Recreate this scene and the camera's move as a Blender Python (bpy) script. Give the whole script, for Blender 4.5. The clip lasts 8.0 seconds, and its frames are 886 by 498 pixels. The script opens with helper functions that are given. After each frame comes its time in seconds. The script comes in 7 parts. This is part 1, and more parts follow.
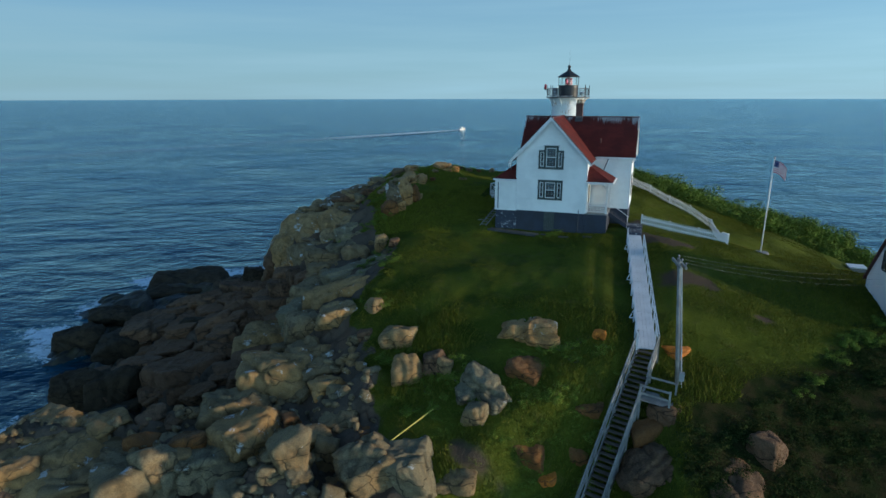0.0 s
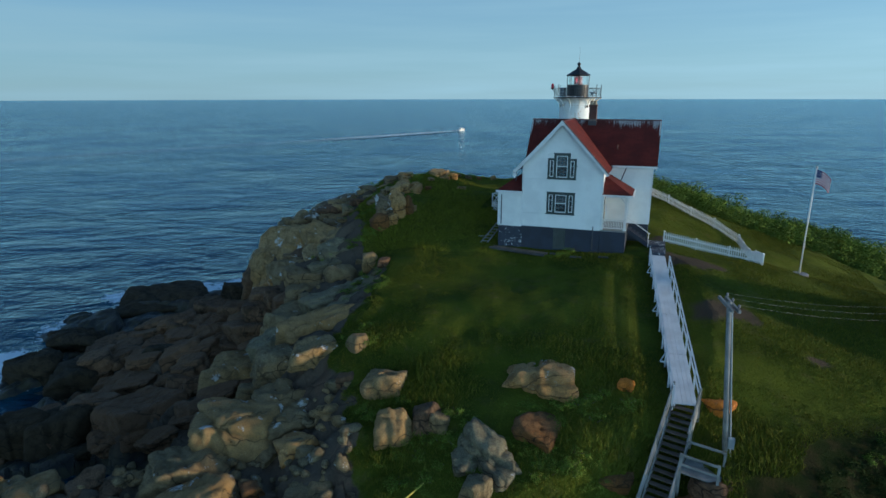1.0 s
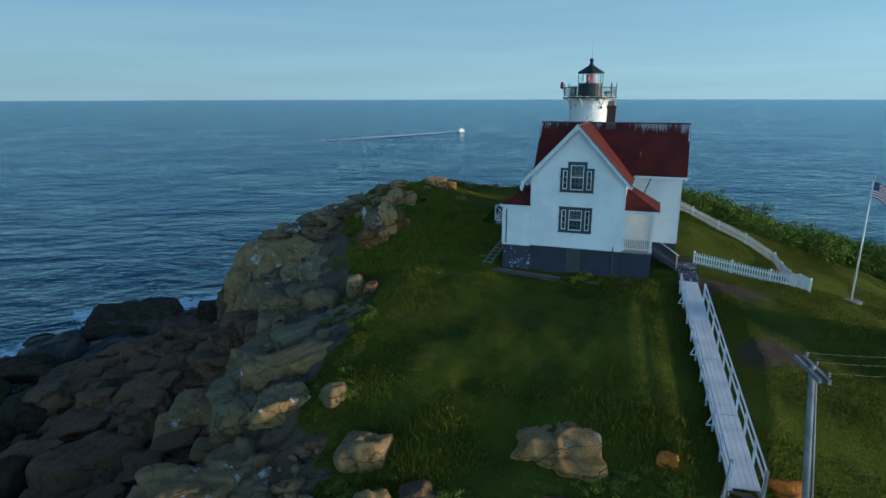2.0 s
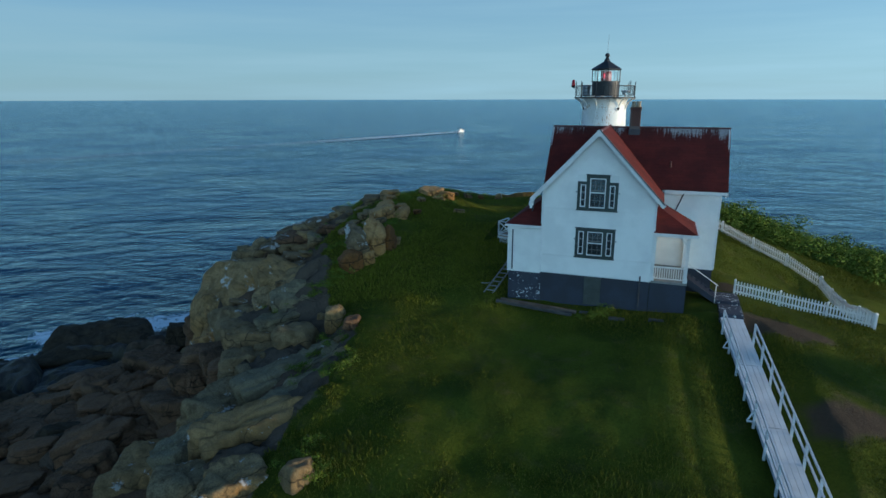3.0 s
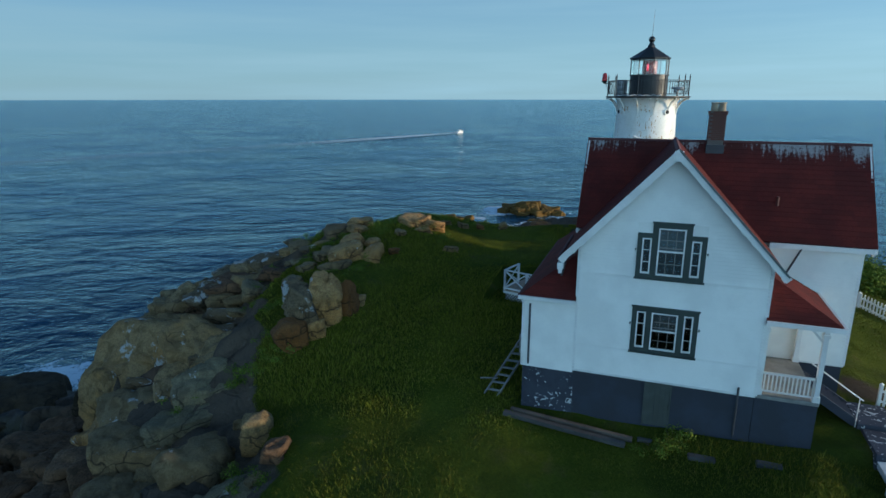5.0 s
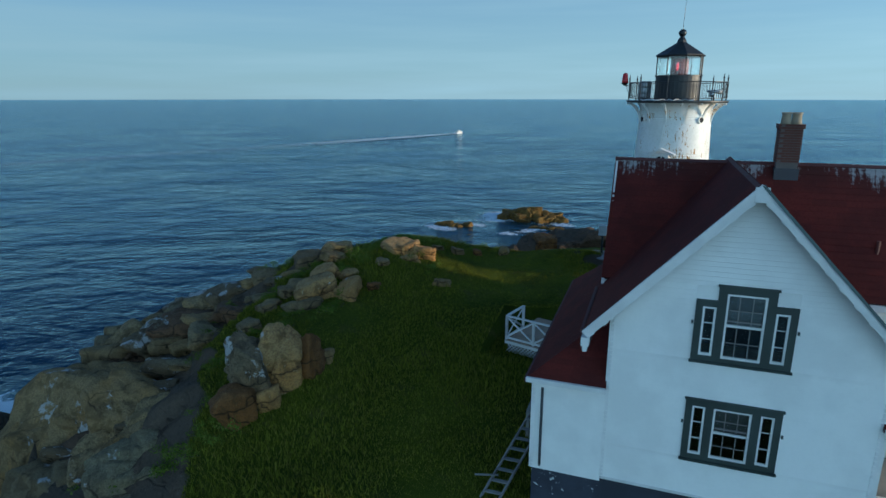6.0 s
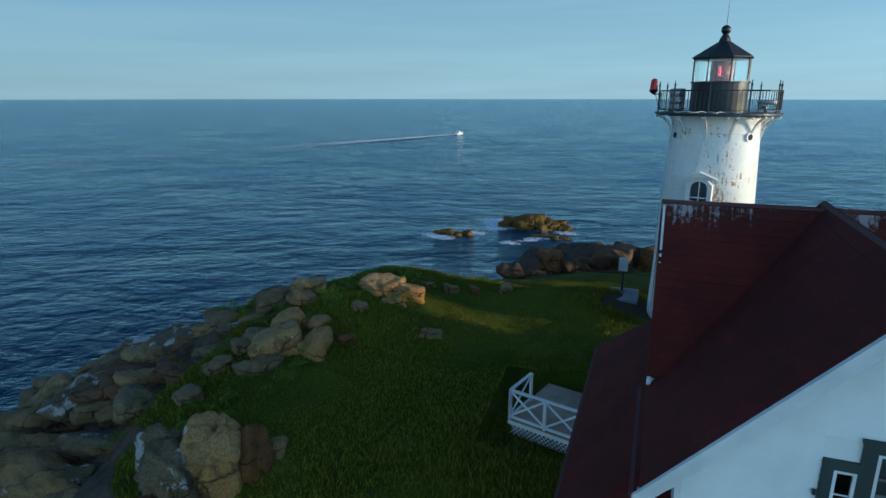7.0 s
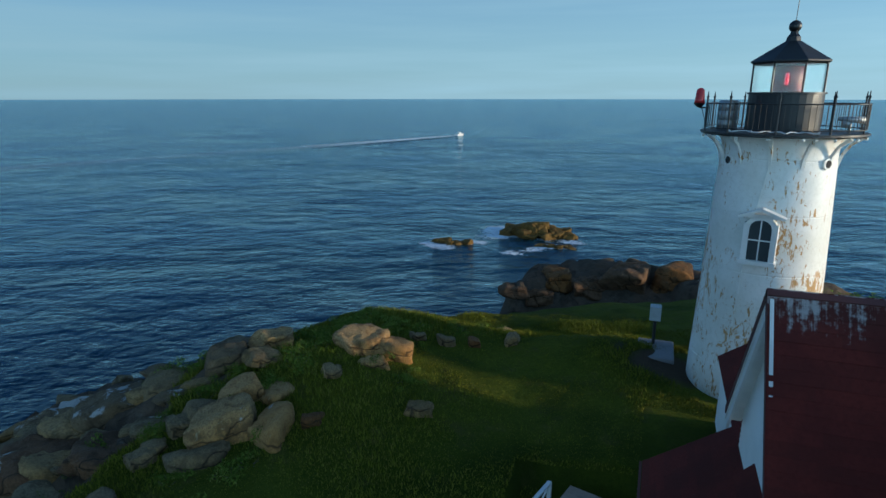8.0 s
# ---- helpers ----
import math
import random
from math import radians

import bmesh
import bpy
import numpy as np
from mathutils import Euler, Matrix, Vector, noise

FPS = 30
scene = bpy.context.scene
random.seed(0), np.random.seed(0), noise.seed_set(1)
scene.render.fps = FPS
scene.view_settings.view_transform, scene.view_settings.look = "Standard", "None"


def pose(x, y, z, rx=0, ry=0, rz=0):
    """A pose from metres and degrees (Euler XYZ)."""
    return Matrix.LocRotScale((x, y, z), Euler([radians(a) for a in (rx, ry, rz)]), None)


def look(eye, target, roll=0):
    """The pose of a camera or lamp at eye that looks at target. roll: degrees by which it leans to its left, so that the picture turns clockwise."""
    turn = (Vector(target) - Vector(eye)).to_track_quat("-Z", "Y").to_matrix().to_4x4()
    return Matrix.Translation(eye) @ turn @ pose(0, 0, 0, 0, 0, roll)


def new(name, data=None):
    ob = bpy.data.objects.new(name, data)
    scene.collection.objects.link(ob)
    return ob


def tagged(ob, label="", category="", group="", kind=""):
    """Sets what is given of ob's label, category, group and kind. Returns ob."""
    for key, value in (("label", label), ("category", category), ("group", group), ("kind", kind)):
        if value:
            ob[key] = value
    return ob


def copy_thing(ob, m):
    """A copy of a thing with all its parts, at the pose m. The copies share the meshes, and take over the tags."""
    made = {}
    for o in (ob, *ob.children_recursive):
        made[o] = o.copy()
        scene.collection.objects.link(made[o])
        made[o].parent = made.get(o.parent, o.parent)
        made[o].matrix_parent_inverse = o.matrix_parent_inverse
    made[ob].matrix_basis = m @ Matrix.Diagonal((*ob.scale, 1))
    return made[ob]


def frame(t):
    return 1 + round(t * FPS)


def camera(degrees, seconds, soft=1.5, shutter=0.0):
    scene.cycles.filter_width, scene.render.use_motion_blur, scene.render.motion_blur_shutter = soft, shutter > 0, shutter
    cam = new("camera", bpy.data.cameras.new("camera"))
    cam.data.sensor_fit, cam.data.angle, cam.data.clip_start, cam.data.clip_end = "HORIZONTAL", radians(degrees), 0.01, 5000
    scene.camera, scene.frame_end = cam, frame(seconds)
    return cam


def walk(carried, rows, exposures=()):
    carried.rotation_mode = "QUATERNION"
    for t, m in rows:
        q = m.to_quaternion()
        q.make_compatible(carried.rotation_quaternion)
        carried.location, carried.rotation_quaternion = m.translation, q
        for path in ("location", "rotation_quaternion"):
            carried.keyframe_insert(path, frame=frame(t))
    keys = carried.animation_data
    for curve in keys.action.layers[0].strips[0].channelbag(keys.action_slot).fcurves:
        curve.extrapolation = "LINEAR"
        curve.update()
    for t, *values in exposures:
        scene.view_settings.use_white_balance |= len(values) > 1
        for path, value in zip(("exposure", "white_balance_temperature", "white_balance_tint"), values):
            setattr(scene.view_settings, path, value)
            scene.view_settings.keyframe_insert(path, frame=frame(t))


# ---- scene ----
cam = camera(73.9, 8.0)
PATH = [
    (0, (-0.083, 0.303, 23.657), (-0.748, 2.122, 23.154), -0.1),
    (0.5, (-1.019, 3.182, 23.689), (-1.683, 5.001, 23.187), -0.1),
    (1, (-1.912, 6.078, 23.68), (-2.575, 7.897, 23.178), -0.1),
    (1.5, (-2.832, 8.964, 23.651), (-3.495, 10.783, 23.15), -0.1),
    (3, (-5.559, 17.662, 23.631), (-6.221, 19.481, 23.13), -0.1),
    (3.5, (-6.498, 20.66, 23.614), (-7.16, 22.48, 23.114), -0.0),
    (4, (-7.375, 23.636, 23.575), (-8.037, 25.456, 23.074), 0.0),
    (4.5, (-8.199, 26.508, 23.53), (-8.86, 28.328, 23.029), 0.0),
    (6, (-10.464, 34.861, 23.78), (-11.123, 36.681, 23.278), -0.0),
    (6.5, (-11.168, 37.484, 24.001), (-11.829, 39.304, 23.498), 0.0),
    (7, (-11.853, 40.066, 24.207), (-12.515, 41.885, 23.704), 0.0),
    (7.5, (-12.556, 42.566, 24.413), (-13.22, 44.384, 23.911), -0.0),
    (8, (-13.325, 44.981, 24.633), (-13.989, 46.799, 24.13), -0.0),
]
walk(cam, [(t, look(eye, target, roll)) for t, eye, target, roll in PATH], [(0, 0.53, 5520, 5), (8, 0.53, 5520, 5)])

# ---- sky, sun, exposure ----
SUN_ELEV, SUN_AZ = radians(6.5), radians(86)
world = bpy.data.worlds.new("sky")
scene.world = world
world.use_nodes = True
wn, wl = world.node_tree.nodes, world.node_tree.links
sky = wn.new("ShaderNodeTexSky")
sky.sky_type, sky.sun_disc = "NISHITA", False
sky.sun_elevation, sky.sun_rotation = SUN_ELEV, SUN_AZ
sky.air_density, sky.dust_density, sky.ozone_density = 1.0, 0.3, 4.0
# clear sky, with a thin veil of high cloud that thickens towards the horizon
gain = wn.new("ShaderNodeMix")
gain.data_type, gain.blend_type = "RGBA", "MULTIPLY"
gain.inputs[0].default_value, gain.inputs[7].default_value = 1.0, (0.075, 0.098, 0.115, 1)
wl.new(sky.outputs[0], gain.inputs[6])
where = wn.new("ShaderNodeTexCoord").outputs["Generated"]
height = wn.new("ShaderNodeSeparateXYZ")
wl.new(where, height.inputs[0])
thick = wn.new("ShaderNodeMapRange")
thick.interpolation_type = "SMOOTHSTEP"
for i, v in ((1, 0.0), (2, 0.38), (3, 0.88), (4, 0.10)):
    thick.inputs[i].default_value = v
wl.new(height.outputs[2], thick.inputs[0])
stretch = wn.new("ShaderNodeMapping")
stretch.inputs["Scale"].default_value = (1.6, 1.6, 26)
wl.new(where, stretch.inputs[0])
wisp = wn.new("ShaderNodeTexNoise")
wisp.inputs["Scale"].default_value, wisp.inputs["Detail"].default_value = 1.6, 4.0
wl.new(stretch.outputs[0], wisp.inputs["Vector"])
streak = wn.new("ShaderNodeMapRange")
for i, v in ((1, 0.38), (2, 0.72), (3, 0.90), (4, 1.10)):
    streak.inputs[i].default_value = v
wl.new(wisp.outputs[0], streak.inputs[0])
share = wn.new("ShaderNodeMath")
share.operation, share.use_clamp = "MULTIPLY", True
wl.new(thick.outputs[0], share.inputs[0])
wl.new(streak.outputs[0], share.inputs[1])
veil = wn.new("ShaderNodeMix")
veil.data_type = "RGBA"
# the veil gets an added glow behind the walker, off the sun's side, to fill the house front; it fades smoothly round to
# the far side
toward = wn.new("ShaderNodeVectorMath")
toward.operation = "DOT_PRODUCT"
toward.inputs[1].default_value = (0.62, -0.76, -0.2)
wl.new(where, toward.inputs[0])
lit = wn.new("ShaderNodeMapRange")
lit.interpolation_type = "SMOOTHSTEP"
for i, v in ((1, -0.35), (2, 0.95), (3, 1.0), (4, 4.2)):
    lit.inputs[i].default_value = v
wl.new(toward.outputs["Value"], lit.inputs[0])
glow = wn.new("ShaderNodeVectorMath")
glow.operation = "SCALE"
glow.inputs[0].default_value = (0.275, 0.395, 0.425)
wl.new(lit.outputs[0], glow.inputs["Scale"])
wl.new(glow.outputs[0], veil.inputs[7])
wl.new(share.outputs[0], veil.inputs[0])
wl.new(gain.outputs[2], veil.inputs[6])
# paler towards the side where the sun stands
side = wn.new("ShaderNodeMapRange")
for i, v in ((1, -0.95), (2, 0.65), (3, 0.83), (4, 1.20)):
    side.inputs[i].default_value = v
wl.new(height.outputs[0], side.inputs[0])
paler = wn.new("ShaderNodeVectorMath")
paler.operation = "SCALE"
wl.new(veil.outputs[2], paler.inputs[0])
wl.new(side.outputs[0], paler.inputs["Scale"])
wl.new(paler.outputs[0], wn["Background"].inputs[0])
wn["Background"].inputs[1].default_value = 1.0
sun = new("sun", bpy.data.lights.new("sun", "SUN"))
sun.data.energy, sun.data.angle, sun.data.color = 3.0, radians(4), (1.0, 0.75, 0.47)
SUN_DIR = Vector((math.sin(SUN_AZ) * math.cos(SUN_ELEV), math.cos(SUN_AZ) * math.cos(SUN_ELEV), math.sin(SUN_ELEV)))
sun.matrix_world = look(SUN_DIR * 200 + Vector((0, 50, 0)), (0, 50, 0))


# ---- materials ----
class Nodes:
    """A small builder for node materials."""

    def __init__(self, name):
        self.mat = bpy.data.materials.new(name)
        self.mat.use_nodes = True
        self.nodes, self.links = self.mat.node_tree.nodes, self.mat.node_tree.links
        self.bsdf = self.nodes["Principled BSDF"]
        self.coord = self.nodes.new("ShaderNodeTexCoord").outputs["Object"]

    def add(self, kind, ins=None, **props):
        n = self.nodes.new(kind)
        for k, v in props.items():
            setattr(n, k, v)
        for k, v in (ins or {}).items():
            if isinstance(v, bpy.types.NodeSocket):
                self.links.new(v, n.inputs[k])
            else:
                n.inputs[k].default_value = v
        return n

    def mapped(self, scale, rot=(0, 0, 0)):
        return self.add("ShaderNodeMapping", {"Vector": self.coord, "Scale": scale, "Rotation": rot}).outputs[0]

    def noise(self, scale, detail=4.0, rough=0.6, vec=None, distort=0.0):
        return self.add("ShaderNodeTexNoise", {"Vector": vec or self.coord, "Scale": scale, "Detail": detail, "Roughness": rough, "Distortion": distort}).outputs[0]

    def span(self, value, a, b, lo=0.0, hi=1.0):
        n = self.add("ShaderNodeMapRange", {"Value": value, "From Min": a, "From Max": b, "To Min": lo, "To Max": hi})
        n.interpolation_type = "SMOOTHSTEP"
        return n.outputs[0]

    def mix(self, fac, a, b, blend="MIX"):
        n = self.nodes.new("ShaderNodeMix")
        n.data_type, n.blend_type = "RGBA", blend
        for i, v in ((0, fac), (6, a), (7, b)):
            if isinstance(v, bpy.types.NodeSocket):
                self.links.new(v, n.inputs[i])
            else:
                n.inputs[i].default_value = v if i == 0 else (*v[:3], 1)
        return n.outputs[2]

    def calc(self, op, a, b=0.0):
        n = self.nodes.new("ShaderNodeMath")
        n.operation = op
        for i, v in ((0, a), (1, b)):
            if isinstance(v, bpy.types.NodeSocket):
                self.links.new(v, n.inputs[i])
            else:
                n.inputs[i].default_value = v
        return n.outputs[0]

    def attr(self, name):
        return self.add("ShaderNodeAttribute", attribute_name=name).outputs["Fac"]

    def rand(self):
        return self.nodes.new("ShaderNodeObjectInfo").outputs["Random"]

    def island(self):
        return self.nodes.new("ShaderNodeNewGeometry").outputs["Random Per Island"]

    def bump(self, height, strength, distance=0.02):
        n = self.add("ShaderNodeBump", {"Height": height, "Strength": strength, "Distance": distance})
        self.links.new(n.outputs[0], self.bsdf.inputs["Normal"])

    def done(self, color, rough=0.6, metal=0.0, **more):
        for key, v in (("Base Color", color), ("Roughness", rough), ("Metallic", metal), *more.items()):
            key = key.replace("_", " ")
            if isinstance(v, bpy.types.NodeSocket):
                self.links.new(v, self.bsdf.inputs[key])
            elif isinstance(v, tuple):
                self.bsdf.inputs[key].default_value = (*v[:3], 1)
            else:
                self.bsdf.inputs[key].default_value = v
        return self.mat


def plain(name, c, rough=0.6, metal=0.0, vary=0.25, scale=6.0, bump=0.15):
    """Paint, metal or timber with broad stains, fine grain and slight relief."""
    n = Nodes(name)
    broad, fine = n.noise(scale * 0.25, 3), n.noise(scale * 4, 5)
    dark = tuple(v * (1 - vary) for v in c)
    col = n.mix(n.span(broad, 0.35, 0.65), dark, c)
    col = n.mix(n.span(fine, 0.4, 0.75, 0, 0.5 * vary), col, tuple(v * 0.55 for v in c))
    n.bump(fine, bump, 0.01)
    return n.done(col, n.span(broad, 0.3, 0.7, max(rough - 0.1, 0.02), min(rough + 0.1, 1)), metal)


def rock_material(name, base, warm, dark, lichen, lime=0.0):
    n = Nodes(name)
    base, warm, dark, lichen = (tuple(v * k for v, k in zip(c, (1.50, 1.36, 1.00))) for c in (base, warm, dark, lichen))
    broad, mid, fine = n.noise(0.35, 5, 0.6), n.noise(1.6, 7, 0.65, distort=0.4), n.noise(14, 6, 0.7)
    col = n.mix(n.span(broad, 0.42, 0.62), base, warm)
    col = n.mix(n.span(mid, 0.48, 0.62, 0, 0.85), col, dark)
    col = n.mix(n.span(n.noise(2.7, 6, 0.7, distort=0.8), 0.60, 0.68, 0, 0.7), col, lichen)
    col = n.mix(n.span(fine, 0.42, 0.64, 0, 0.7), col, tuple(v * 0.40 for v in base))
    col = n.mix(n.span(n.rand(), 0, 1, 0, 0.45), col, tuple(v * 0.8 for v in warm))
    if lime:
        top = n.add("ShaderNodeSeparateXYZ", {0: n.coord}).outputs[2]
        spot = n.calc("ADD", n.calc("MULTIPLY", n.noise(5.0, 6, 0.8, distort=0.8), 0.35), n.calc("ADD", n.calc("MULTIPLY", n.noise(1.1, 3, 0.5), 0.65), n.span(top, -0.1, 0.7, -0.15, 0.08)))
        col = n.mix(n.span(spot, 0.70 - 0.022 * lime, 0.735 - 0.020 * lime, 0, 0.8), col, (0.55, 0.56, 0.55))
    warp = n.add("ShaderNodeMix", {0: 0.35, 4: n.mapped((0.30, 0.42, 0.55), (0.3, 0.5, 0.4)), 5: n.add("ShaderNodeTexNoise", {"Vector": n.coord, "Scale": 0.8, "Detail": 3.0}).outputs[1]}, data_type="VECTOR").outputs[1]
    crack = n.add("ShaderNodeTexVoronoi", {"Vector": warp, "Scale": 1.2}, feature="DISTANCE_TO_EDGE").outputs[0]
    line = n.span(crack, 0.0, 0.018)
    col = n.mix(n.calc("MULTIPLY", n.calc("SUBTRACT", 1.0, line), n.span(broad, 0.42, 0.60, 0.25, 0.9)), col, tuple(v * 0.35 for v in dark))
    n.bump(n.calc("ADD", n.calc("MULTIPLY", line, 0.12), n.calc("ADD", mid, n.calc("MULTIPLY", fine, 0.6))), 1.0, 0.17)
    return n.done(col, n.span(mid, 0.3, 0.7, 0.75, 0.95), Specular_IOR_Level=0.2)


GREY = rock_material("grey_granite", (0.170, 0.150, 0.116), (0.195, 0.142, 0.086), (0.072, 0.061, 0.048), (0.235, 0.222, 0.180), 1.0)
TAN = rock_material("tan_granite", (0.225, 0.180, 0.122), (0.240, 0.160, 0.080), (0.100, 0.080, 0.056), (0.238, 0.214, 0.167), 1.5)
WARM = rock_material("warm_fractured_granite", (0.290, 0.215, 0.135), (0.340, 0.195, 0.080), (0.115, 0.075, 0.046), (0.33, 0.30, 0.245), 1.6)
LIMED = rock_material("lime_splashed_granite", (0.130, 0.114, 0.096), (0.150, 0.110, 0.075), (0.058, 0.050, 0.043), (0.24, 0.235, 0.21), 5.0)
RUST = rock_material("rusty_granite", (0.119, 0.076, 0.048), (0.166, 0.079, 0.028), (0.052, 0.036, 0.024), (0.143, 0.119, 0.086))
DARK = rock_material("dark_shore_rock", (0.108, 0.076, 0.060), (0.132, 0.082, 0.058), (0.042, 0.033, 0.027), (0.125, 0.094, 0.070))
BLACK = rock_material("wet_black_rock", (0.034, 0.029, 0.024), (0.05, 0.038, 0.026), (0.014, 0.013, 0.012), (0.07, 0.058, 0.038))
LICHEN = rock_material("lichen_grey_granite", (0.160, 0.155, 0.132), (0.180, 0.158, 0.120), (0.085, 0.080, 0.072), (0.20, 0.25, 0.20), 1.0)
ORANGE = rock_material("orange_lichen_rock", (0.36, 0.15, 0.04), (0.46, 0.16, 0.02), (0.18, 0.09, 0.05), (0.28, 0.22, 0.16))
WEED = rock_material("weedy_rock", (0.11, 0.072, 0.028), (0.16, 0.10, 0.03), (0.035, 0.027, 0.015), (0.22, 0.16, 0.08))


def ground_material():
    """Turf, bare earth, jointed rock and wet weed, chosen by the surface's own point values."""
    n = Nodes("island_ground")
    grass, wet, dirt = n.attr("grass"), n.attr("wet"), n.attr("dirt")
    broad, mid, fine = n.noise(0.12, 4), n.noise(0.9, 6, 0.65), n.noise(9, 6, 0.7)
    g = n.mix(n.span(broad, 0.38, 0.62), (0.058, 0.074, 0.008), (0.098, 0.114, 0.014))
    g = n.mix(n.span(mid, 0.52, 0.70, 0, 0.7), g, (0.105, 0.094, 0.030))
    g = n.mix(n.span(n.noise(0.35, 4, 0.6), 0.46, 0.62, 0, 0.5), g, (0.026, 0.038, 0.007))
    g = n.mix(n.span(fine, 0.4, 0.7, 0, 0.5), g, (0.032, 0.044, 0.006))
    g = n.mix(dirt, g, n.mix(fine, (0.045, 0.034, 0.023), (0.090, 0.070, 0.050)))
    # scrub ground, darkened further to put the bank's shade into its colour
    g = n.mix(n.attr("heath"), g, n.mix(n.span(mid, 0.4, 0.62), (0.010, 0.017, 0.004), (0.024, 0.022, 0.009)))
    r = n.mix(n.span(n.noise(0.25, 5), 0.42, 0.62), (0.105, 0.084, 0.062), (0.125, 0.086, 0.058))
    r = n.mix(n.span(n.noise(1.4, 7, 0.65, distort=0.5), 0.5, 0.68, 0, 0.8), r, (0.055, 0.043, 0.032))
    r = n.mix(n.span(n.noise(2.6, 6, 0.7), 0.60, 0.70, 0, 0.6), r, (0.16, 0.145, 0.12))
    r = n.mix(n.span(fine, 0.45, 0.7, 0, 0.5), r, (0.05, 0.045, 0.04))
    r = n.mix(wet, r, n.mix(n.span(mid, 0.45, 0.6), (0.016, 0.016, 0.015), (0.05, 0.043, 0.02)))
    warp = n.add("ShaderNodeMix", {0: 0.25, 4: n.mapped((0.40, 0.62, 0.5), (0.2, 0.2, 0.5)), 5: n.add("ShaderNodeTexNoise", {"Vector": n.coord, "Scale": 0.7, "Detail": 3.0}).outputs[1]}, data_type="VECTOR").outputs[1]
    crack = n.add("ShaderNodeTexVoronoi", {"Vector": warp, "Scale": 1.3, "Randomness": 0.8}, feature="DISTANCE_TO_EDGE").outputs[0]
    joint = n.span(crack, 0.0, 0.035)
    r = n.mix(n.calc("MULTIPLY", n.calc("SUBTRACT", 1.0, joint), n.span(n.noise(0.5, 3), 0.45, 0.65, 0.0, 0.7)), r, (0.020, 0.017, 0.015))
    col = n.mix(n.span(n.calc("ADD", grass, n.calc("MULTIPLY", n.calc("SUBTRACT", mid, 0.5), 0.7)), 0.40, 0.58), r, g)
    n.bump(n.calc("ADD", n.calc("MULTIPLY", joint, n.span(grass, 0.25, 0.55, 0.25, 0.0)), n.calc("ADD", mid, n.calc("MULTIPLY", fine, 0.5))), 0.9, 0.16)
    return n.done(col, n.span(wet, 0, 1, 0.9, 0.5), Specular_IOR_Level=n.span(wet, 0, 1, 0.04, 0.4))


def water_material():
    n = Nodes("sea_water")
    foam = n.attr("foam")
    along = n.add("ShaderNodeMapping", {"Vector": n.coord, "Scale": (1.45, 1.0, 1.0), "Rotation": (0, 0, 0.33)}, vector_type="TEXTURE").outputs[0]
    swell = n.noise(0.26, 5, 0.62, along, 0.2)
    chop = n.noise(0.018, 5, 0.6, along, 0.2)
    ripple = n.noise(1.1, 4, 0.6, along, 0.3)
    hgt = n.calc("ADD", n.calc("MULTIPLY", ripple, 0.20), n.calc("ADD", n.calc("MULTIPLY", swell, 0.55), n.calc("ADD", n.calc("MULTIPLY", n.noise(0.065, 4, 0.6, along, 0.3), 1.4), n.calc("MULTIPLY", chop, 3.2))))
    patch = n.noise(0.012, 4, 0.55, along)
    col = n.mix(n.span(patch, 0.4, 0.6), (0.003, 0.017, 0.034), (0.005, 0.025, 0.048))
    lace = n.noise(0.9, 7, 0.72, distort=1.2)
    white = n.span(n.calc("ADD", n.calc("MULTIPLY", foam, 0.62), lace), 0.90, 1.06)
    col = n.mix(n.span(foam, 0.1, 0.9, 0, 0.5), col, (0.020, 0.085, 0.105))
    col = n.mix(white, col, (0.70, 0.76, 0.80))
    n.bump(hgt, 1.0, 1.0)
    mat = n.done(col, 0.8, Specular_IOR_Level=0.0)
    # a tinted sheen over the body colour, stronger at grazing angles and broken by foam
    slope = n.bsdf.inputs["Normal"].links[0].from_socket
    # gusts leave long streaks of rougher, darker water
    wind = n.calc("ADD", n.calc("MULTIPLY", n.noise(0.16, 3, 0.6, along, 0.3), 0.5), n.noise(0.03, 4, 0.6, along, 0.2))
    gust = n.mix(n.span(wind, 0.58, 0.92), (0.57, 0.77, 0.94), (0.73, 0.92, 1.0))
    sheen = n.add("ShaderNodeBsdfGlossy", {"Color": gust, "Roughness": 0.10, "Normal": slope}).outputs[0]
    share = n.calc("MULTIPLY", n.add("ShaderNodeFresnel", {"IOR": 1.33, "Normal": slope}).outputs[0], n.span(white, 0, 1, 1.0, 0.0))
    both = n.add("ShaderNodeMixShader", {0: share, 1: n.bsdf.outputs[0], 2: sheen}).outputs[0]
    n.links.new(both, n.nodes["Material Output"].inputs[0])
    return mat


M_GROUND, M_WATER = ground_material(), water_material()
M_WHITE = plain("white_clapboard_paint", (0.82, 0.81, 0.77), 0.55, vary=0.10, scale=3)
M_TRIM = plain("white_trim_paint", (0.78, 0.77, 0.74), 0.5, vary=0.15, scale=4)
M_BASE = plain("blue_grey_foundation_paint", (0.040, 0.046, 0.066), 0.8, vary=0.35, scale=4, bump=0.4)
M_GREEN = plain("dark_green_shutter_paint", (0.040, 0.056, 0.050), 0.6, vary=0.3)
M_BLACK = plain("black_iron_paint", (0.018, 0.019, 0.021), 0.5, vary=0.4, scale=5)
# near-black: unlit rooms put into the wall colour; also dark panes
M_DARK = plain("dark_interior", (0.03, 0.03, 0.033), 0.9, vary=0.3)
M_GREY_WOOD = plain("weathered_grey_timber", (0.30, 0.29, 0.265), 0.85, vary=0.4, scale=5, bump=0.5)
M_TREAD = plain("brown_weathered_treads", (0.14, 0.11, 0.085), 0.85, vary=0.45, scale=5, bump=0.5)
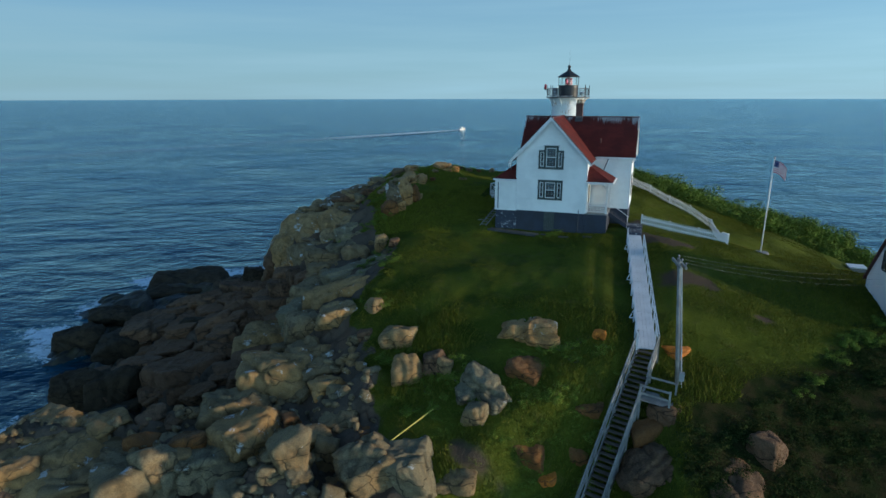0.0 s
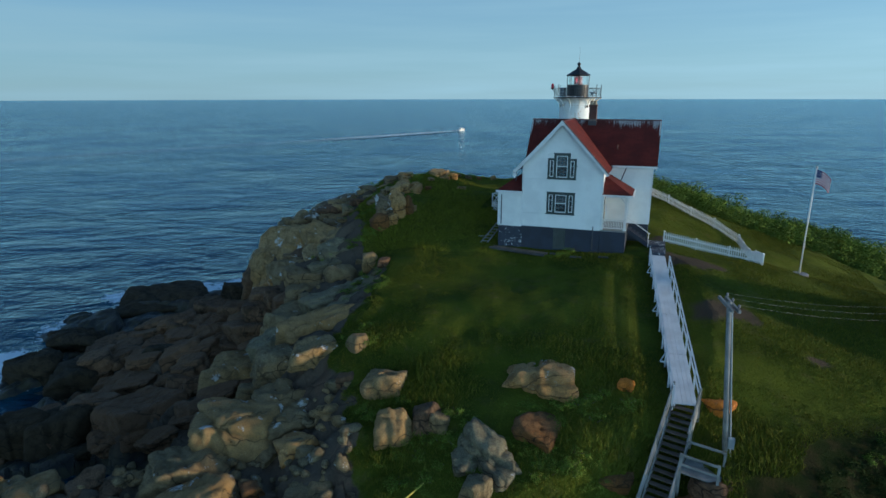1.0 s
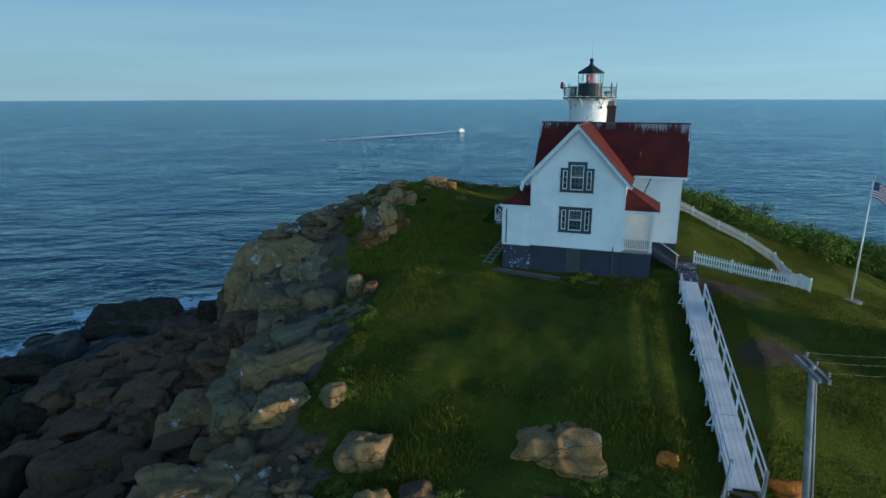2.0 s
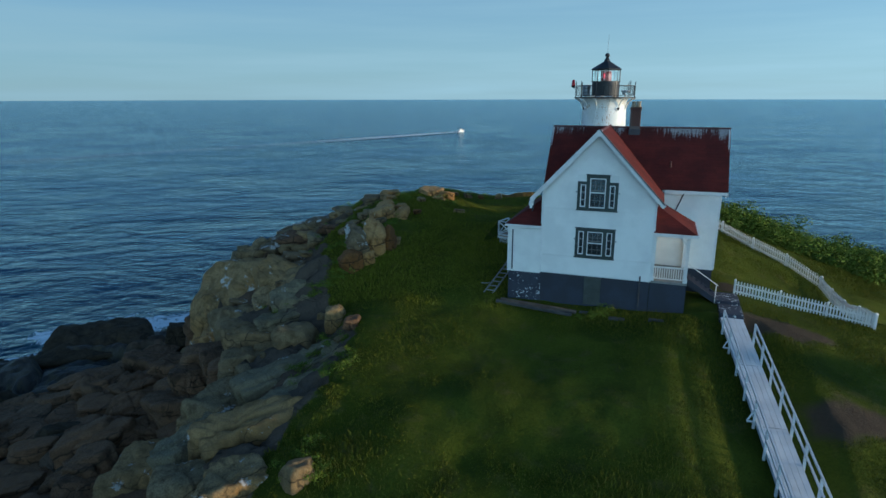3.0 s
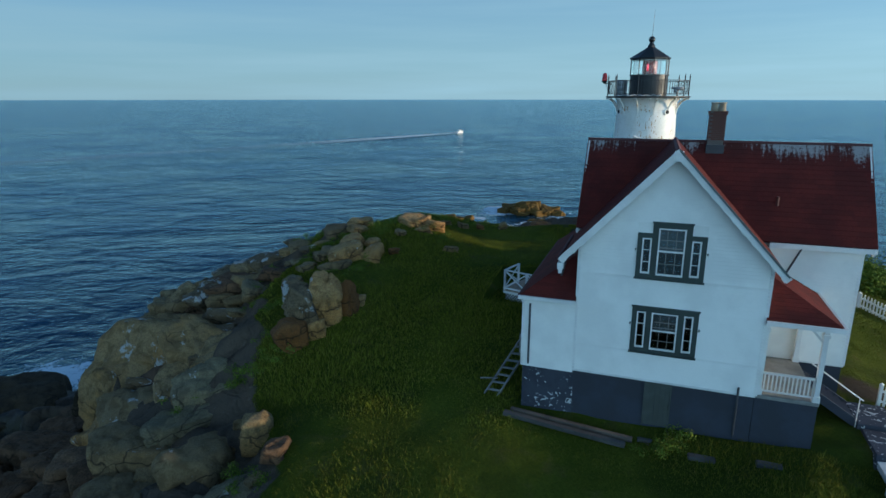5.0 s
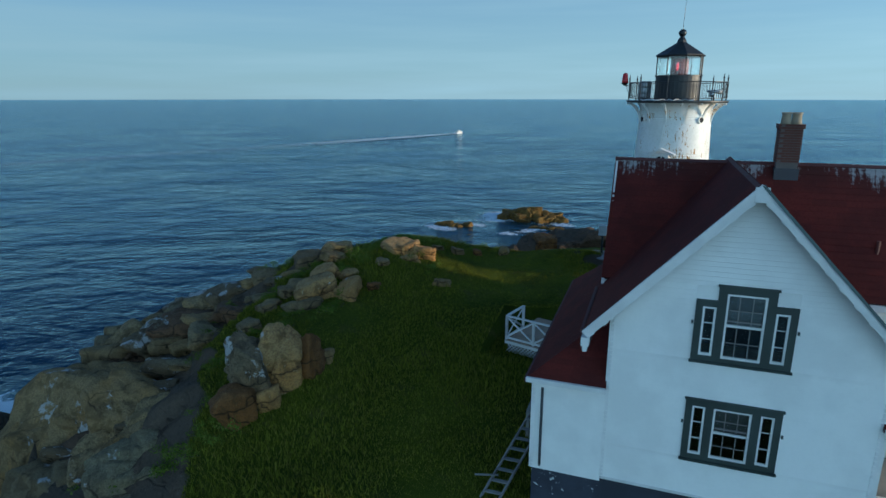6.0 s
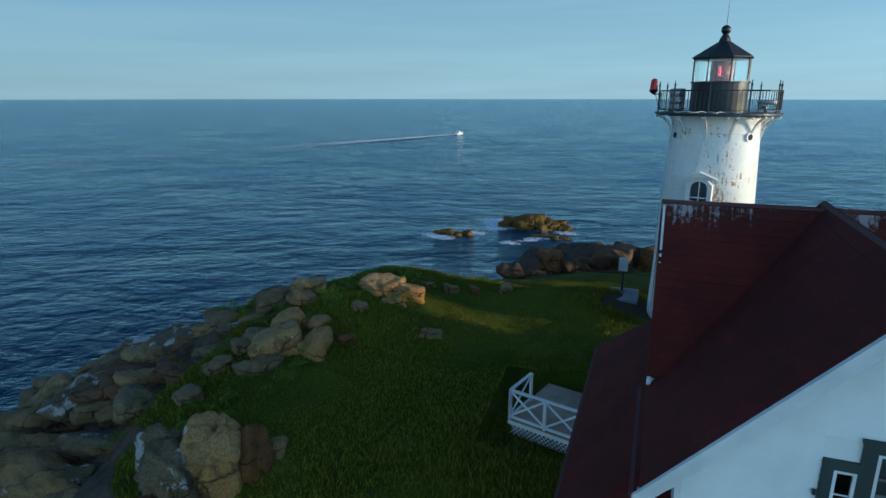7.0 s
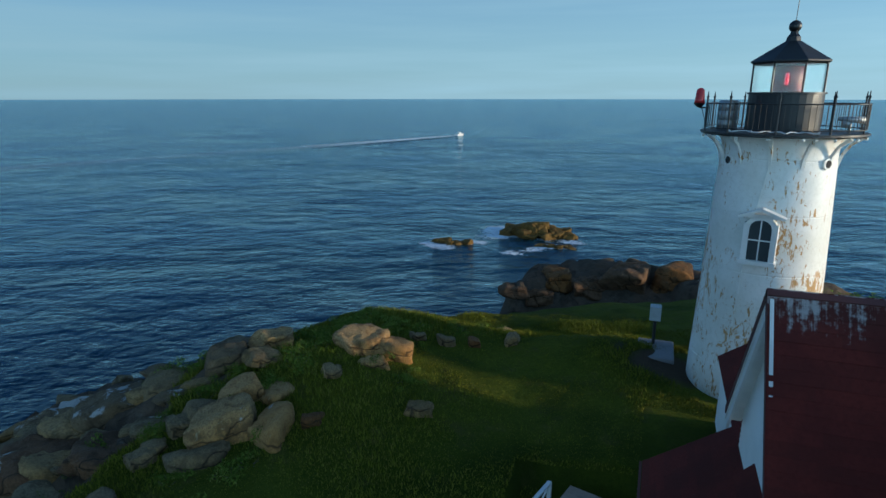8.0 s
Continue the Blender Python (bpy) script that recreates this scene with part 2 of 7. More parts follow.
M_DECK = plain("pale_painted_boards", (0.66, 0.68, 0.70), 0.6, vary=0.15, scale=4)
M_STONE = plain("grey_cut_stone", (0.22, 0.22, 0.23), 0.85, vary=0.35, scale=3, bump=0.5)
M_METAL = plain("grey_metal", (0.35, 0.37, 0.38), 0.4, 0.6)
M_LEAD = plain("lead_flashing", (0.065, 0.068, 0.075), 0.6, 0.2)


def roof_material(streaks):
    n = Nodes("red_shingle_streaked" if streaks else "red_shingle")
    broad, fine = n.noise(0.8, 5), n.noise(16, 5, 0.7)
    col = n.mix(n.span(broad, 0.35, 0.65), (0.088, 0.018, 0.015), (0.132, 0.024, 0.018))
    col = n.mix(n.span(fine, 0.4, 0.75, 0, 0.6), col, (0.070, 0.012, 0.010))
    col = n.mix(n.span(n.island(), 0, 1, 0, 0.35), col, (0.06, 0.016, 0.013))
    if streaks:
        # bird lime washed down from the ridge
        height = n.add("ShaderNodeSeparateXYZ", {0: n.coord}).outputs[2]
        long = n.noise(1.0, 5, 0.65, n.mapped((7.0, 0.5, 0.5)))
        group = n.noise(0.45, 2, 0.5, n.mapped((1, 0.02, 0.02)))
        grain = n.noise(9, 4, 0.7)
        s = n.calc("ADD", n.calc("MULTIPLY", long, 0.8), n.calc("ADD", n.calc("MULTIPLY", group, 1.25), n.calc("MULTIPLY", grain, 0.45)))
        s = n.calc("ADD", s, n.span(height, 20.4, 21.95, -0.72, -0.15))
        col = n.mix(n.span(height, 21.2, 21.8, 0, 0.45), col, (0.045, 0.022, 0.018))
        col = n.mix(n.span(s, 1.05, 1.22, 0, 0.75), col, (0.42, 0.40, 0.39))
    n.bump(fine, 0.3, 0.01)
    return n.done(col, 0.85, Specular_IOR_Level=0.15)


M_ROOF, M_ROOF_STREAKED = roof_material(False), roof_material(True)


M_RED_EDGE = plain("dull_red_edge_paint", (0.11, 0.035, 0.03), 0.7, vary=0.3)


def glass_material(name, tint, alpha):
    n = Nodes(name)
    return n.done(tint, 0.04, Transmission_Weight=alpha, IOR=1.45)


M_GLASS = glass_material("window_glass", (0.9, 0.95, 0.95), 1.0)
M_REDLENS = plain("red_lens", (0.13, 0.008, 0.010), 0.5, vary=0.2)
M_BRICK = plain("chimney_brick", (0.125, 0.050, 0.036), 0.85, vary=0.4, scale=8, bump=0.4)
M_MORTAR = plain("mortar", (0.15, 0.13, 0.115), 0.9)


def flaking_material():
    """Blue-grey foundation paint, flaked off in small pale chips."""
    n = Nodes("flaking_blue_grey_paint")
    broad, fine = n.noise(1.2, 3), n.noise(14, 5)
    col = n.mix(n.span(broad, 0.35, 0.65), (0.030, 0.034, 0.050), (0.042, 0.048, 0.068))
    chips = n.calc("ADD", n.noise(6.5, 3, 0.5, distort=0.6), n.calc("MULTIPLY", n.noise(1.1, 2), 0.35))
    col = n.mix(n.span(chips, 0.77, 0.81), col, (0.48, 0.50, 0.50))
    n.bump(fine, 0.4, 0.02)
    return n.done(col, 0.8)


M_FLAKE = flaking_material()


# ---- mesh helpers ----
def link(name, bm, mat, smooth=False):
    me = bpy.data.meshes.new(name)
    bm.normal_update()
    bm.to_mesh(me)
    bm.free()
    if mat:
        me.materials.append(mat)
    if smooth:
        me.shade_smooth()
    return new(name, me)


def thing(name, at, label, category, group="", kind=""):
    ob = new(name)
    ob.location = at
    ob.empty_display_size = 0.2
    return tagged(ob, label, category, group, kind)


def adopt(ob, parent):
    """Makes ob, given in world coordinates, a part of its thing."""
    up, p = Matrix(), parent
    while p is not None:
        up = (p.matrix_parent_inverse @ p.matrix_basis if p.parent else p.matrix_basis.copy()) @ up if p is parent else (p.matrix_parent_inverse @ p.matrix_basis) @ up
        p = p.parent
    ob.parent = parent
    ob.matrix_parent_inverse = up.inverted()
    return ob


def part(name, bm, mat, parent, label="", smooth=False):
    ob = adopt(link(name, bm, mat, smooth), parent)
    return tagged(ob, label)


def box(bm, x0, x1, y0, y1, z0, z1):
    v = [bm.verts.new((x, y, z)) for z in (z0, z1) for y in (y0, y1) for x in (x0, x1)]
    for f in ((0, 2, 3, 1), (4, 5, 7, 6), (0, 1, 5, 4), (2, 6, 7, 3), (0, 4, 6, 2), (1, 3, 7, 5)):
        bm.faces.new([v[i] for i in f])
    return v


def beam(bm, p, q, w, h, up=(0, 0, 1)):
    """A straight bar from p to q, w wide and h high."""
    p, q = Vector(p), Vector(q)
    d = (q - p).normalized()
    side = d.cross(Vector(up))
    side = side.normalized() if side.length > 1e-4 else Vector((1, 0, 0))
    top = side.cross(d).normalized()
    v = [bm.verts.new(e + side * (a * w / 2) + top * (b * h / 2)) for e in (p, q) for a, b in ((-1, -1), (1, -1), (1, 1), (-1, 1))]
    for f in ((3, 2, 1, 0), (4, 5, 6, 7), (0, 1, 5, 4), (1, 2, 6, 5), (2, 3, 7, 6), (3, 0, 4, 7)):
        bm.faces.new([v[i] for i in f])


def lathe(bm, rings, n=24, at=(0, 0), cap=True, turn=0.0):
    """A turned form: rings of (radius, z) about an upright axis."""
    prev, first = None, None
    for r, z in rings:
        ring = [bm.verts.new((at[0] + r * math.cos(turn + 2 * math.pi * i / n), at[1] + r * math.sin(turn + 2 * math.pi * i / n), z)) for i in range(n)]
        if prev:
            for i in range(n):
                bm.faces.new((prev[i], prev[(i + 1) % n], ring[(i + 1) % n], ring[i]))
        else:
            first = ring
        prev = ring
    if cap:
        bm.faces.new(first[::-1])
        bm.faces.new(prev)


def tube(bm, p, q, r0, r1=None, n=8):
    p, q = Vector(p), Vector(q)
    r1 = r0 if r1 is None else r1
    d = (q - p).normalized()
    a = d.orthogonal().normalized()
    b = d.cross(a)
    rings = [[bm.verts.new(e + (a * math.cos(2 * math.pi * i / n) + b * math.sin(2 * math.pi * i / n)) * r) for i in range(n)] for e, r in ((p, r0), (q, r1))]
    for i in range(n):
        bm.faces.new((rings[0][i], rings[0][(i + 1) % n], rings[1][(i + 1) % n], rings[1][i]))
    bm.faces.new(rings[0][::-1])
    bm.faces.new(rings[1])


def slab(bm, pts, thick):
    """A flat plate: its top outline, counter-clockwise from outside, and its thickness along the inward normal."""
    pts = [Vector(p) for p in pts]
    nrm = (pts[1] - pts[0]).cross(pts[2] - pts[0]).normalized()
    a = [bm.verts.new(p) for p in pts]
    b = [bm.verts.new(p - nrm * thick) for p in pts]
    bm.faces.new(a)
    bm.faces.new(b[::-1])
    for i in range(len(pts)):
        j = (i + 1) % len(pts)
        bm.faces.new((a[i], b[i], b[j], a[j]))


BM = bmesh.new

# ---- the lie of the land ----
LATTICE = np.random.RandomState(7).rand(6, 256, 256)


def value_noise(x, y, k=0):
    ix, iy = np.floor(x).astype(int), np.floor(y).astype(int)
    fx, fy = x - ix, y - iy
    fx, fy = fx * fx * (3 - 2 * fx), fy * fy * (3 - 2 * fy)
    t = LATTICE[k]
    a, b = t[ix % 256, iy % 256], t[(ix + 1) % 256, iy % 256]
    c, d = t[ix % 256, (iy + 1) % 256], t[(ix + 1) % 256, (iy + 1) % 256]
    return (a * (1 - fx) + b * fx) * (1 - fy) + (c * (1 - fx) + d * fx) * fy - 0.5


def fbm(x, y, octaves=4, k=0):
    s, amp = 0, 1.0
    for o in range(octaves):
        s = s + amp * value_noise(x * 2**o + 17 * o, y * 2**o - 31 * o, (k + o) % 6)
        amp *= 0.5
    return s


def blocks(x, y, k=0):
    """Jointed rock: cells with a tilted top of their own and a gap between neighbours. Gives the height and the gap."""
    ix, iy = np.floor(x).astype(int), np.floor(y).astype(int)
    f1, f2 = np.full(x.shape, 9.0), np.full(x.shape, 9.0)
    top = np.zeros(x.shape)
    for dx in (-1, 0, 1):
        for dy in (-1, 0, 1):
            cx, cy = (ix + dx) % 256, (iy + dy) % 256
            px, py = ix + dx + LATTICE[k][cx, cy], iy + dy + LATTICE[(k + 1) % 6][cx, cy]
            ex, ey = x - px, y - py
            d = np.hypot(ex, ey)
            h = (LATTICE[(k + 2) % 6][cx, cy] - 0.5) + ex * (LATTICE[(k + 3) % 6][cx, cy] - 0.5) * 1.1 + ey * (LATTICE[(k + 4) % 6][cx, cy] - 0.5) * 1.1
            near = d < f1
            f2 = np.where(near, f1, np.minimum(f2, d))
            top = np.where(near, h, top)
            f1 = np.where(near, d, f1)
    return top, f2 - f1


def ramp_up(a, b, v):
    s = np.clip((v - a) / (b - a), 0, 1)
    return s * s * (3 - 2 * s)


SPINE_Y = [8, 16, 20, 24, 28, 31, 35, 39.5, 48, 55, 61, 67, 72, 78, 90, 104]
SPINE_Z = [-1, 2.2, 4.2, 6.0, 7.8, 9.0, 10.3, 11.4, 12.75, 13.8, 14.8, 14.9, 14.2, 13.2, 11.0, 9.0]
WEST_Y = [12, 20, 26, 32, 38, 44, 50, 56, 62, 68, 76, 84]
TURF_X = [-5, -9, -14.5, -18.0, -18.8, -21.0, -25.5, -28.5, -28, -26, -21, -17]
BROW_X = [-24, -32, -22.5, -20.5, -23.5, -28.5, -34, -38.5, -38, -33, -28, -22]
BROW_Z = [3.5, 5.4, 6.0, 7.6, 9.2, 8.8, 9.6, 9.6, 10.8, 11, 9, 5]
FOOT_X = [-31, -36, -29.5, -27, -28.5, -33.5, -38, -41.5, -43, -40, -33, -27]
FOOT_Z = [0.6, 1.0, 1.8, 2.6, 3.2, 3.0, 2.8, 2.0, 0.6, 0.3, 0.3, 0]
SHORE_X = [-37, -42, -42, -47, -55, -59, -60, -58, -54, -42, -36, -30]
EAST_Y = [8, 20, 30, 40, 60, 75, 85, 95, 105, 112]
EAST_X = [8, 14, 24, 32, 31, 29, 27, 21, 9, -4]


def land(x, y):
    """Height of the island, with its turf, wet and bare-earth shares, for arrays of x and y."""
    wob = fbm(x * 0.12, y * 0.12, 4, 1)
    lawn = np.interp(y, SPINE_Y, SPINE_Z) - 0.17 * np.maximum(x + 1, 0) + 0.9 * fbm(x * 0.09, y * 0.09, 3, 2)
    lawn = lawn - 0.16 * np.maximum(x - 3, 0) * (1 - ramp_up(30, 40, y))
    lawn = lawn - (0.25 + 0.16 * np.maximum(x + 4, 0)) * ramp_up(51, 60, y) * ramp_up(-8, -3, x)
    lawn = lawn + 1.7 * np.exp(-(((x - 15) / 7.0) ** 2 + ((y - 79) / 6) ** 2))
    # knolls on the seaward side of the lawn
    lawn = lawn + 1.1 * np.exp(-(((x + 24) / 4) ** 2 + ((y - 63.5) / 5) ** 2)) + 0.5 * np.exp(-(((x + 14) / 3) ** 2 + ((y - 67.5) / 3) ** 2)) + 0.8 * np.exp(-(((x + 23) / 2.5) ** 2 + ((y - 52) / 4) ** 2))
    lawn = lawn - 1.5 * np.exp(-(((x + 24) / 3.5) ** 2 + ((y - 46) / 3) ** 2)) - 0.6 * ramp_up(66, 72, y) * (1 - ramp_up(-13, -9, x))
    tx, bx, fx, sx = (np.interp(y, WEST_Y, k) + 2.2 * wob for k in (TURF_X, BROW_X, FOOT_X, SHORE_X))
    bz, fz = np.interp(y, WEST_Y, BROW_Z), np.interp(y, WEST_Y, FOOT_Z)
    west = np.where(x < fx, fz * np.clip((x - sx) / (fx - sx), -2, 1) - 1.5 * np.clip((sx - x) / 6, 0, 1),
                    np.where(x < bx, fz + (bz - fz) * np.clip((x - fx) / (bx - fx), 0, 1), bz + (lawn - bz) * np.clip((x - bx) / (tx - bx), 0, 1)))
    z = np.where(x < tx, west, lawn)
    # the seaward end, with an inlet and a rocky arm behind it
    yb = np.interp(x, [-30, -24, -18, -10, -4, 4], [72, 75, 79, 86, 98, 104])
    drop = ramp_up(0, 13, y - yb - 3 * wob)
    z = z * (1 - drop) - 3 * drop
    arm = 8.4 * ramp_up(-29, -24, x) * (1 - ramp_up(2, 14, x)) * np.exp(-(((y - 101 - 2 * wob) / 6.0) ** 4))
    z = np.maximum(z, arm - 2.5 * (1 - ramp_up(-29, -25, x)))
    ex = np.interp(y, EAST_Y, EAST_X) + 3 * wob
    fall = ramp_up(-6, 5, x - ex)
    z = z * (1 - fall) - 3 * fall
    south = 1 - ramp_up(4, 13, y + 3 * wob)
    z = z * (1 - south) - 3 * south
    # gully behind the nearest ledges
    gully = np.exp(-(((x + 31 - 0.5 * (y - 26)) / 4.5) ** 2)) * np.exp(-(((y - 26) / 5) ** 2))
    z = z - 2.6 * gully
    rock = np.clip(ramp_up(-1.0, 1.2, tx - x + 1.5 * wob + 3.0 * fbm(x * 0.45, y * 0.45, 3, 0)) + ramp_up(0.25, 0.7, drop) + ramp_up(0.1, 0.6, fall) + ramp_up(0.1, 0.5, south) + (arm > 3) * 1.0 + (1 - ramp_up(2.5, 4.5, z)), 0, 1)
    wx, wy = x + 1.2 * fbm(x * 0.4, y * 0.4, 3, 3), y + 1.2 * fbm(x * 0.4 + 9, y * 0.4, 3, 4)
    ca, sa = math.cos(0.5), math.sin(0.5)
    u, v = wx * ca + wy * sa, -wx * sa + wy * ca
    t1, g1 = blocks(u / 5.6, v / 3.3, 0)
    t2, g2 = blocks(u / 2.1 + 40, v / 1.3 + 40, 2)
    rough = 1.9 * t1 - 0.75 * (1 - ramp_up(0, 0.12, g1)) + 0.55 * t2 - 0.28 * (1 - ramp_up(0, 0.13, g2)) + 0.30 * fbm(x * 1.1, y * 1.1, 4, 5)
    low = ramp_up(-2.0, 3.0, z)
    z = z + rock * rough * (0.45 + 0.55 * low) * (1 - 0.35 * ramp_up(4, 8, z))
    z = z + (1 - rock) * (0.10 * fbm(x * 0.9, y * 0.9, 4, 3) + 0.35 * fbm(x * 0.35, y * 0.35, 2, 4) * (1 - ramp_up(33, 40, y)))
    # room under the boardwalk and the stairs
    f = np.clip((48.5 - y) / 15.9, 0, 1)
    z = np.where((y > 32.6) & (y < 48.6), np.minimum(z, 12.88 - 2.85 * f - 0.34 + 0.28 * np.maximum(np.abs(x - (-1.46 + 1.63 * f)) - 0.9, 0)), z)
    f = np.clip((32.6 - y) / 10.3, 0, 1)
    z = np.where(y <= 32.6, np.minimum(z, 10.03 - 8.4 * f - 0.45 + 0.8 * np.maximum(np.abs(x - (0.17 - 2.92 * f)) - 0.95, 0)), z)
    # the hollow under the side deck
    z = np.where((np.abs(x + 14.0) < 2.4) & (np.abs(y - 57.4) < 2.2), np.minimum(z, 13.75), z)
    wet = 1 - ramp_up(0.8, 2.6, z + 1.2 * wob)
    dirt = np.zeros(x.shape)
    for cx, cy, rx, ry, turn in ((2.5, 41.9, 1.9, 1.4, 0.2), (0.9, 48.6, 1.9, 1.0, 0.0), (6.9, 39.6, 0.5, 0.35, 0), (-7.4, 24.6, 1.2, 0.8, 0), (6.0, 31.5, 0.9, 1.8, 0.4), (-12.2, 66.0, 1.6, 1.4, 0), (-0.7, 53.4, 1.1, 1.1, 0)):
        ux, uy = (x - cx) * math.cos(turn) + (y - cy) * math.sin(turn), (y - cy) * math.cos(turn) - (x - cx) * math.sin(turn)
        dirt = np.maximum(dirt, 1 - ramp_up(0.7, 1.15, np.hypot(ux / rx, uy / ry) + 0.8 * fbm(x * 0.7, y * 0.7, 4, 1)))
    # extent of the scrubby bank, whose colour also carries shade
    heath = ramp_up(1.6, 3.4, x + 2.0 * wob) * ramp_up(-1.6, 2.2, 25.8 + 1.33 * x - y + 6 * wob)
    return z, np.clip(1 - rock, 0, 1), wet, dirt, heath


def ground_z(x, y):
    return float(land(np.array([float(x)]), np.array([float(y)]))[0][0])


def grid_mesh(name, x0, x1, y0, y1, step, fn, names, mat, smooth=True):
    xs, ys = np.arange(x0, x1 + step / 2, step), np.arange(y0, y1 + step / 2, step)
    gx, gy = np.meshgrid(xs, ys)
    z, *values = fn(gx.ravel(), gy.ravel())
    nx, ny = len(xs), len(ys)
    me = bpy.data.meshes.new(name)
    me.vertices.add(nx * ny)
    me.vertices.foreach_set("co", np.stack((gx.ravel(), gy.ravel(), z), 1).ravel().astype(np.float32))
    i = (np.arange(ny - 1)[:, None] * nx + np.arange(nx - 1)[None, :]).ravel()
    quads = np.stack((i, i + 1, i + nx + 1, i + nx), 1).ravel().astype(np.int32)
    me.loops.add(len(quads))
    me.loops.foreach_set("vertex_index", quads)
    me.polygons.add(len(i))
    me.polygons.foreach_set("loop_start", np.arange(0, len(quads), 4, dtype=np.int32))
    me.update(calc_edges=True)
    for key, v in zip(names, values):
        me.attributes.new(key, "FLOAT", "POINT").data.foreach_set("value", v.astype(np.float32))
    me.materials.append(mat)
    if smooth:
        me.shade_smooth()
    return me


ground = new("ground", grid_mesh("ground", -72, 40, 2, 124, 0.3, land, ("grass", "wet", "dirt", "heath"), M_GROUND))
tagged(ground, "grassy rocky island with turf, bare earth and ledges", "ground", kind="structure")


# ---- the sea ----
SX0, SX1, SY0, SY1 = -280, 130, -12, 430


def sea(x, y):
    near = (x > -80) & (x < 45) & (y > 0) & (y < 126)
    h = np.full(x.shape, -5.0)
    h[near] = land(x[near], y[near])[0]
    isle = np.maximum(1 - np.hypot((x + 34) / 11, (y - 150) / 6), 1 - np.hypot((x + 47) / 5, (y - 139) / 3))
    foam = np.maximum(ramp_up(-1.9, 0.1, h) * (0.74 + 1.3 * fbm(x * 0.09, y * 0.09, 3, 2)), ramp_up(-0.7, 0.5, isle) * (0.70 + 1.3 * fbm(x * 0.10, y * 0.16, 3, 4)))
    for fx, fy, r in ((-57, 39.5, 4.5), (-53, 36.5, 3.5), (-58.5, 46.5, 4), (-61, 57, 4.5), (-56, 62.5, 5), (-57.5, 52, 3), (-52, 66, 4), (-40.5, 145.5, 3.6), (-42.2, 140.5, 3.0), (-46.8, 135.3, 3.2), (-50, 137, 2.2), (-41.3, 152.3, 3.2), (-38.5, 148, 2.4), (-29, 141.8, 3.2), (-34.4, 135.2, 2.6), (-31.5, 138.9, 2.4), (-26, 146, 2.6), (-29, 117, 3), (-27, 92, 3), (-32, 84, 3)):
        d2 = ((x - fx) ** 2 + (1.6 * (y - fy)) ** 2) / r**2
        foam = np.maximum(foam, 1.12 * np.exp(-0.7 * d2) + 0.25 * fbm(x * 0.5, y * 0.5, 3, 1))
    edge = ramp_up(0, 90, np.minimum(np.minimum(x - SX0, SX1 - x), SY1 - y))
    u, v = x * 0.94 + y * 0.34, -x * 0.34 + y * 0.94
    bend = 3.0 * fbm(x * 0.03, y * 0.03, 3, 1)
    group = 0.6 + 1.2 * fbm(x * 0.02, y * 0.02, 2, 5)
    wave = 0.02 * np.clip(group, 0.1, 1.2) * np.sin(v * 0.95 + bend + 0.2 * u) + 0.05 * fbm(u * 0.2, v * 0.42, 3, 0)
    return edge * wave, np.clip(foam, 0, 1)


near_sea = grid_mesh("water", SX0, SX1, SY0, SY1, 1.5, sea, ("foam",), M_WATER)
bm = BM()
bm.from_mesh(near_sea)
R, N = 4900, 256
edge = [(SX0, SY0), (SX1, SY0), (SX1, SY1), (SX0, SY1)]
ring = [bm.verts.new((-5 + R * math.cos(2 * math.pi * i / N), 25 + R * math.sin(2 * math.pi * i / N), 0)) for i in range(N)]
inner = [bm.verts.new((x, y, -0.004)) for x, y in edge]
for k in range(4):
    a, b = edge[k], edge[(k + 1) % 4]
    i0 = round(math.atan2(a[1] - 25, a[0] + 5) / (2 * math.pi) * N) % N
    i1 = round(math.atan2(b[1] - 25, b[0] + 5) / (2 * math.pi) * N) % N
    span = [(i0 + j) % N for j in range(((i1 - i0) % N) + 1)]
    for j in range(len(span) - 1):
        bm.faces.new((inner[k], ring[span[j]], ring[span[j + 1]]))
    bm.faces.new((inner[k], ring[span[-1]], inner[(k + 1) % 4]))
water = link("water", bm, M_WATER, True)
tagged(water, "deep blue rippled open sea with foam along rocks", "sea", kind="structure")


# ---- keeper's house ----
def wall_strips(bm, profile, openings, zs, place, thick, lap=0.0, gap=0.0, each=None):
    """Boards or courses between heights zs over an outline, left out where openings are.
    profile(z) gives the left and right ends; place(u, d, z) a point at u along the wall, d outwards.
    each: a function that takes every board as a bmesh of its own."""
    def solid(u00, u01, u10, u11, z0, z1):
        to = BM() if each else bm
        z1 -= gap
        v = [to.verts.new(place(u, d, z)) for u, d, z in ((u00, -thick, z0), (u01, -thick, z0), (u11, -thick, z1), (u10, -thick, z1), (u00, lap, z0), (u01, lap, z0), (u11, 0.0, z1), (u10, 0.0, z1))]
        for f in ((0, 3, 2, 1), (4, 5, 6, 7), (0, 1, 5, 4), (1, 2, 6, 5), (2, 3, 7, 6), (3, 0, 4, 7)):
            to.faces.new([v[i] for i in f])
        if each:
            bmesh.ops.recalc_face_normals(to, faces=to.faces)
            each(to)

    for z0, z1 in zip(zs[:-1], zs[1:]):
        a0, b0 = profile(z0)
        a1, b1 = profile(z1 - 1e-4)
        if b0 - a0 < 0.02:
            continue
        cuts = sorted((o[0], o[1]) for o in openings if o[2] < z1 - 0.005 and o[3] > z0 + 0.005)
        l0, l1 = a0, a1
        for ca, cb in cuts:
            if ca > l0 + 0.01:
                solid(l0, ca, min(l1, ca), ca, z0, z1)
            l0 = l1 = cb
        if b0 > l0 + 0.01:
            solid(l0, b0, min(l1, b1), max(b1, min(l1, b1)), z0, z1)


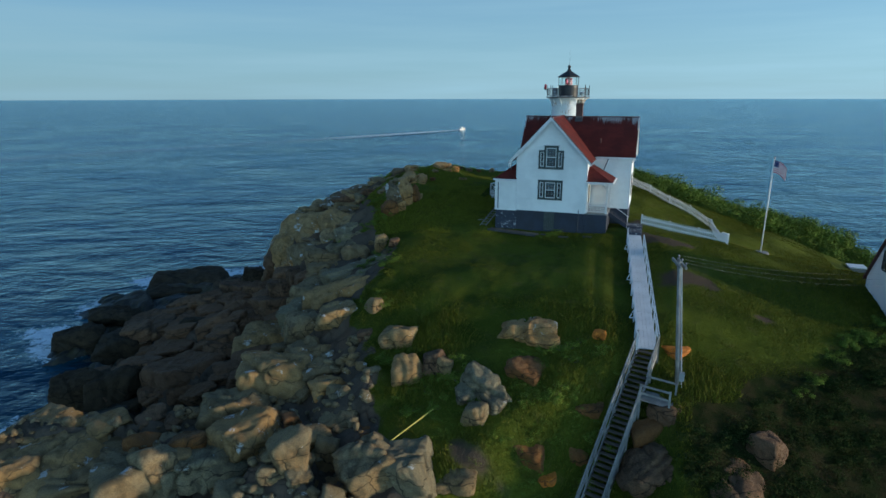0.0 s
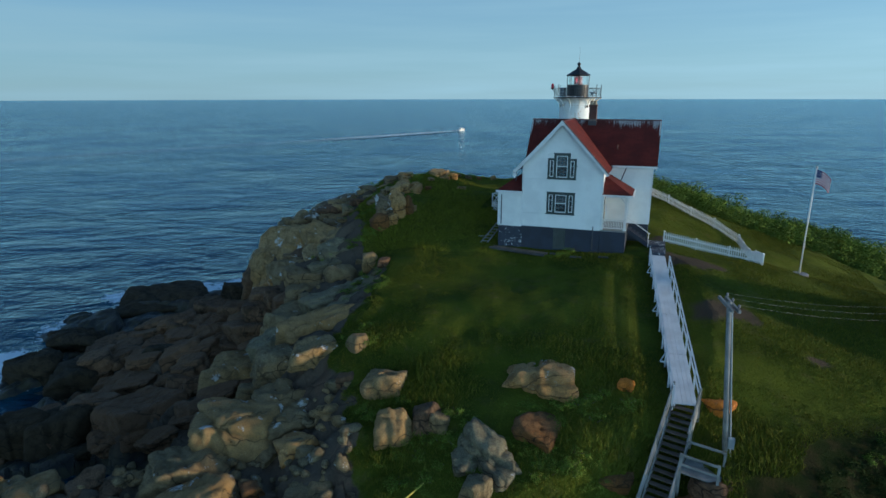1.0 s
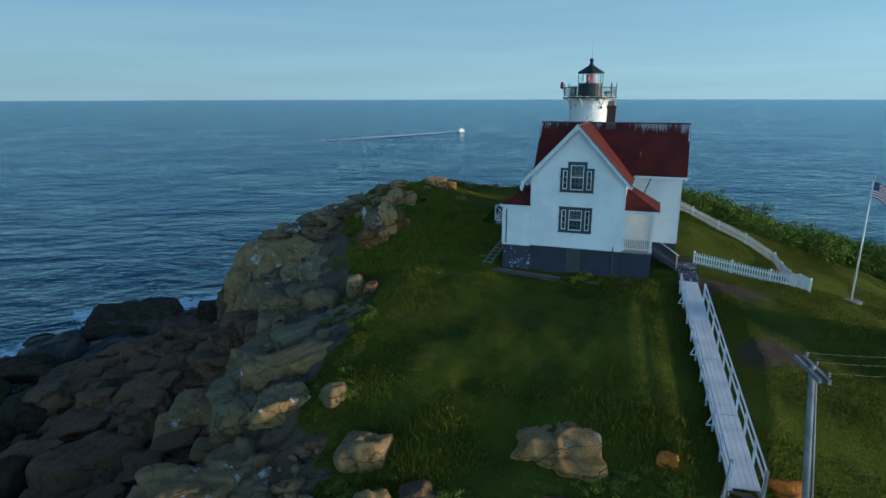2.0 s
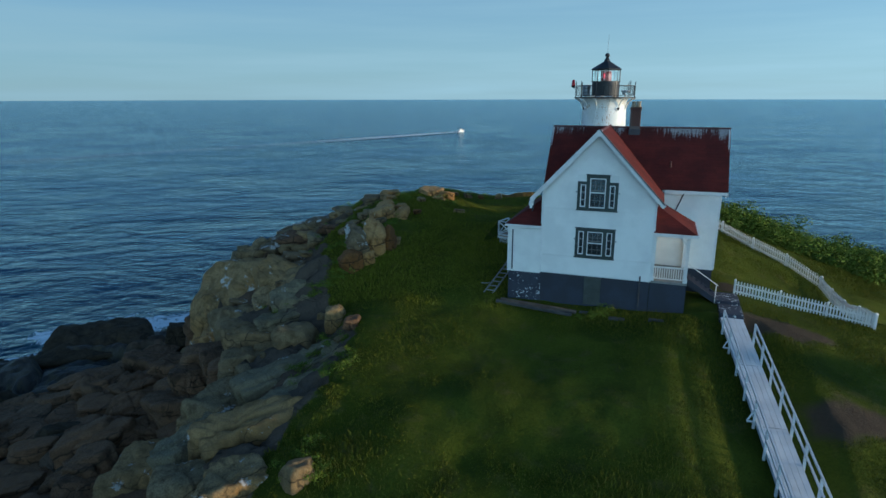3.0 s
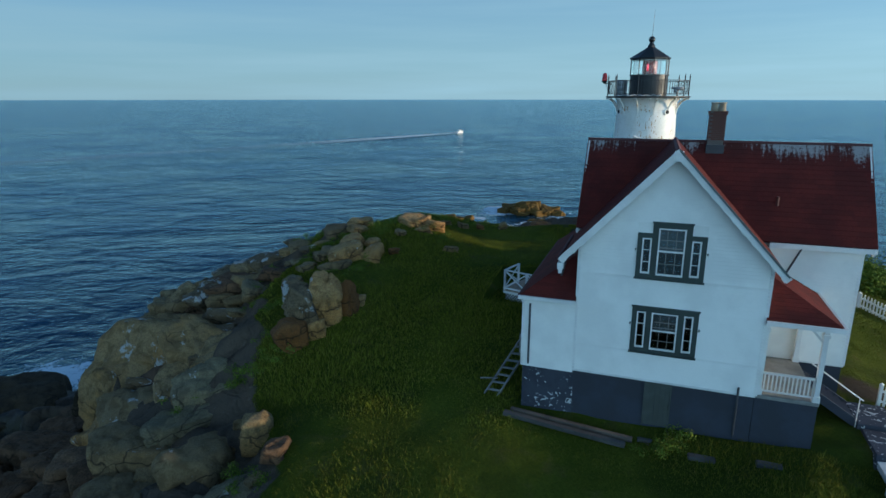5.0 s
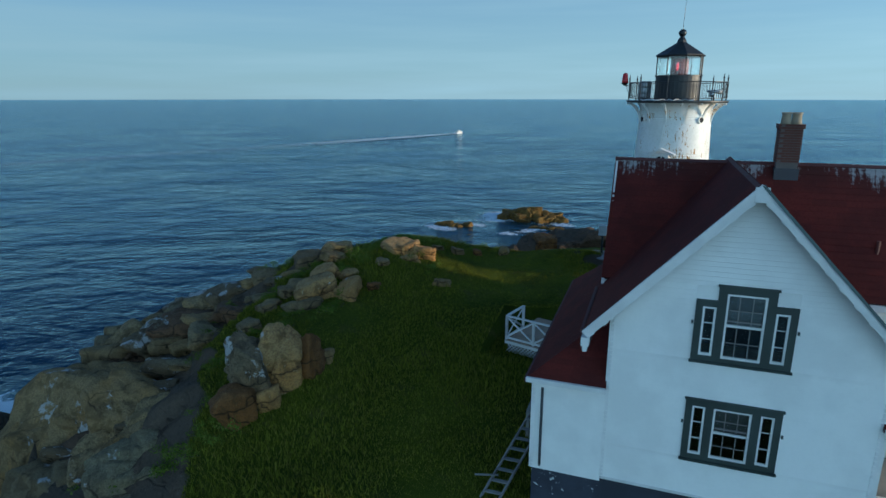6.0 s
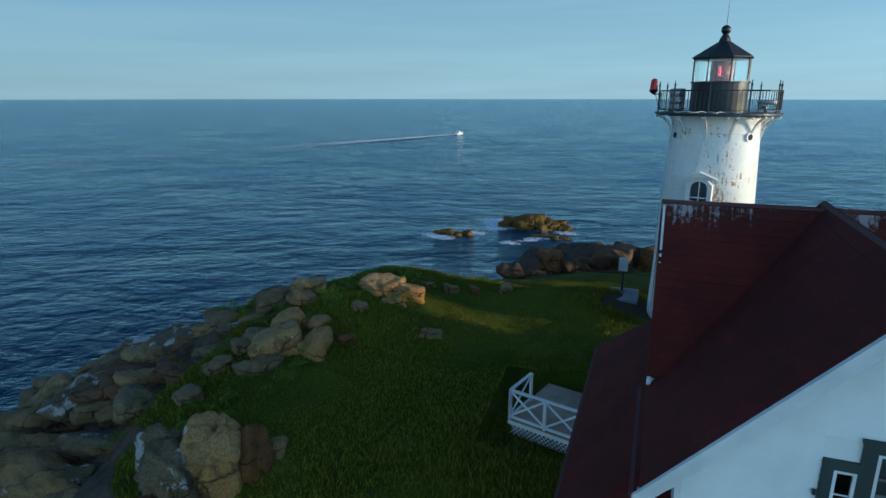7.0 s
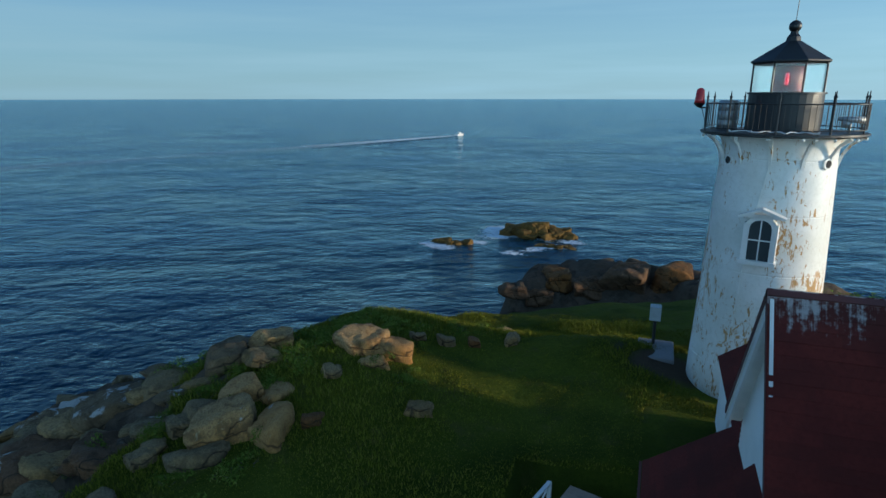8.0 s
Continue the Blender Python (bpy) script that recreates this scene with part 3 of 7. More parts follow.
def levels(z0, z1, step, extra=()):
    n = max(1, round((z1 - z0) / step))
    zs = [z0 + (z1 - z0) * i / n for i in range(n + 1)]
    for e in extra:
        i = min(range(len(zs)), key=lambda k: abs(zs[k] - e))
        zs[i] = e
    return sorted(set(zs))


SIDES = {
    "front": lambda c: (lambda u, d, z: (u, c - d, z)),
    "back": lambda c: (lambda u, d, z: (u, c + d, z)),
    "right": lambda c: (lambda u, d, z: (c + d, u, z)),
    "left": lambda c: (lambda u, d, z: (c - d, u, z)),
}


def clad_wall(parent, side, c, profile, z0, z1, openings=(), label="", pieces=False):
    """A wall with its openings left free, clad in overlapping clapboards; pieces: each board an object of its own."""
    extra = [o[2] for o in openings] + [o[3] for o in openings]
    zs = levels(z0, z1, 0.115, extra)
    place = SIDES[side](c)
    bm = BM()
    if not pieces:
        wall_strips(bm, profile, openings, zs, place, 0.14, 0.026)
        bmesh.ops.recalc_face_normals(bm, faces=bm.faces)
        return tagged(part("clapboard_wall", bm, M_WHITE, parent, label), kind="stuff")
    wall_strips(bm, profile, openings, levels(z0, z1, 0.35, extra), lambda u, d, z: place(u, d - 0.012, z), 0.13)
    bmesh.ops.recalc_face_normals(bm, faces=bm.faces)
    core = part("wall", bm, M_WHITE, parent, label)
    wall_strips(None, profile, openings, zs, place, 0.010, 0.040, 0.014, lambda b: part("clapboard", b, M_WHITE, core))
    return core


house = thing("keepers_house", (-7, 52, 12.6), "white clapboard keeper's house with red shingle roofs on a blue-grey foundation", "house")
FX0, FX1, FY, FZ = -11.15, -5.45, 48.6, 14.38      # gabled wing: its sides, its front, top of foundation
MX0, MX1, MY0, MY1 = -11.4, -2.25, 52.05, 56.35    # main block
WR, WE, WX = 22.02, 18.45, -8.4                      # wing ridge, eave height at the tips, ridge line
MR, ME, MY = 21.95, 18.72, 54.19
WS = (WR - WE) / 3.30                               # roof pitches
MS = (MR - ME) / 2.45


def wing_profile(z):
    top = WR - 0.12
    half = max((top - z) / WS, 0)
    return max(FX0, WX - half), min(FX1, WX + half)


def main_gable(z):
    half = min((MY1 - MY0) / 2, max((MR - 0.12 - z) / MS, 0))
    return MY - half, MY + half


UPPER = (-9.37, -7.33, 17.93, 19.72)
LOWER = (-9.35, -7.33, 15.38, 16.92)
clad_wall(house, "front", FY, wing_profile, FZ, 21.9, [UPPER, LOWER], "white clapboard gable wall", True)
clad_wall(house, "right", FX1, lambda z: (FY + 0.02, MY0), FZ, 18.75, [(50.2, 51.1, FZ, 16.45)])
clad_wall(house, "left", FX0, lambda z: (FY + 0.02, MY0), FZ, 18.75)
clad_wall(house, "front", MY0, lambda z: (FX1, MX1), FZ, 18.9, (), "white clapboard wall beside the porch", True)
clad_wall(house, "front", MY0, lambda z: (MX0, FX0), FZ, 18.9)
clad_wall(house, "right", MX1, main_gable, FZ, 21.8, [(53.7, 54.7, 15.3, 17.0), (53.7, 54.7, 18.2, 19.6)])
clad_wall(house, "left", MX0, main_gable, FZ, 21.8)
clad_wall(house, "back", MY1, lambda z: (MX0, MX1), FZ, 18.9)
clad_wall(house, "front", FY - 0.02, lambda z: (-12.95, FX0 - 0.02), 14.25, 16.9, (), "white clapboard annex wall", True)
clad_wall(house, "left", -12.95, lambda z: (FY, 56.9), 14.25, 16.9)
clad_wall(house, "back", 56.9, lambda z: (-12.95, MX0), 14.25, 16.9)

# foundation walls
for x0, x1, y0, y1, name in ((FX0 + 0.02, FX1 - 0.02, FY + 0.03, FY + 0.4, "foundation_wall"), (FX1 - 0.42, FX1 - 0.02, FY + 0.4, MY0, "foundation_wall"), (FX1 - 0.02, MX1 - 0.03, MY0 + 0.03, MY0 + 0.4, "foundation_wall"),
                             (MX1 - 0.43, MX1 - 0.03, MY0 + 0.4, MY1 - 0.03, "foundation_wall"), (MX0, MX1 - 0.43, MY1 - 0.43, MY1 - 0.03, "foundation_wall")):
    bm = BM()
    box(bm, x0, x1, y0, y1, 11.2, FZ)
    part(name, bm, M_BASE, house, "blue-grey painted foundation wall")
bm = BM()
box(bm, -12.93, FX0 + 0.02, FY + 0.01, FY + 0.4, 11.2, 14.25)
box(bm, -12.93, -12.5, FY + 0.4, 56.88, 11.2, 14.25)
part("foundation_wall", bm, M_FLAKE, house, "blue-grey foundation with flaking paint patches")


def shingle_plane(name, parent, corners, thick=0.10, row=0.19, label="", mat=None):
    """A roof plane of lapped shingle courses over a board. corners: eave left, eave right, top right, top left, from outside."""
    a, b, c, d = (Vector(p) for p in corners)
    bm = BM()
    nrm = (b - a).cross(d - a).normalized()
    slab(bm, (a - nrm * 0.02, b - nrm * 0.02, c - nrm * 0.02, d - nrm * 0.02), thick)
    for f in bm.faces:
        f.material_index = 1
    n = max(2, round(((d - a).length + (c - b).length) / 2 / row))
    rnd = random.Random(round(a.x * 31 + a.y * 7))
    for i in range(n):
        s0, s1 = i / n, min((i + 1.25) / n, 1)
        l0, r0, l1, r1 = a.lerp(d, s0), b.lerp(c, s0), a.lerp(d, s1), b.lerp(c, s1)
        u = 0.0
        width = max((r0 - l0).length, 0.05)
        while u < 1:
            e = min(1, u + rnd.uniform(0.5, 1.1) / width)
            p = [l0.lerp(r0, u), l0.lerp(r0, e), l1.lerp(r1, e), l1.lerp(r1, u)]
            lift = 0.010 + rnd.uniform(-0.003, 0.003)
            q = [bm.verts.new(p[0] + nrm * lift), bm.verts.new(p[1] + nrm * lift), bm.verts.new(p[2]), bm.verts.new(p[3])]
            w = [bm.verts.new(p[0] - nrm * 0.01), bm.verts.new(p[1] - nrm * 0.01)]
            bm.faces.new(q)
            bm.faces.new((w[0], w[1], q[1], q[0]))
            u = e
    ob = part(name, bm, mat or M_ROOF, parent, label)
    ob.data.materials.append(M_RED_EDGE)
    return tagged(ob, kind="stuff")


YF, YB = 48.27, 54.75                      # wing roof, front verge to its end behind the main ridge
LT, RT = WX - 3.30, WX + 3.30
MXL, MXR = -11.7, -1.95
shingle_plane("wing_roof", house, ((LT, YB, WE), (LT, YF, WE), (WX, YF, WR), (WX, YB, WR)), label="dull dark red shingle slope")
shingle_plane("wing_roof", house, ((RT, YF, WE), (RT, YB, WE), (WX, YB, WR), (WX, YF, WR)), label="bright red shingle slope")
shingle_plane("main_roof", house, ((MXL, MY - 2.45, ME), (MXR, MY - 2.45, ME), (MXR, MY, MR), (MXL, MY, MR)), label="dark red shingles streaked white below the ridge", mat=M_ROOF_STREAKED)
shingle_plane("main_roof", house, ((MXR, MY + 2.45, ME), (MXL, MY + 2.45, ME), (MXL, MY, MR), (MXR, MY, MR)), label="dark red shingle slope")
# the annex, porch and back ell share hipped or gabled red roofs
shingle_plane("annex_roof", house, ((-13.1, 57.1, 16.9), (-13.1, 48.4, 16.9), (-11.3, 50.1, 18.2), (-11.3, 57.1, 18.2)), label="dull red lean-to roof")
shingle_plane("annex_roof", house, ((-13.1, 48.4, 16.9), (-11.17, 48.4, 16.9), (-11.17, 50.1, 18.2), (-11.3, 50.1, 18.2)), label="red hipped end of the lean-to")
shingle_plane("porch_roof", house, ((FX1, 48.45, 16.95), (-3.4, 48.45, 16.95), (-5.30, 50.1, 18.02), (FX1, 50.1, 18.02)), label="bright red hipped porch roof")
shingle_plane("porch_roof", house, ((-3.4, 48.45, 16.95), (-3.4, MY0, 16.95), (-5.30, MY0, 18.02), (-5.30, 50.1, 18.02)), label="bright red porch roof slope")
shingle_plane("ell_roof", house, ((-11.2, 62.9, 17.16), (-11.2, 56.4, 17.16), (-10.3, 56.4, 17.8), (-10.3, 62.9, 17.8)), label="low red roof towards the tower")
shingle_plane("ell_roof", house, ((-8.6, 56.4, 16.6), (-8.6, 62.9, 16.6), (-10.3, 62.9, 17.8), (-10.3, 56.4, 17.8)), label="low red roof towards the tower")
clad_wall(house, "left", -11.05, lambda z: (56.4, 62.7), 14.0, 17.2)
clad_wall(house, "right", -8.8, lambda z: (56.4, 62.7), 14.0, 16.7)
clad_wall(house, "back", 62.7, lambda z: (max(-11.05, -10.3 - (17.7 - z) * 1.42), min(-8.8, -10.3 + (17.7 - z) * 1.42)), 14.0, 17.7)


def trim(points, w, h, name="trim", mat=None, label=""):
    bm = BM()
    for p, q in points:
        beam(bm, p, q, w, h)
    return part(name, bm, mat or M_TRIM, house, label)


# copy of the trim with the right rake's shade put into its colour
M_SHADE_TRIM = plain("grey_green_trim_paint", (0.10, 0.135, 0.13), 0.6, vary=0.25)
# barge boards with a scalloped inner edge under a slim crown moulding
for sgn in (-1, 1):
    tip, peak = Vector((WX + sgn * 3.33, YF - 0.035, WE - 0.13)), Vector((WX, YF - 0.035, WR - 0.10))
    bm = BM()
    beam(bm, tip, peak, 0.07, 0.20)
    board = part("barge_board", bm, M_TRIM, house, "white scalloped barge board")
    d = (peak - tip).normalized()
    n = 11
    for i in range(n):
        c = tip.lerp(peak, (i + 0.5) / n) + Vector((0, 0.01, -0.15))
        bm = BM()
        beam(bm, c - d * 0.07, c + d * 0.07, 0.04, 0.045)
        part("scallop", bm, M_TRIM, board)
    bm = BM()
    beam(bm, tip + Vector((0, -0.045, 0.115)), peak + Vector((0, -0.045, 0.115)), 0.05, 0.06)
    part("crown_moulding", bm, M_TRIM if sgn < 0 else M_SHADE_TRIM, board, "" if sgn < 0 else "dark grey-green crown moulding")
    bm = BM()
    slab(bm, [tip + Vector((0, 0.02, -0.02)), peak + Vector((0, 0.02, -0.02)), peak + Vector((0, 0.34, -0.02)), tip + Vector((0, 0.34, -0.02))], 0.02)
    bmesh.ops.recalc_face_normals(bm, faces=bm.faces)
    part("soffit", bm, M_TRIM, house)
    if sgn < 0:
        bm = BM()
        box(bm, tip.x - 0.08, tip.x + 0.10, YF - 0.09, YF + 0.25, WE - 0.42, WE - 0.20)
        box(bm, tip.x - 0.04, tip.x + 0.06, YF - 0.07, YF + 0.12, WE - 0.56, WE - 0.42)
        part("eave_bracket", bm, M_TRIM, house, "white carved eave bracket")
bm = BM()
box(bm, WX - 0.13, WX + 0.13, YF - 0.10, YF - 0.02, WR - 0.34, WR - 0.03)
part("peak_block", bm, M_TRIM, house, "small white block at the gable peak")
for x in (MXL, MXR):
    s = -1 if x == MXL else 1
    for sy in (-1, 1):
        bm = BM()
        beam(bm, (x - s * 0.06, MY + sy * 2.40, ME - 0.24), (x - s * 0.06, MY, MR - 0.21), 0.05, 0.30)
        beam(bm, (x - s * 0.16, MY + sy * 2.40, ME - 0.20), (x - s * 0.16, MY, MR - 0.18), 0.30, 0.02)
        part("barge_board", bm, M_TRIM, house, "white barge board under the roof edge")
trim([((MXL, MY - 2.42, ME - 0.12), (FX0 - 0.5, MY - 2.42, ME - 0.12))], 0.10, 0.16, "eave_gutter", None, "white eave gutter")
trim([((RT, MY - 2.42, ME - 0.12), (MXR, MY - 2.42, ME - 0.12))], 0.10, 0.16, "eave_gutter", None, "white eave gutter")
trim([((RT, MY0 - 0.13, ME - 0.22), (MX1, MY0 - 0.13, ME - 0.22))], 0.26, 0.05, "soffit")
trim([((-13.12, 48.36, 16.86), (FX0, 48.36, 16.86))], 0.08, 0.12, "eave_gutter")
trim([((-13.14, 48.36, 16.84), (-13.14, 57.1, 16.84))], 0.05, 0.10, "eave_board", M_RED_EDGE, "dull red eave board")
trim([((FX1, 48.42, 16.90), (-3.36, 48.42, 16.90))], 0.08, 0.14, "eave_gutter")
trim([((-3.36, 48.42, 16.90), (-3.36, MY0, 16.90))], 0.08, 0.14, "eave_gutter")
trim([((WX - 3.42, YF + 0.05, WE - 0.10), (WX - 3.42, MY0 - 0.2, WE - 0.10))], 0.07, 0.09, "eave_gutter", M_RED_EDGE, "narrow dull red gutter over the lean-to")
# corner boards
for x, y, z0, z1 in ((FX0, FY, FZ, 18.7), (FX1, FY, FZ, 18.7), (MX1, MY0, FZ, 18.6), (-12.95, FY - 0.02, 14.25, 16.8), (MX0, MY0, 17.5, 18.6)):
    bm = BM()
    box(bm, x - 0.05, x + 0.05, y - 0.03, y + 0.05, z0, z1)
    part("corner_board", bm, M_TRIM, house)
# sill boards over the foundation
trim([((FX0, FY - 0.03, FZ - 0.02), (FX1, FY - 0.03, FZ - 0.02))], 0.06, 0.06, "sill_board")
trim([((FX1, MY0 - 0.03, FZ - 0.02), (MX1, MY0 - 0.03, FZ - 0.02))], 0.06, 0.06, "sill_board")
# downpipes
for pts in (((-4.1, 51.80, 18.55), (-4.45, 51.96, 17.55)), ((-3.75, 51.96, 16.7), (-3.75, 51.96, 14.5)), ((-11.6, 48.55, 18.2), (-11.75, 48.9, 17.62)), ((-12.72, 48.54, 16.6), (-12.72, 48.54, 14.35)), ((-5.95, 48.54, 14.6), (-5.95, 48.54, 12.9)), ((-11.42, 50.2, 18.28), (-11.42, 54.6, 18.3))):
    bm = BM()
    tube(bm, pts[0], pts[1], 0.035)
    part("downpipe", bm, M_LEAD, house, "dark metal downpipe")


def sash(win, u0, u1, z0, z1, y, cols, meet=None, shade=0.0):
    """A white sliding sash with its bars, panes and roller blind."""
    f = BM()
    for a, b, c, d in ((u0, u1, z0, z0 + 0.055), (u0, u1, z1 - 0.045, z1), (u0, u0 + 0.045, z0 + 0.055, z1 - 0.045), (u1 - 0.045, u1, z0 + 0.055, z1 - 0.045)):
        box(f, a, b, y - 0.035, y + 0.02, c, d)
    rows = [z0 + 0.055, z1 - 0.045]
    if meet:
        box(f, u0 + 0.045, u1 - 0.045, y - 0.03, y + 0.02, meet - 0.025, meet + 0.025)
    s = part("sash", f, M_TRIM, win, "white painted sash")
    m = BM()
    for i in range(1, cols):
        u = u0 + (u1 - u0) * i / cols
        box(m, u - 0.009, u + 0.009, y - 0.015, y + 0.012, z0 + 0.05, z1 - 0.04)
    n = 4 if meet else 3
    if meet:
        box(m, u0 + 0.04, u1 - 0.04, y - 0.03, y + 0.012, meet + 0.10, meet + 0.125)
    for i in range(1, n):
        z = z0 + (z1 - z0) * i / n
        box(m, u0 + 0.04, u1 - 0.04, y - 0.015, y + 0.012, z - 0.009, z + 0.009)
    part("glazing_bars", m, M_BAR if meet else M_TRIM, win)
    g = BM()
    box(g, u0 + 0.04, u1 - 0.04, y - 0.004, y + 0.002, z0 + 0.05, z1 - 0.04)
    pane = part("pane", g, M_GLASS, win)
    pane.visible_shadow = False
    if shade:
        b = BM()
        box(b, u0 + 0.03, u1 - 0.03, y + 0.06, y + 0.07, z1 - shade * (z1 - z0), z1 - 0.03)
        part("roller_blind", b, M_BLIND, win, "dusky roller blind half drawn")


M_BLIND = plain("dusky_blind", (0.060, 0.066, 0.070), 0.8, vary=0.15)
M_BAR = plain("weathered_glazing_bars", (0.22, 0.20, 0.19), 0.7, vary=0.2)


def triple_window(x0, x1, z0, ztop, zside, label):
    """A tall middle window between two narrow ones, in a broad dark green surround."""
    y = FY
    w = BM()
    mid = (x0 + x1) / 2
    a, b = mid - 0.40, mid + 0.40
    s0, s1, s2, s3 = x0 + 0.15, x0 + 0.43, x1 - 0.43, x1 - 0.15
    t = y - 0.055
    boards = [(p, q, t, y + 0.10, c, d) for p, q, c, d in ((x0, s0, z0, zside), (s1, a, z0, zside), (b, s2, z0, zside), (s3, x1, z0, zside), (s0, s1, z0, z0 + 0.13), (s2, s3, z0, z0 + 0.13), (a, b, z0, z0 + 0.10),
              (s0, s1, zside - 0.15, zside), (s2, s3, zside - 0.15, zside), (a, b, ztop - 0.15, ztop))]
    if ztop > zside:
        boards += [(a - 0.18, a, t, y + 0.10, zside, ztop), (b, b + 0.18, t, y + 0.10, zside, ztop), (a - 0.21, b + 0.21, t - 0.04, t + 0.02, ztop, ztop + 0.05)]
    else:
        boards.append((x0 - 0.03, x1 + 0.03, t - 0.04, t + 0.02, ztop, ztop + 0.05))
    for u in (x0 - 0.06, x1 + 0.02):
        boards.append((u, u + 0.04, t - 0.03, t + 0.02, (z0 + zside) / 2 + 0.15, (z0 + zside) / 2 + 0.22))
    box(w, x0 - 0.03, x1 + 0.03, t - 0.06, t + 0.03, z0 - 0.05, z0)
    win = part("window", w, M_GREEN, house, label)
    for board in boards:
        piece = BM()
        box(piece, *board)
        part("surround_board", piece, M_GREEN, win)
    sash(win, a, b, z0 + 0.10, ztop - 0.15, y - 0.01, 3, (z0 + ztop) / 2, 0.5)
    sash(win, s0, s1, z0 + 0.13, zside - 0.15, y - 0.01, 1)
    sash(win, s2, s3, z0 + 0.13, zside - 0.15, y - 0.01, 1)


triple_window(UPPER[0], UPPER[1], 17.93, 19.72, 19.38, "stepped triple window in dark green surround")
triple_window(LOWER[0], LOWER[1], 15.38, 16.92, 16.92, "triple window in dark green surround")
# wall pieces beside the step of the upper window
bm = BM()
box(bm, UPPER[0], UPPER[0] + 0.44, FY - 0.012, FY + 0.1, 19.385, 19.72)
box(bm, UPPER[1] - 0.44, UPPER[1], FY - 0.012, FY + 0.1, 19.385, 19.72)
part("clapboard_wall", bm, M_WHITE, house)
for z0, z1 in ((15.3, 17.0), (18.2, 19.6)):
    w = BM()
    for p, q, c, d in ((53.58, 53.70, z0 - 0.1, z1 + 0.1), (54.70, 54.82, z0 - 0.1, z1 + 0.1), (53.70, 54.70, z0 - 0.1, z0), (53.70, 54.70, z1, z1 + 0.1)):
        box(w, MX1 - 0.02, MX1 + 0.05, p, q, c, d)
    win = part("window", w, M_GREEN, house, "sash window in dark green surround")
    g = BM()
    box(g, MX1 - 0.05, MX1 - 0.045, 53.7, 54.7, z0, z1)
    part("pane", g, M_GLASS, win)
    f = BM()
    box(f, MX1 - 0.055, MX1 - 0.02, 53.7, 54.7, (z0 + z1) / 2 - 0.03, (z0 + z1) / 2 + 0.03)
    box(f, MX1 - 0.055, MX1 - 0.02, 54.18, 54.22, z0, z1)
    part("sash", f, M_TRIM, win)
# rooms behind the windows: floors, and unseen inner walls near-black for want of light
bm = BM()
box(bm, FX0 + 0.15, FX1 - 0.15, FY + 0.2, MY1 - 0.2, 14.3, 14.4)
box(bm, FX0 + 0.15, FX1 - 0.15, FY + 0.2, MY1 - 0.2, 17.15, 17.3)
part("floor_boards", bm, M_TREAD, house)
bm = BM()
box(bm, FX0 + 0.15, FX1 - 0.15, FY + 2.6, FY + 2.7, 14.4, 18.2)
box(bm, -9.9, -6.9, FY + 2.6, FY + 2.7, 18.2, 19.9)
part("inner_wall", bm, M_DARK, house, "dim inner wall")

# cellar door
bm = BM()
for i in range(5):
    box(bm, -8.72 + i * 0.156, -8.72 + (i + 1) * 0.156 - 0.008, FY - 0.03, FY + 0.01, 12.75, 14.28)
box(bm, -8.76, -8.72, FY - 0.04, FY + 0.02, 12.7, 14.33)
box(bm, -7.94, -7.90, FY - 0.04, FY + 0.02, 12.7, 14.33)
door = part("cellar_door", bm, plain("drab_green_door_paint", (0.075, 0.085, 0.075), 0.75, vary=0.35), house, "drab grey-green plank cellar door")
bm = BM()
box(bm, -7.99, -7.96, FY - 0.06, FY - 0.03, 13.45, 13.6)
part("latch", bm, M_BLACK, door)

# porch
bm = BM()
box(bm, FX1, -3.68, 48.62, 51.9, 14.30, 14.42)
part("porch_floor", bm, M_GREY_WOOD, house, "grey painted porch floor")
bm = BM()
box(bm, FX1, -3.70, 48.66, 48.86, 11.6, 14.30)
box(bm, -3.90, -3.70, 48.86, 51.9, 11.6, 14.30)
part("foundation_wall", bm, M_BASE, house, "blue-grey painted porch foundation")
for x, y in ((-3.78, 48.72), (-3.78, 51.80), (FX1 + 0.08, 48.72)):
    bm = BM()
    box(bm, x - 0.07, x + 0.07, y - 0.07, y + 0.07, 14.42, 16.85)
    box(bm, x - 0.10, x + 0.10, y - 0.10, y + 0.10, 14.42, 14.62)
    box(bm, x - 0.10, x + 0.10, y - 0.10, y + 0.10, 16.55, 16.65)
    p = part("porch_post", bm, M_TRIM, house, "white square porch post")
    bm = BM()
    for sx, sy in ((-1, 0), (0, 1)):
        beam(bm, (x + sx * 0.07, y + sy * 0.07, 16.40), (x + sx * 0.42, y + sy * 0.42, 16.80), 0.04, 0.07)
    part("bracket", bm, M_TRIM, p)
bm = BM()
box(bm, FX1 + 0.15, -3.85, 48.69, 48.75, 15.12, 15.19)
box(bm, FX1 + 0.15, -3.85, 48.70, 48.74, 14.52, 14.57)
rail = part("porch_railing", bm, M_TRIM, house, "white porch railing")
for i in range(13):
    x = FX1 + 0.22 + i * 0.112
    bm = BM()
    box(bm, x - 0.02, x + 0.02, 48.705, 48.735, 14.57, 15.12)
    part("baluster", bm, M_TRIM, rail)
bm = BM()
box(bm, FX1 + 0.015, FX1 + 0.05, 50.2, 51.1, 14.43, 16.45)
part("door", bm, M_GREEN, house, "dark green porch door")
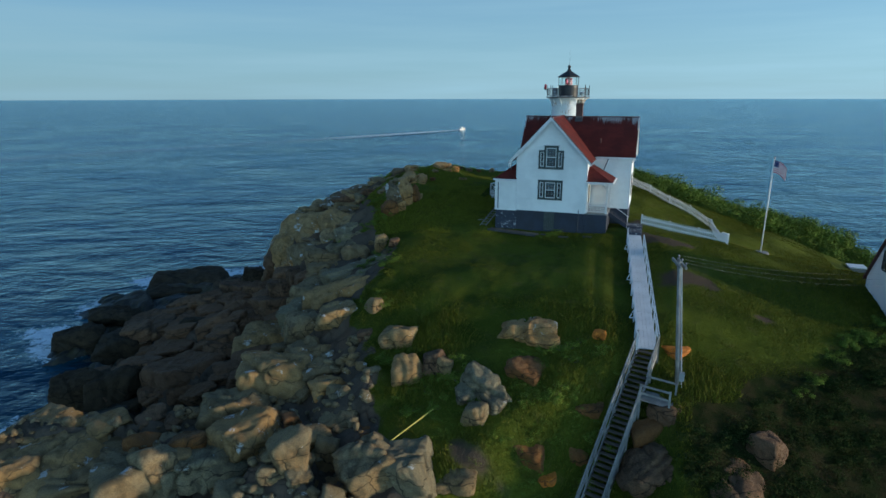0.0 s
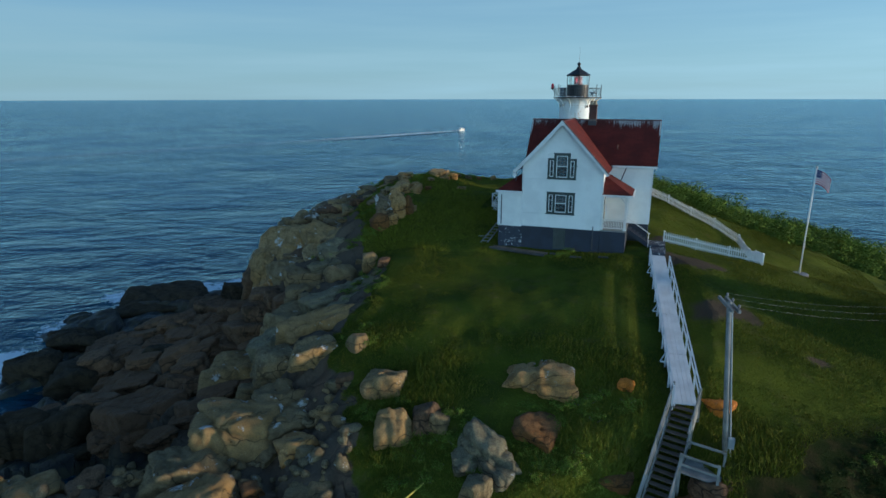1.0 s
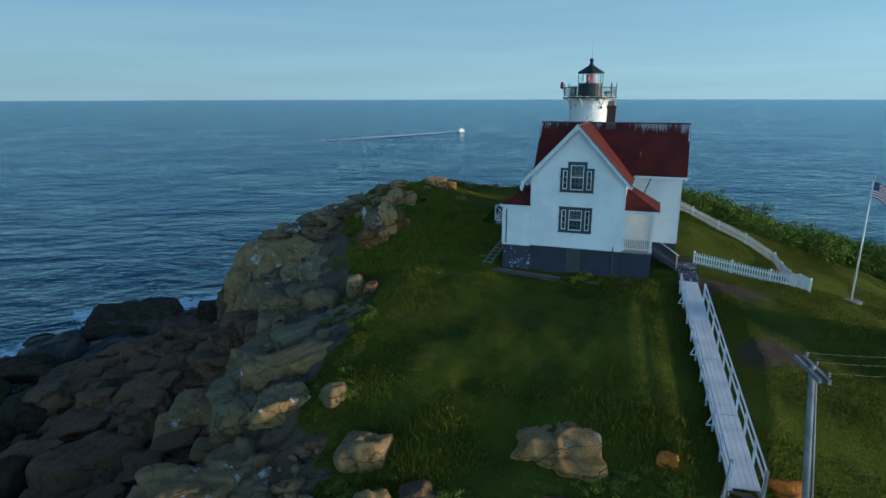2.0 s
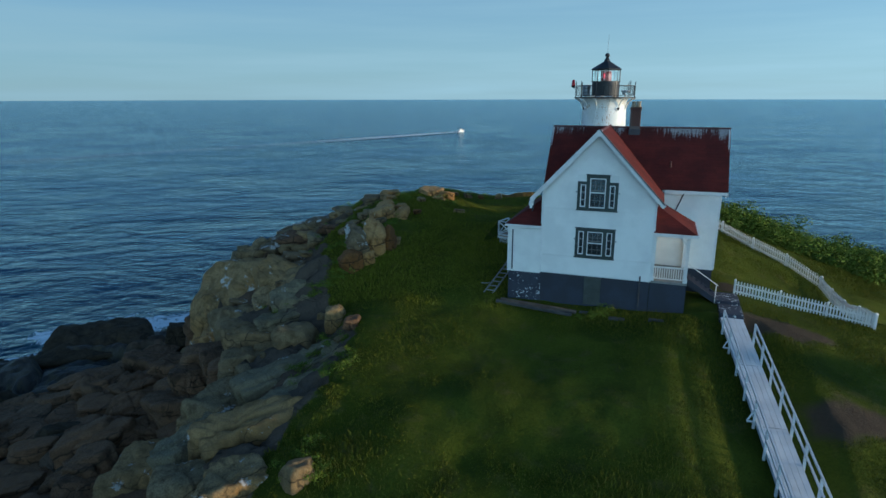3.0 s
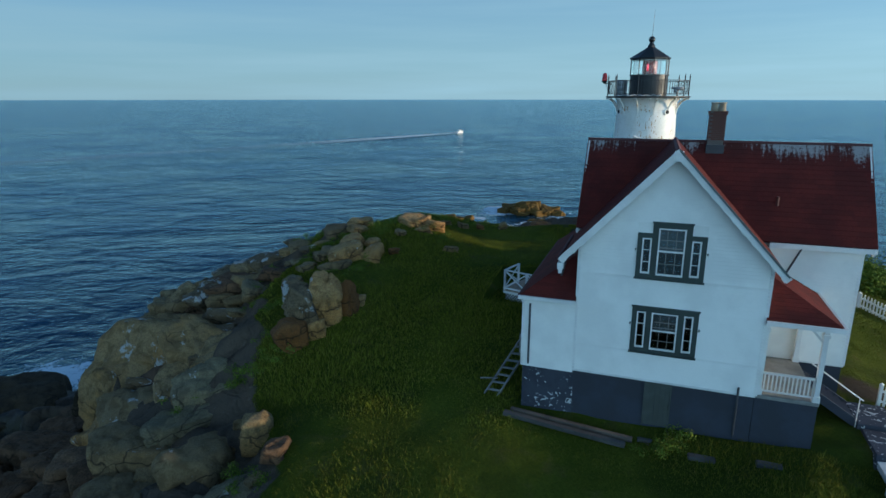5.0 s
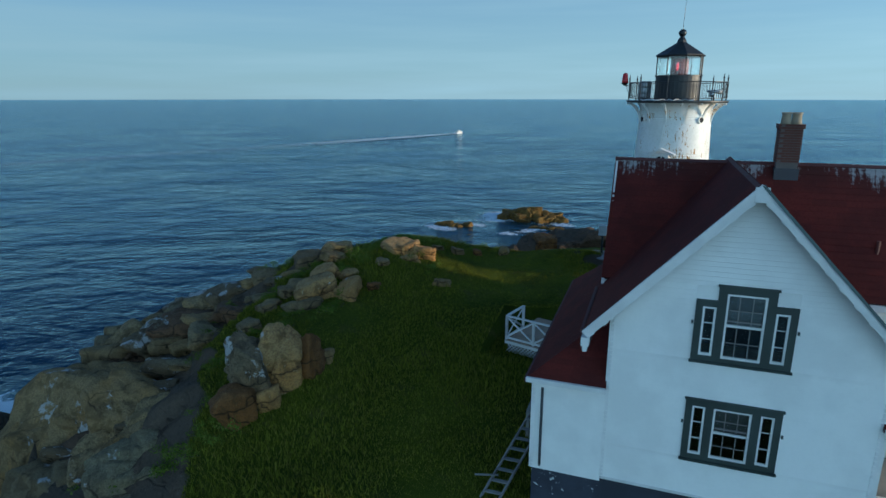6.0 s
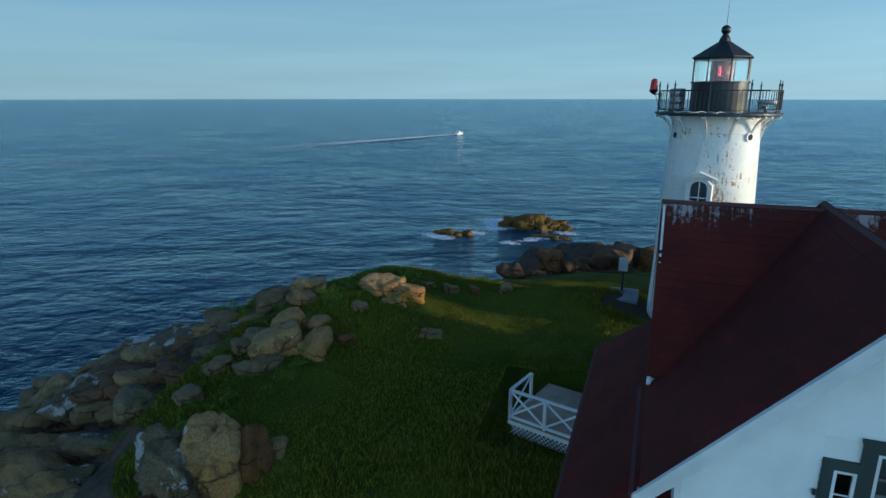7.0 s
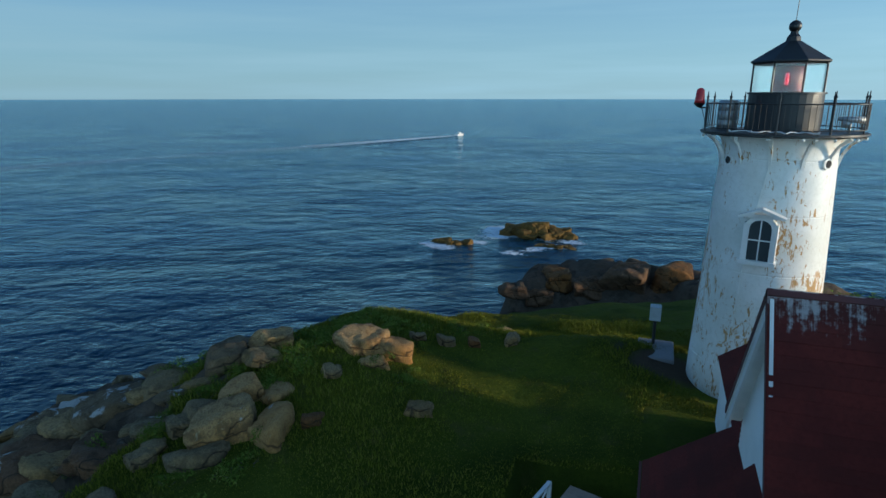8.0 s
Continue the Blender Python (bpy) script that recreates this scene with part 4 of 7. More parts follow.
# porch steps and their slim rail
bm = BM()
beam(bm, (-3.66, 50.27, 14.12), (-2.08, 50.27, 13.10), 0.06, 0.28)
steps = part("porch_steps", bm, M_BASE, house, "blue-grey painted wooden porch steps")
bm = BM()
beam(bm, (-3.66, 51.58, 14.12), (-2.08, 51.58, 13.10), 0.06, 0.28)
part("stringer", bm, M_BASE, steps)
for i in range(6):
    x0 = -3.68 + i * 0.25
    z1 = 14.30 - (i + 1) * 0.175
    bm = BM()
    box(bm, x0, x0 + 0.30, 50.25, 51.6, z1 - 0.06, z1)
    part("tread", bm, M_BASE, steps)
bm = BM()
tube(bm, (-3.70, 50.2, 15.10), (-2.05, 50.2, 14.0), 0.022)
tube(bm, (-2.15, 50.2, 14.06), (-2.15, 50.2, 12.9), 0.018)
part("handrail", bm, M_TRIM, steps, "slim white metal handrail")

# chimney of laid bricks
chim = part("chimney", (lambda b: (box(b, -7.28, -6.74, 53.90, 54.42, 20.9, 23.02), b)[1])(BM()), M_MORTAR, house, "red-brown brick chimney with two clay pots")
bm = BM()
box(bm, -7.32, -6.70, 53.83, 54.49, 21.3, 21.80)
part("flashing", bm, M_LEAD, chim, "grey lead flashing")
brick_meshes = {}


def brick(w, d):
    if (w, d) not in brick_meshes:
        b = BM()
        box(b, -w / 2, w / 2, -d / 2, d / 2, -0.029, 0.029)
        me = bpy.data.meshes.new("brick")
        b.to_mesh(me)
        b.free()
        me.materials.append(M_BRICK)
        brick_meshes[w, d] = me
    return brick_meshes[w, d]


for c in range(15):
    z = 22.0 + c * 0.071
    off = 0.0 if c % 2 else 0.09
    out = 0.04 if c > 12 else 0.0
    for i in range(3):
        x = -7.28 + 0.09 + i * 0.18
        for y, s in ((53.90 - out, 1), (54.42 + out, -1)):
            o = new("brick", brick(0.168, 0.06))
            o.location = (min(x + off, -6.83), y + 0.012 * s, z)
            adopt(o, chim)
    for i in range(3):
        y = 53.985 + i * 0.175
        for x, s in ((-7.28 - out, 1), (-6.74 + out, -1)):
            o = new("brick", brick(0.06, 0.162))
            o.location = (x + 0.012 * s, y, z)
            adopt(o, chim)
for x in (-7.14, -6.88):
    bm = BM()
    lathe(bm, [(0.14, 23.02), (0.13, 23.10), (0.115, 23.28), (0.14, 23.30), (0.14, 23.34), (0.10, 23.34), (0.10, 23.1)], 14, (x, 54.15))
    part("chimney_pot", bm, plain("buff_clay", (0.36, 0.29, 0.20), 0.85), chim, "buff clay chimney pot", True)

# roof vent pipe and the white lichen-like streaks' patch caps
bm = BM()
tube(bm, (-4.9, 52.6, 19.6), (-4.9, 52.6, 20.15), 0.05)
part("vent_pipe", bm, M_RED_EDGE, house, "dark roof vent pipe")

# ---- side deck with crossed railings ----
deck = thing("side_deck", (-15.5, 55.8, 14.0), "raised wooden deck with white crossed railings beside the annex", "deck")
M_TAN_BOARD = plain("tan_deck_boards", (0.40, 0.30, 0.22), 0.8, vary=0.3, bump=0.4)
for i in range(19):
    bm = BM()
    box(bm, -15.55, -12.98, 55.75 + i * 0.155, 55.75 + i * 0.155 + 0.147, 14.22, 14.26)
    part("deck_board", bm, M_TAN_BOARD, deck)


def cross_rail(p, q, parent):
    p, q = Vector(p), Vector(q)
    n = max(1, round((q - p).length / 1.15))
    for i in range(n + 1):
        c = p.lerp(q, i / n)
        b = BM()
        box(b, c.x - 0.045, c.x + 0.045, c.y - 0.045, c.y + 0.045, c.z - 0.05, c.z + 1.0)
        part("rail_post", b, M_TRIM, parent)
    up = Vector((0, 0, 1))
    for h, w, d in ((1.0, 0.10, 0.05), (0.08, 0.05, 0.08)):
        b = BM()
        beam(b, p + up * h, q + up * h, w, d)
        part("rail", b, M_TRIM, parent)
    for i in range(n):
        a, c = p.lerp(q, i / n), p.lerp(q, (i + 1) / n)
        for z0, z1 in ((0.1, 0.96), (0.96, 0.1)):
            b = BM()
            beam(b, a + up * z0, c + up * z1, 0.035, 0.06)
            part("crossed_bar", b, M_TRIM, parent)


cross_rail((-15.5, 55.8, 14.26), (-13.1, 55.8, 14.26), deck)
cross_rail((-15.5, 55.8, 14.26), (-15.5, 57.2, 14.26), deck)
bm = BM()
for i in range(18):
    for s in (-1, 1):
        x = -15.5 + i * 0.145
        beam(bm, (x, 55.76, 13.75 if s > 0 else 14.2), (min(x + 0.42, -13.0), 55.76, 14.2 if s > 0 else 13.75), 0.012, 0.03)
box(bm, -15.55, -13.0, 55.74, 55.79, 14.10, 14.22)
part("lattice_skirt", bm, M_TRIM, deck, "white diagonal lattice skirt")
for x, y in ((-15.4, 55.9), (-15.4, 58.5), (-13.4, 55.9), (-13.4, 58.5)):
    bm = BM()
    box(bm, x - 0.06, x + 0.06, y - 0.06, y + 0.06, ground_z(x, y) - 0.5, 14.22)
    part("support_post", bm, M_GREY_WOOD, deck)

deck.matrix_basis = pose(-15.6, 56.6, 14.0, 0, 0, -16)

side_steps = thing("side_steps", (-13.6, 50.2, 12.7), "open grey wooden steps beside the annex wall", "steps")
p0, p1 = Vector((-14.15, 48.9, ground_z(-14.1, 48.9) + 0.02)), Vector((-13.30, 51.6, 14.1))
for dx in (-0.26, 0.26):
    bm = BM()
    beam(bm, p0 + Vector((dx, 0, 0)), p1 + Vector((dx, 0, 0)), 0.045, 0.09)
    part("stringer", bm, M_GREY_WOOD, side_steps)
for i in range(8):
    c = p0.lerp(p1, (i + 0.6) / 8.4)
    bm = BM()
    box(bm, c.x - 0.26, c.x + 0.26, c.y - 0.06, c.y + 0.06, c.z, c.z + 0.035)
    part("tread", bm, M_GREY_WOOD, side_steps)
bm = BM()
box(bm, -13.7, -12.97, 51.55, 52.6, 14.05, 14.13)
part("landing", bm, M_GREY_WOOD, side_steps)
for x in (-13.65,):
    for y in (51.6, 52.55):
        bm = BM()
        box(bm, x - 0.05, x + 0.05, y - 0.05, y + 0.05, ground_z(x, y) - 0.3, 14.06)
        part("post", bm, M_GREY_WOOD, side_steps)
bm = BM()
beam(bm, p0 + Vector((-0.55, 0.4, 0.42)), p0 + Vector((0.1, 0.6, 0.42)), 0.04, 0.04)
part("hand_bar", bm, M_GREY_WOOD, side_steps)


# ---- light tower ----
def tower_material():
    n = Nodes("white_iron_with_rust")
    broad, fine = n.noise(0.7, 4), n.noise(9, 6, 0.7)
    col = n.mix(n.span(broad, 0.35, 0.65), (0.70, 0.69, 0.63), (0.80, 0.79, 0.75))
    col = n.mix(n.span(fine, 0.45, 0.75, 0, 0.35), col, (0.50, 0.48, 0.42))
    streak = n.noise(1.0, 6, 0.7, n.mapped((7.0, 7.0, 2.6)), 0.5)
    zone = n.noise(0.55, 3, 0.5)
    high = n.add("ShaderNodeSeparateXYZ", {0: n.coord}).outputs[2]
    zone = n.calc("ADD", zone, n.span(high, 21.0, 22.6, 0.09, -0.08))
    rust = n.span(n.calc("ADD", streak, n.calc("MULTIPLY", zone, 0.55)), 0.865, 0.915)
    col = n.mix(rust, col, n.mix(fine, (0.30, 0.13, 0.03), (0.48, 0.30, 0.09)))
    specks = n.noise(4.5, 6, 0.75, n.mapped((1, 1, 0.55)), 0.6)
    col = n.mix(n.span(n.calc("ADD", specks, n.calc("MULTIPLY", zone, 0.6)), 0.915, 0.965, 0, 0.9), col, (0.46, 0.25, 0.07))
    run = n.noise(1.0, 5, 0.7, n.mapped((5, 5, 0.35)))
    col = n.mix(n.span(run, 0.60, 0.74, 0, 0.35), col, (0.42, 0.37, 0.27))
    n.bump(n.calc("ADD", fine, n.calc("MULTIPLY", rust, -0.6)), 0.3, 0.02)
    return n.done(col, n.span(fine, 0.3, 0.7, 0.45, 0.65))


M_TOWER = tower_material()
TX, TY, TB, DZ = -9.86, 66.1, 14.1, 23.55          # axis, foot and gallery deck
tower = thing("lighthouse", (TX, TY, TB), "white iron lighthouse tower with rust stains and a black lantern", "lighthouse")


def tower_r(z):
    s = (z - TB) / (DZ - 0.6 - TB)
    return 1.98 - 0.36 * s


rings, z = [(1.98, TB - 0.6)], TB
seams = (16.15, 17.75, 19.35, 21.15, 22.80)
for s in seams:
    rings += [(tower_r(s - 0.10), s - 0.10), (tower_r(s - 0.035), s - 0.035), (tower_r(s - 0.03), s - 0.03), (tower_r(s - 0.03) - 0.02, s - 0.012), (tower_r(s) - 0.02, s + 0.012), (tower_r(s + 0.03) + 0.004, s + 0.03), (tower_r(s + 0.035) + 0.004, s + 0.035), (tower_r(s + 0.10), s + 0.10)]
rings += [(1.62, 22.95), (1.62, 23.0), (1.64, 23.25), (1.76, 23.45), (1.80, 23.5)]
bm = BM()
lathe(bm, rings, 64, (TX, TY))
part("shaft", bm, M_TOWER, tower, "white painted iron shaft with orange rust patches", True)
bm = BM()
lathe(bm, [(2.7, TB - 1.2), (2.65, TB + 0.02), (2.55, TB + 0.10), (2.0, TB + 0.12)], 40, (TX, TY))
part("stone_footing", bm, M_STONE, tower, "grey stone footing")
bm = BM()
lathe(bm, [(1.8, DZ - 0.08), (2.22, DZ - 0.07), (2.30, DZ - 0.03), (2.30, DZ + 0.03), (1.0, DZ + 0.04)], 48, (TX, TY))
part("gallery_deck", bm, M_BLACK, tower, "black iron gallery deck")
NB = 12
for i in range(NB):
    a = 2 * math.pi * (i + 0.5) / NB
    bm = BM()
    pts = [(1.60, 22.55), (1.70, 22.95), (1.88, 23.25), (2.18, 23.46)]
    for (r0, z0), (r1, z1) in zip(pts[:-1], pts[1:]):
        beam(bm, (TX + r0 * math.cos(a), TY + r0 * math.sin(a), z0), (TX + r1 * math.cos(a), TY + r1 * math.sin(a), z1), 0.09, 0.08)
    part("gallery_bracket", bm, M_TOWER, tower, "curved cream iron bracket")
for i in range(16):
    a = 2 * math.pi * (i + 0.25) / 16
    bm = BM()
    bmesh.ops.create_icosphere(bm, subdivisions=2, radius=0.05, matrix=Matrix.Translation((TX + 2.22 * math.cos(a), TY + 2.22 * math.sin(a), DZ - 0.12)))
    part("drop_knob", bm, M_TOWER, tower)
# portholes and the arched window, on the shaft
for deg in (-150, -48, 42, 130):
    a = radians(deg)
    d = Vector((math.cos(a), math.sin(a), 0))
    c = Vector((TX, TY, 22.72))
    bm = BM()
    tube(bm, c + d * 1.5, c + d * 1.70, 0.17, 0.17, 20)
    port = part("porthole", bm, M_TOWER, tower, "round cream-rimmed porthole")
    bm = BM()
    tube(bm, c + d * 1.69, c + d * 1.706, 0.115, 0.115, 20)
    part("pane", bm, M_DARK, port, "dark porthole glass")


def facing(deg, r, bm, u, v, w, z):
    """Box of half-width u, from depth v to w outwards, between heights z, turned to face deg."""
    vs = box(bm, -u, u, -w, -v, z[0], z[1])
    m = Matrix.Translation((TX, TY, 0)) @ Matrix.Rotation(radians(deg + 90), 4, "Z")
    for x in vs:
        x.co = m @ x.co


WD = -104
bm = BM()
zc = 20.55
for u0, u1, z0, z1 in ((-0.46, -0.30, zc - 0.72, zc + 0.42), (0.30, 0.46, zc - 0.72, zc + 0.42), (-0.46, 0.46, zc + 0.58, zc + 0.70)):
    vs = box(bm, u0, u1, -1.98, -1.6, z0, z1)
    m = Matrix.Translation((TX, TY, 0)) @ Matrix.Rotation(radians(WD + 90), 4, "Z")
    for x in vs:
        x.co = m @ x.co
facing(WD, 0, bm, 0.50, 1.6, 2.04, (zc - 0.84, zc - 0.72))
m = Matrix.Translation((TX, TY, 0)) @ Matrix.Rotation(radians(WD + 90), 4, "Z")
for s in (-1, 1):
    beam(bm, m @ Vector((s * 0.62, -1.98, zc + 0.62)), m @ Vector((0, -1.98, zc + 0.86)), 0.34, 0.07)
n = 10
for i in range(n):
    a0, a1 = math.pi * i / n, math.pi * (i + 1) / n
    beam(bm, m @ Vector((0.36 * math.cos(a0), -1.85, zc + 0.30 + 0.30 * math.sin(a0))), m @ Vector((0.36 * math.cos(a1), -1.85, zc + 0.30 + 0.30 * math.sin(a1))), 0.26, 0.14)
tw = part("window", bm, M_TRIM, tower, "arched white window hood with pediment")
bm = BM()
facing(WD, 0, bm, 0.30, 1.6, 1.88, (zc - 0.72, zc + 0.30))
arc = [(0.30 * math.cos(math.pi * i / 10), zc + 0.30 + 0.26 * math.sin(math.pi * i / 10)) for i in range(11)]
fr = [bm.verts.new(m @ Vector((u, -1.88, z))) for u, z in arc]
bm.faces.new(fr[::-1])
part("pane", bm, plain("dark_glass", (0.02, 0.022, 0.025), 0.08, vary=0.1, bump=0.0), tw, "dark arched glass")
bm = BM()
facing(WD, 0, bm, 0.018, 1.85, 1.90, (zc - 0.72, zc + 0.55))
facing(WD, 0, bm, 0.30, 1.85, 1.90, (zc - 0.12, zc - 0.08))
part("glazing_bars", bm, M_TRIM, tw)

# lantern room
LZ0, LZ1 = 24.74, 25.56
bm = BM()
lathe(bm, [(1.03, DZ), (1.03, LZ0 - 0.06), (1.08, LZ0 - 0.05), (1.08, LZ0), (0.98, LZ0)], 32, (TX, TY))
part("lantern_wall", bm, M_BLACK, tower, "black painted lantern wall")
NS, T0 = 8, radians(22.5 - 9)
for i in range(NS):
    a = T0 + 2 * math.pi * i / NS
    bm = BM()
    tube(bm, (TX + 1.04 * math.cos(a), TY + 1.04 * math.sin(a), LZ0), (TX + 1.04 * math.cos(a), TY + 1.04 * math.sin(a), LZ1), 0.028, n=6)
    part("mullion", bm, M_BLACK, tower)
    b = T0 + 2 * math.pi * (i + 1) / NS
    p, q = (Vector((TX + 1.02 * math.cos(k), TY + 1.02 * math.sin(k), 0)) for k in (a, b))
    o = (Vector((TX, TY, 0)) - (p + q) / 2).normalized() * 0.012
    bm = BM()
    vs = [bm.verts.new(v) for v in (p + Vector((0, 0, LZ0)), q + Vector((0, 0, LZ0)), q + Vector((0, 0, LZ1)), p + Vector((0, 0, LZ1)))]
    ws = [bm.verts.new(v.co + o) for v in vs]
    bm.faces.new(vs)
    bm.faces.new(ws[::-1])
    for k in range(4):
        bm.faces.new((vs[k], ws[k], ws[(k + 1) % 4], vs[(k + 1) % 4]))
    pane = part("lantern_pane", bm, M_GLASS, tower, "clear lantern pane")
    pane.visible_shadow = False
bm = BM()
lathe(bm, [(0.9, LZ1 - 0.02), (1.06, LZ1), (1.14, LZ1 + 0.05), (1.13, LZ1 + 0.09), (0.22, 26.22), (0.19, 26.34), (0.13, 26.42), (0.10, 26.5)], NS, (TX, TY), turn=T0)
part("lantern_roof", bm, M_BLACK, tower, "black eight-sided lantern roof")
bm = BM()
bmesh.ops.create_uvsphere(bm, u_segments=20, v_segments=12, radius=0.175, matrix=Matrix.Translation((TX, TY, 26.64)))
part("vent_ball", bm, M_BLACK, tower, "black vent ball", True)
bm = BM()
tube(bm, (TX, TY, 26.75), (TX + 0.03, TY, 28.2), 0.012, 0.006, 6)
part("lightning_rod", bm, M_BLACK, tower)
bm = BM()
lathe(bm, [(0.12, DZ), (0.12, 24.6), (0.40, 24.7), (0.40, 25.5), (0.1, 25.54)], 20, (TX, TY))
part("lens", bm, M_REDLENS, tower, "red cylindrical lens", True)
bm = BM()
lathe(bm, [(0.05, 24.95), (0.06, 25.1), (0.05, 25.3)], 10, (TX - 0.1, TY - 0.44))
glow = Nodes("red_lamp_glow")
part("beacon_glow", bm, glow.done((0.8, 0.03, 0.05), 0.3, Emission_Color=(1.0, 0.03, 0.08), Emission_Strength=0.3), tower, "faintly lit red lamp", True)

# gallery railing
bm = BM()
lathe_r = 2.20
for z, r in ((DZ + 0.86, 0.02), (DZ + 0.14, 0.016)):
    n = 48
    for i in range(n):
        a, b = 2 * math.pi * i / n, 2 * math.pi * (i + 1) / n
        tube(bm, (TX + lathe_r * math.cos(a), TY + lathe_r * math.sin(a), z), (TX + lathe_r * math.cos(b), TY + lathe_r * math.sin(b), z), r, n=5)
railing = part("gallery_railing", bm, M_BLACK, tower, "black iron gallery railing")
NP = 10
pb, fb = BM(), BM()
tube(pb, (0, 0, 0), (0, 0, 1.02), 0.028, n=8)
lathe(pb, [(0.02, 1.0), (0.045, 1.06), (0.02, 1.10), (0.012, 1.22)], 8)
tube(fb, (0, 0, 0.14), (0, 0, 0.86), 0.009, n=5)
meshes = []
for nm, b in (("rail_post", pb), ("baluster", fb)):
    me = bpy.data.meshes.new(nm)
    b.to_mesh(me)
    b.free()
    me.materials.append(M_BLACK)
    meshes.append(me)
for i in range(NP * 9):
    a = 2 * math.pi * i / (NP * 9) + 0.1
    o = new("rail_post" if i % 9 == 0 else "baluster", meshes[0 if i % 9 == 0 else 1])
    o.location = (TX + lathe_r * math.cos(a), TY + lathe_r * math.sin(a), DZ)
    adopt(o, railing)

red = thing("red_lamp", (-12.22, 66.0, 24.3), "red glass warning lamp on an iron arm at the gallery", "lamp")
bm = BM()
lathe(bm, [(0.16, 24.42), (0.15, 24.50), (0.12, 24.80), (0.10, 24.84), (0.04, 24.88)], 14, (-12.28, 65.95))
part("lamp_glass", bm, plain("red_lamp_glass", (0.50, 0.02, 0.025), 0.25, vary=0.2), red, "deep red lamp glass", True)
bm = BM()
lathe(bm, [(0.05, 24.28), (0.14, 24.36), (0.18, 24.42)], 12, (-12.28, 65.95))
tube(bm, (-12.28, 65.95, 24.28), (-11.95, 65.98, 24.28), 0.025)
tube(bm, (-12.20, 65.95, 24.26), (-12.02, 65.98, 23.72), 0.012)
part("lamp_arm", bm, M_BLACK, red)
drum = thing("metal_drum", (-11.2, 67.2, DZ + 0.04), "dull grey metal drum standing on the gallery deck", "drum")
bm = BM()
lathe(bm, [(0.30, DZ + 0.04), (0.31, DZ + 0.3), (0.29, DZ + 0.32), (0.31, DZ + 0.34), (0.31, DZ + 0.60), (0.29, DZ + 0.62), (0.31, DZ + 0.64), (0.30, DZ + 0.92), (0.26, DZ + 0.95)], 20, (-11.35, 66.75))
part("drum_body", bm, M_METAL, drum, smooth=True)
horn = thing("fog_signal", (-8.25, 65.0, DZ + 0.04), "small grey fog signal on the gallery deck", "horn")
bm = BM()
tube(bm, (-8.3, 65.1, DZ + 0.04), (-8.3, 65.1, DZ + 0.4), 0.04)
tube(bm, (-8.62, 65.05, DZ + 0.45), (-7.98, 65.02, DZ + 0.42), 0.05, 0.11, 12)
box(bm, -8.5, -8.3, 65.0, 65.2, DZ + 0.2, DZ + 0.42)
part("horn_body", bm, M_METAL, horn, smooth=True)
cable = thing("cable", (TX, TY - 1.6, DZ + 0.06), "loose pale cable lying along the gallery deck", "cable")
bm = BM()
prev = None
for i in range(22):
    a = radians(-150 + i * 4.2)
    r = 1.75 + 0.22 * math.sin(i * 1.1)
    p = (TX + r * math.cos(a), TY + r * math.sin(a), DZ + 0.07 + 0.03 * math.sin(i * 2.3))
    if prev:
        tube(bm, prev, p, 0.022, n=6)
    prev = p
part("cable_run", bm, M_DECK, cable)
bm = BM()
pts = [(TX + r * math.cos(radians(a)), TY + r * math.sin(radians(a)), z) for r, a, z in ((2.3, -104, 23.5), (1.75, -104, 23.2), (1.66, -105, 22.7), (1.72, -111, 21.4), (1.79, -116, 19.6), (1.9, -118, 17.4), (1.97, -118, 15.2), (2.0, -118, 14.3))]
for p, q in zip(pts[:-1], pts[1:]):
    tube(bm, p, q, 0.015, n=5)
part("conduit", bm, M_TOWER, cable, "thin white conduit down the shaft")


# ---- boardwalk, stairs and landing ----
walkway = thing("boardwalk", (-0.8, 40, 11), "pale painted plank boardwalk with white railings over the grass", "boardwalk")
A, B = Vector((-1.46, 48.55, 12.88)), Vector((0.17, 32.62, 10.03))
AX = (B - A).normalized()
SIDE = Vector((AX.y, -AX.x, 0)).normalized() * -1
if SIDE.x < 0:
    SIDE = -SIDE
HW = 0.52
for i in range(5):
    u0, u1 = -HW + i * 0.208, -HW + i * 0.208 + 0.198
    n = 4
    for k in range(n):
        p, q = A.lerp(B, k / n + 0.001), A.lerp(B, (k + 1) / n - 0.001)
        bm = BM()
        c = SIDE * ((u0 + u1) / 2)
        beam(bm, p + c, q + c, u1 - u0, 0.04)
        part("plank", bm, M_DECK, walkway)
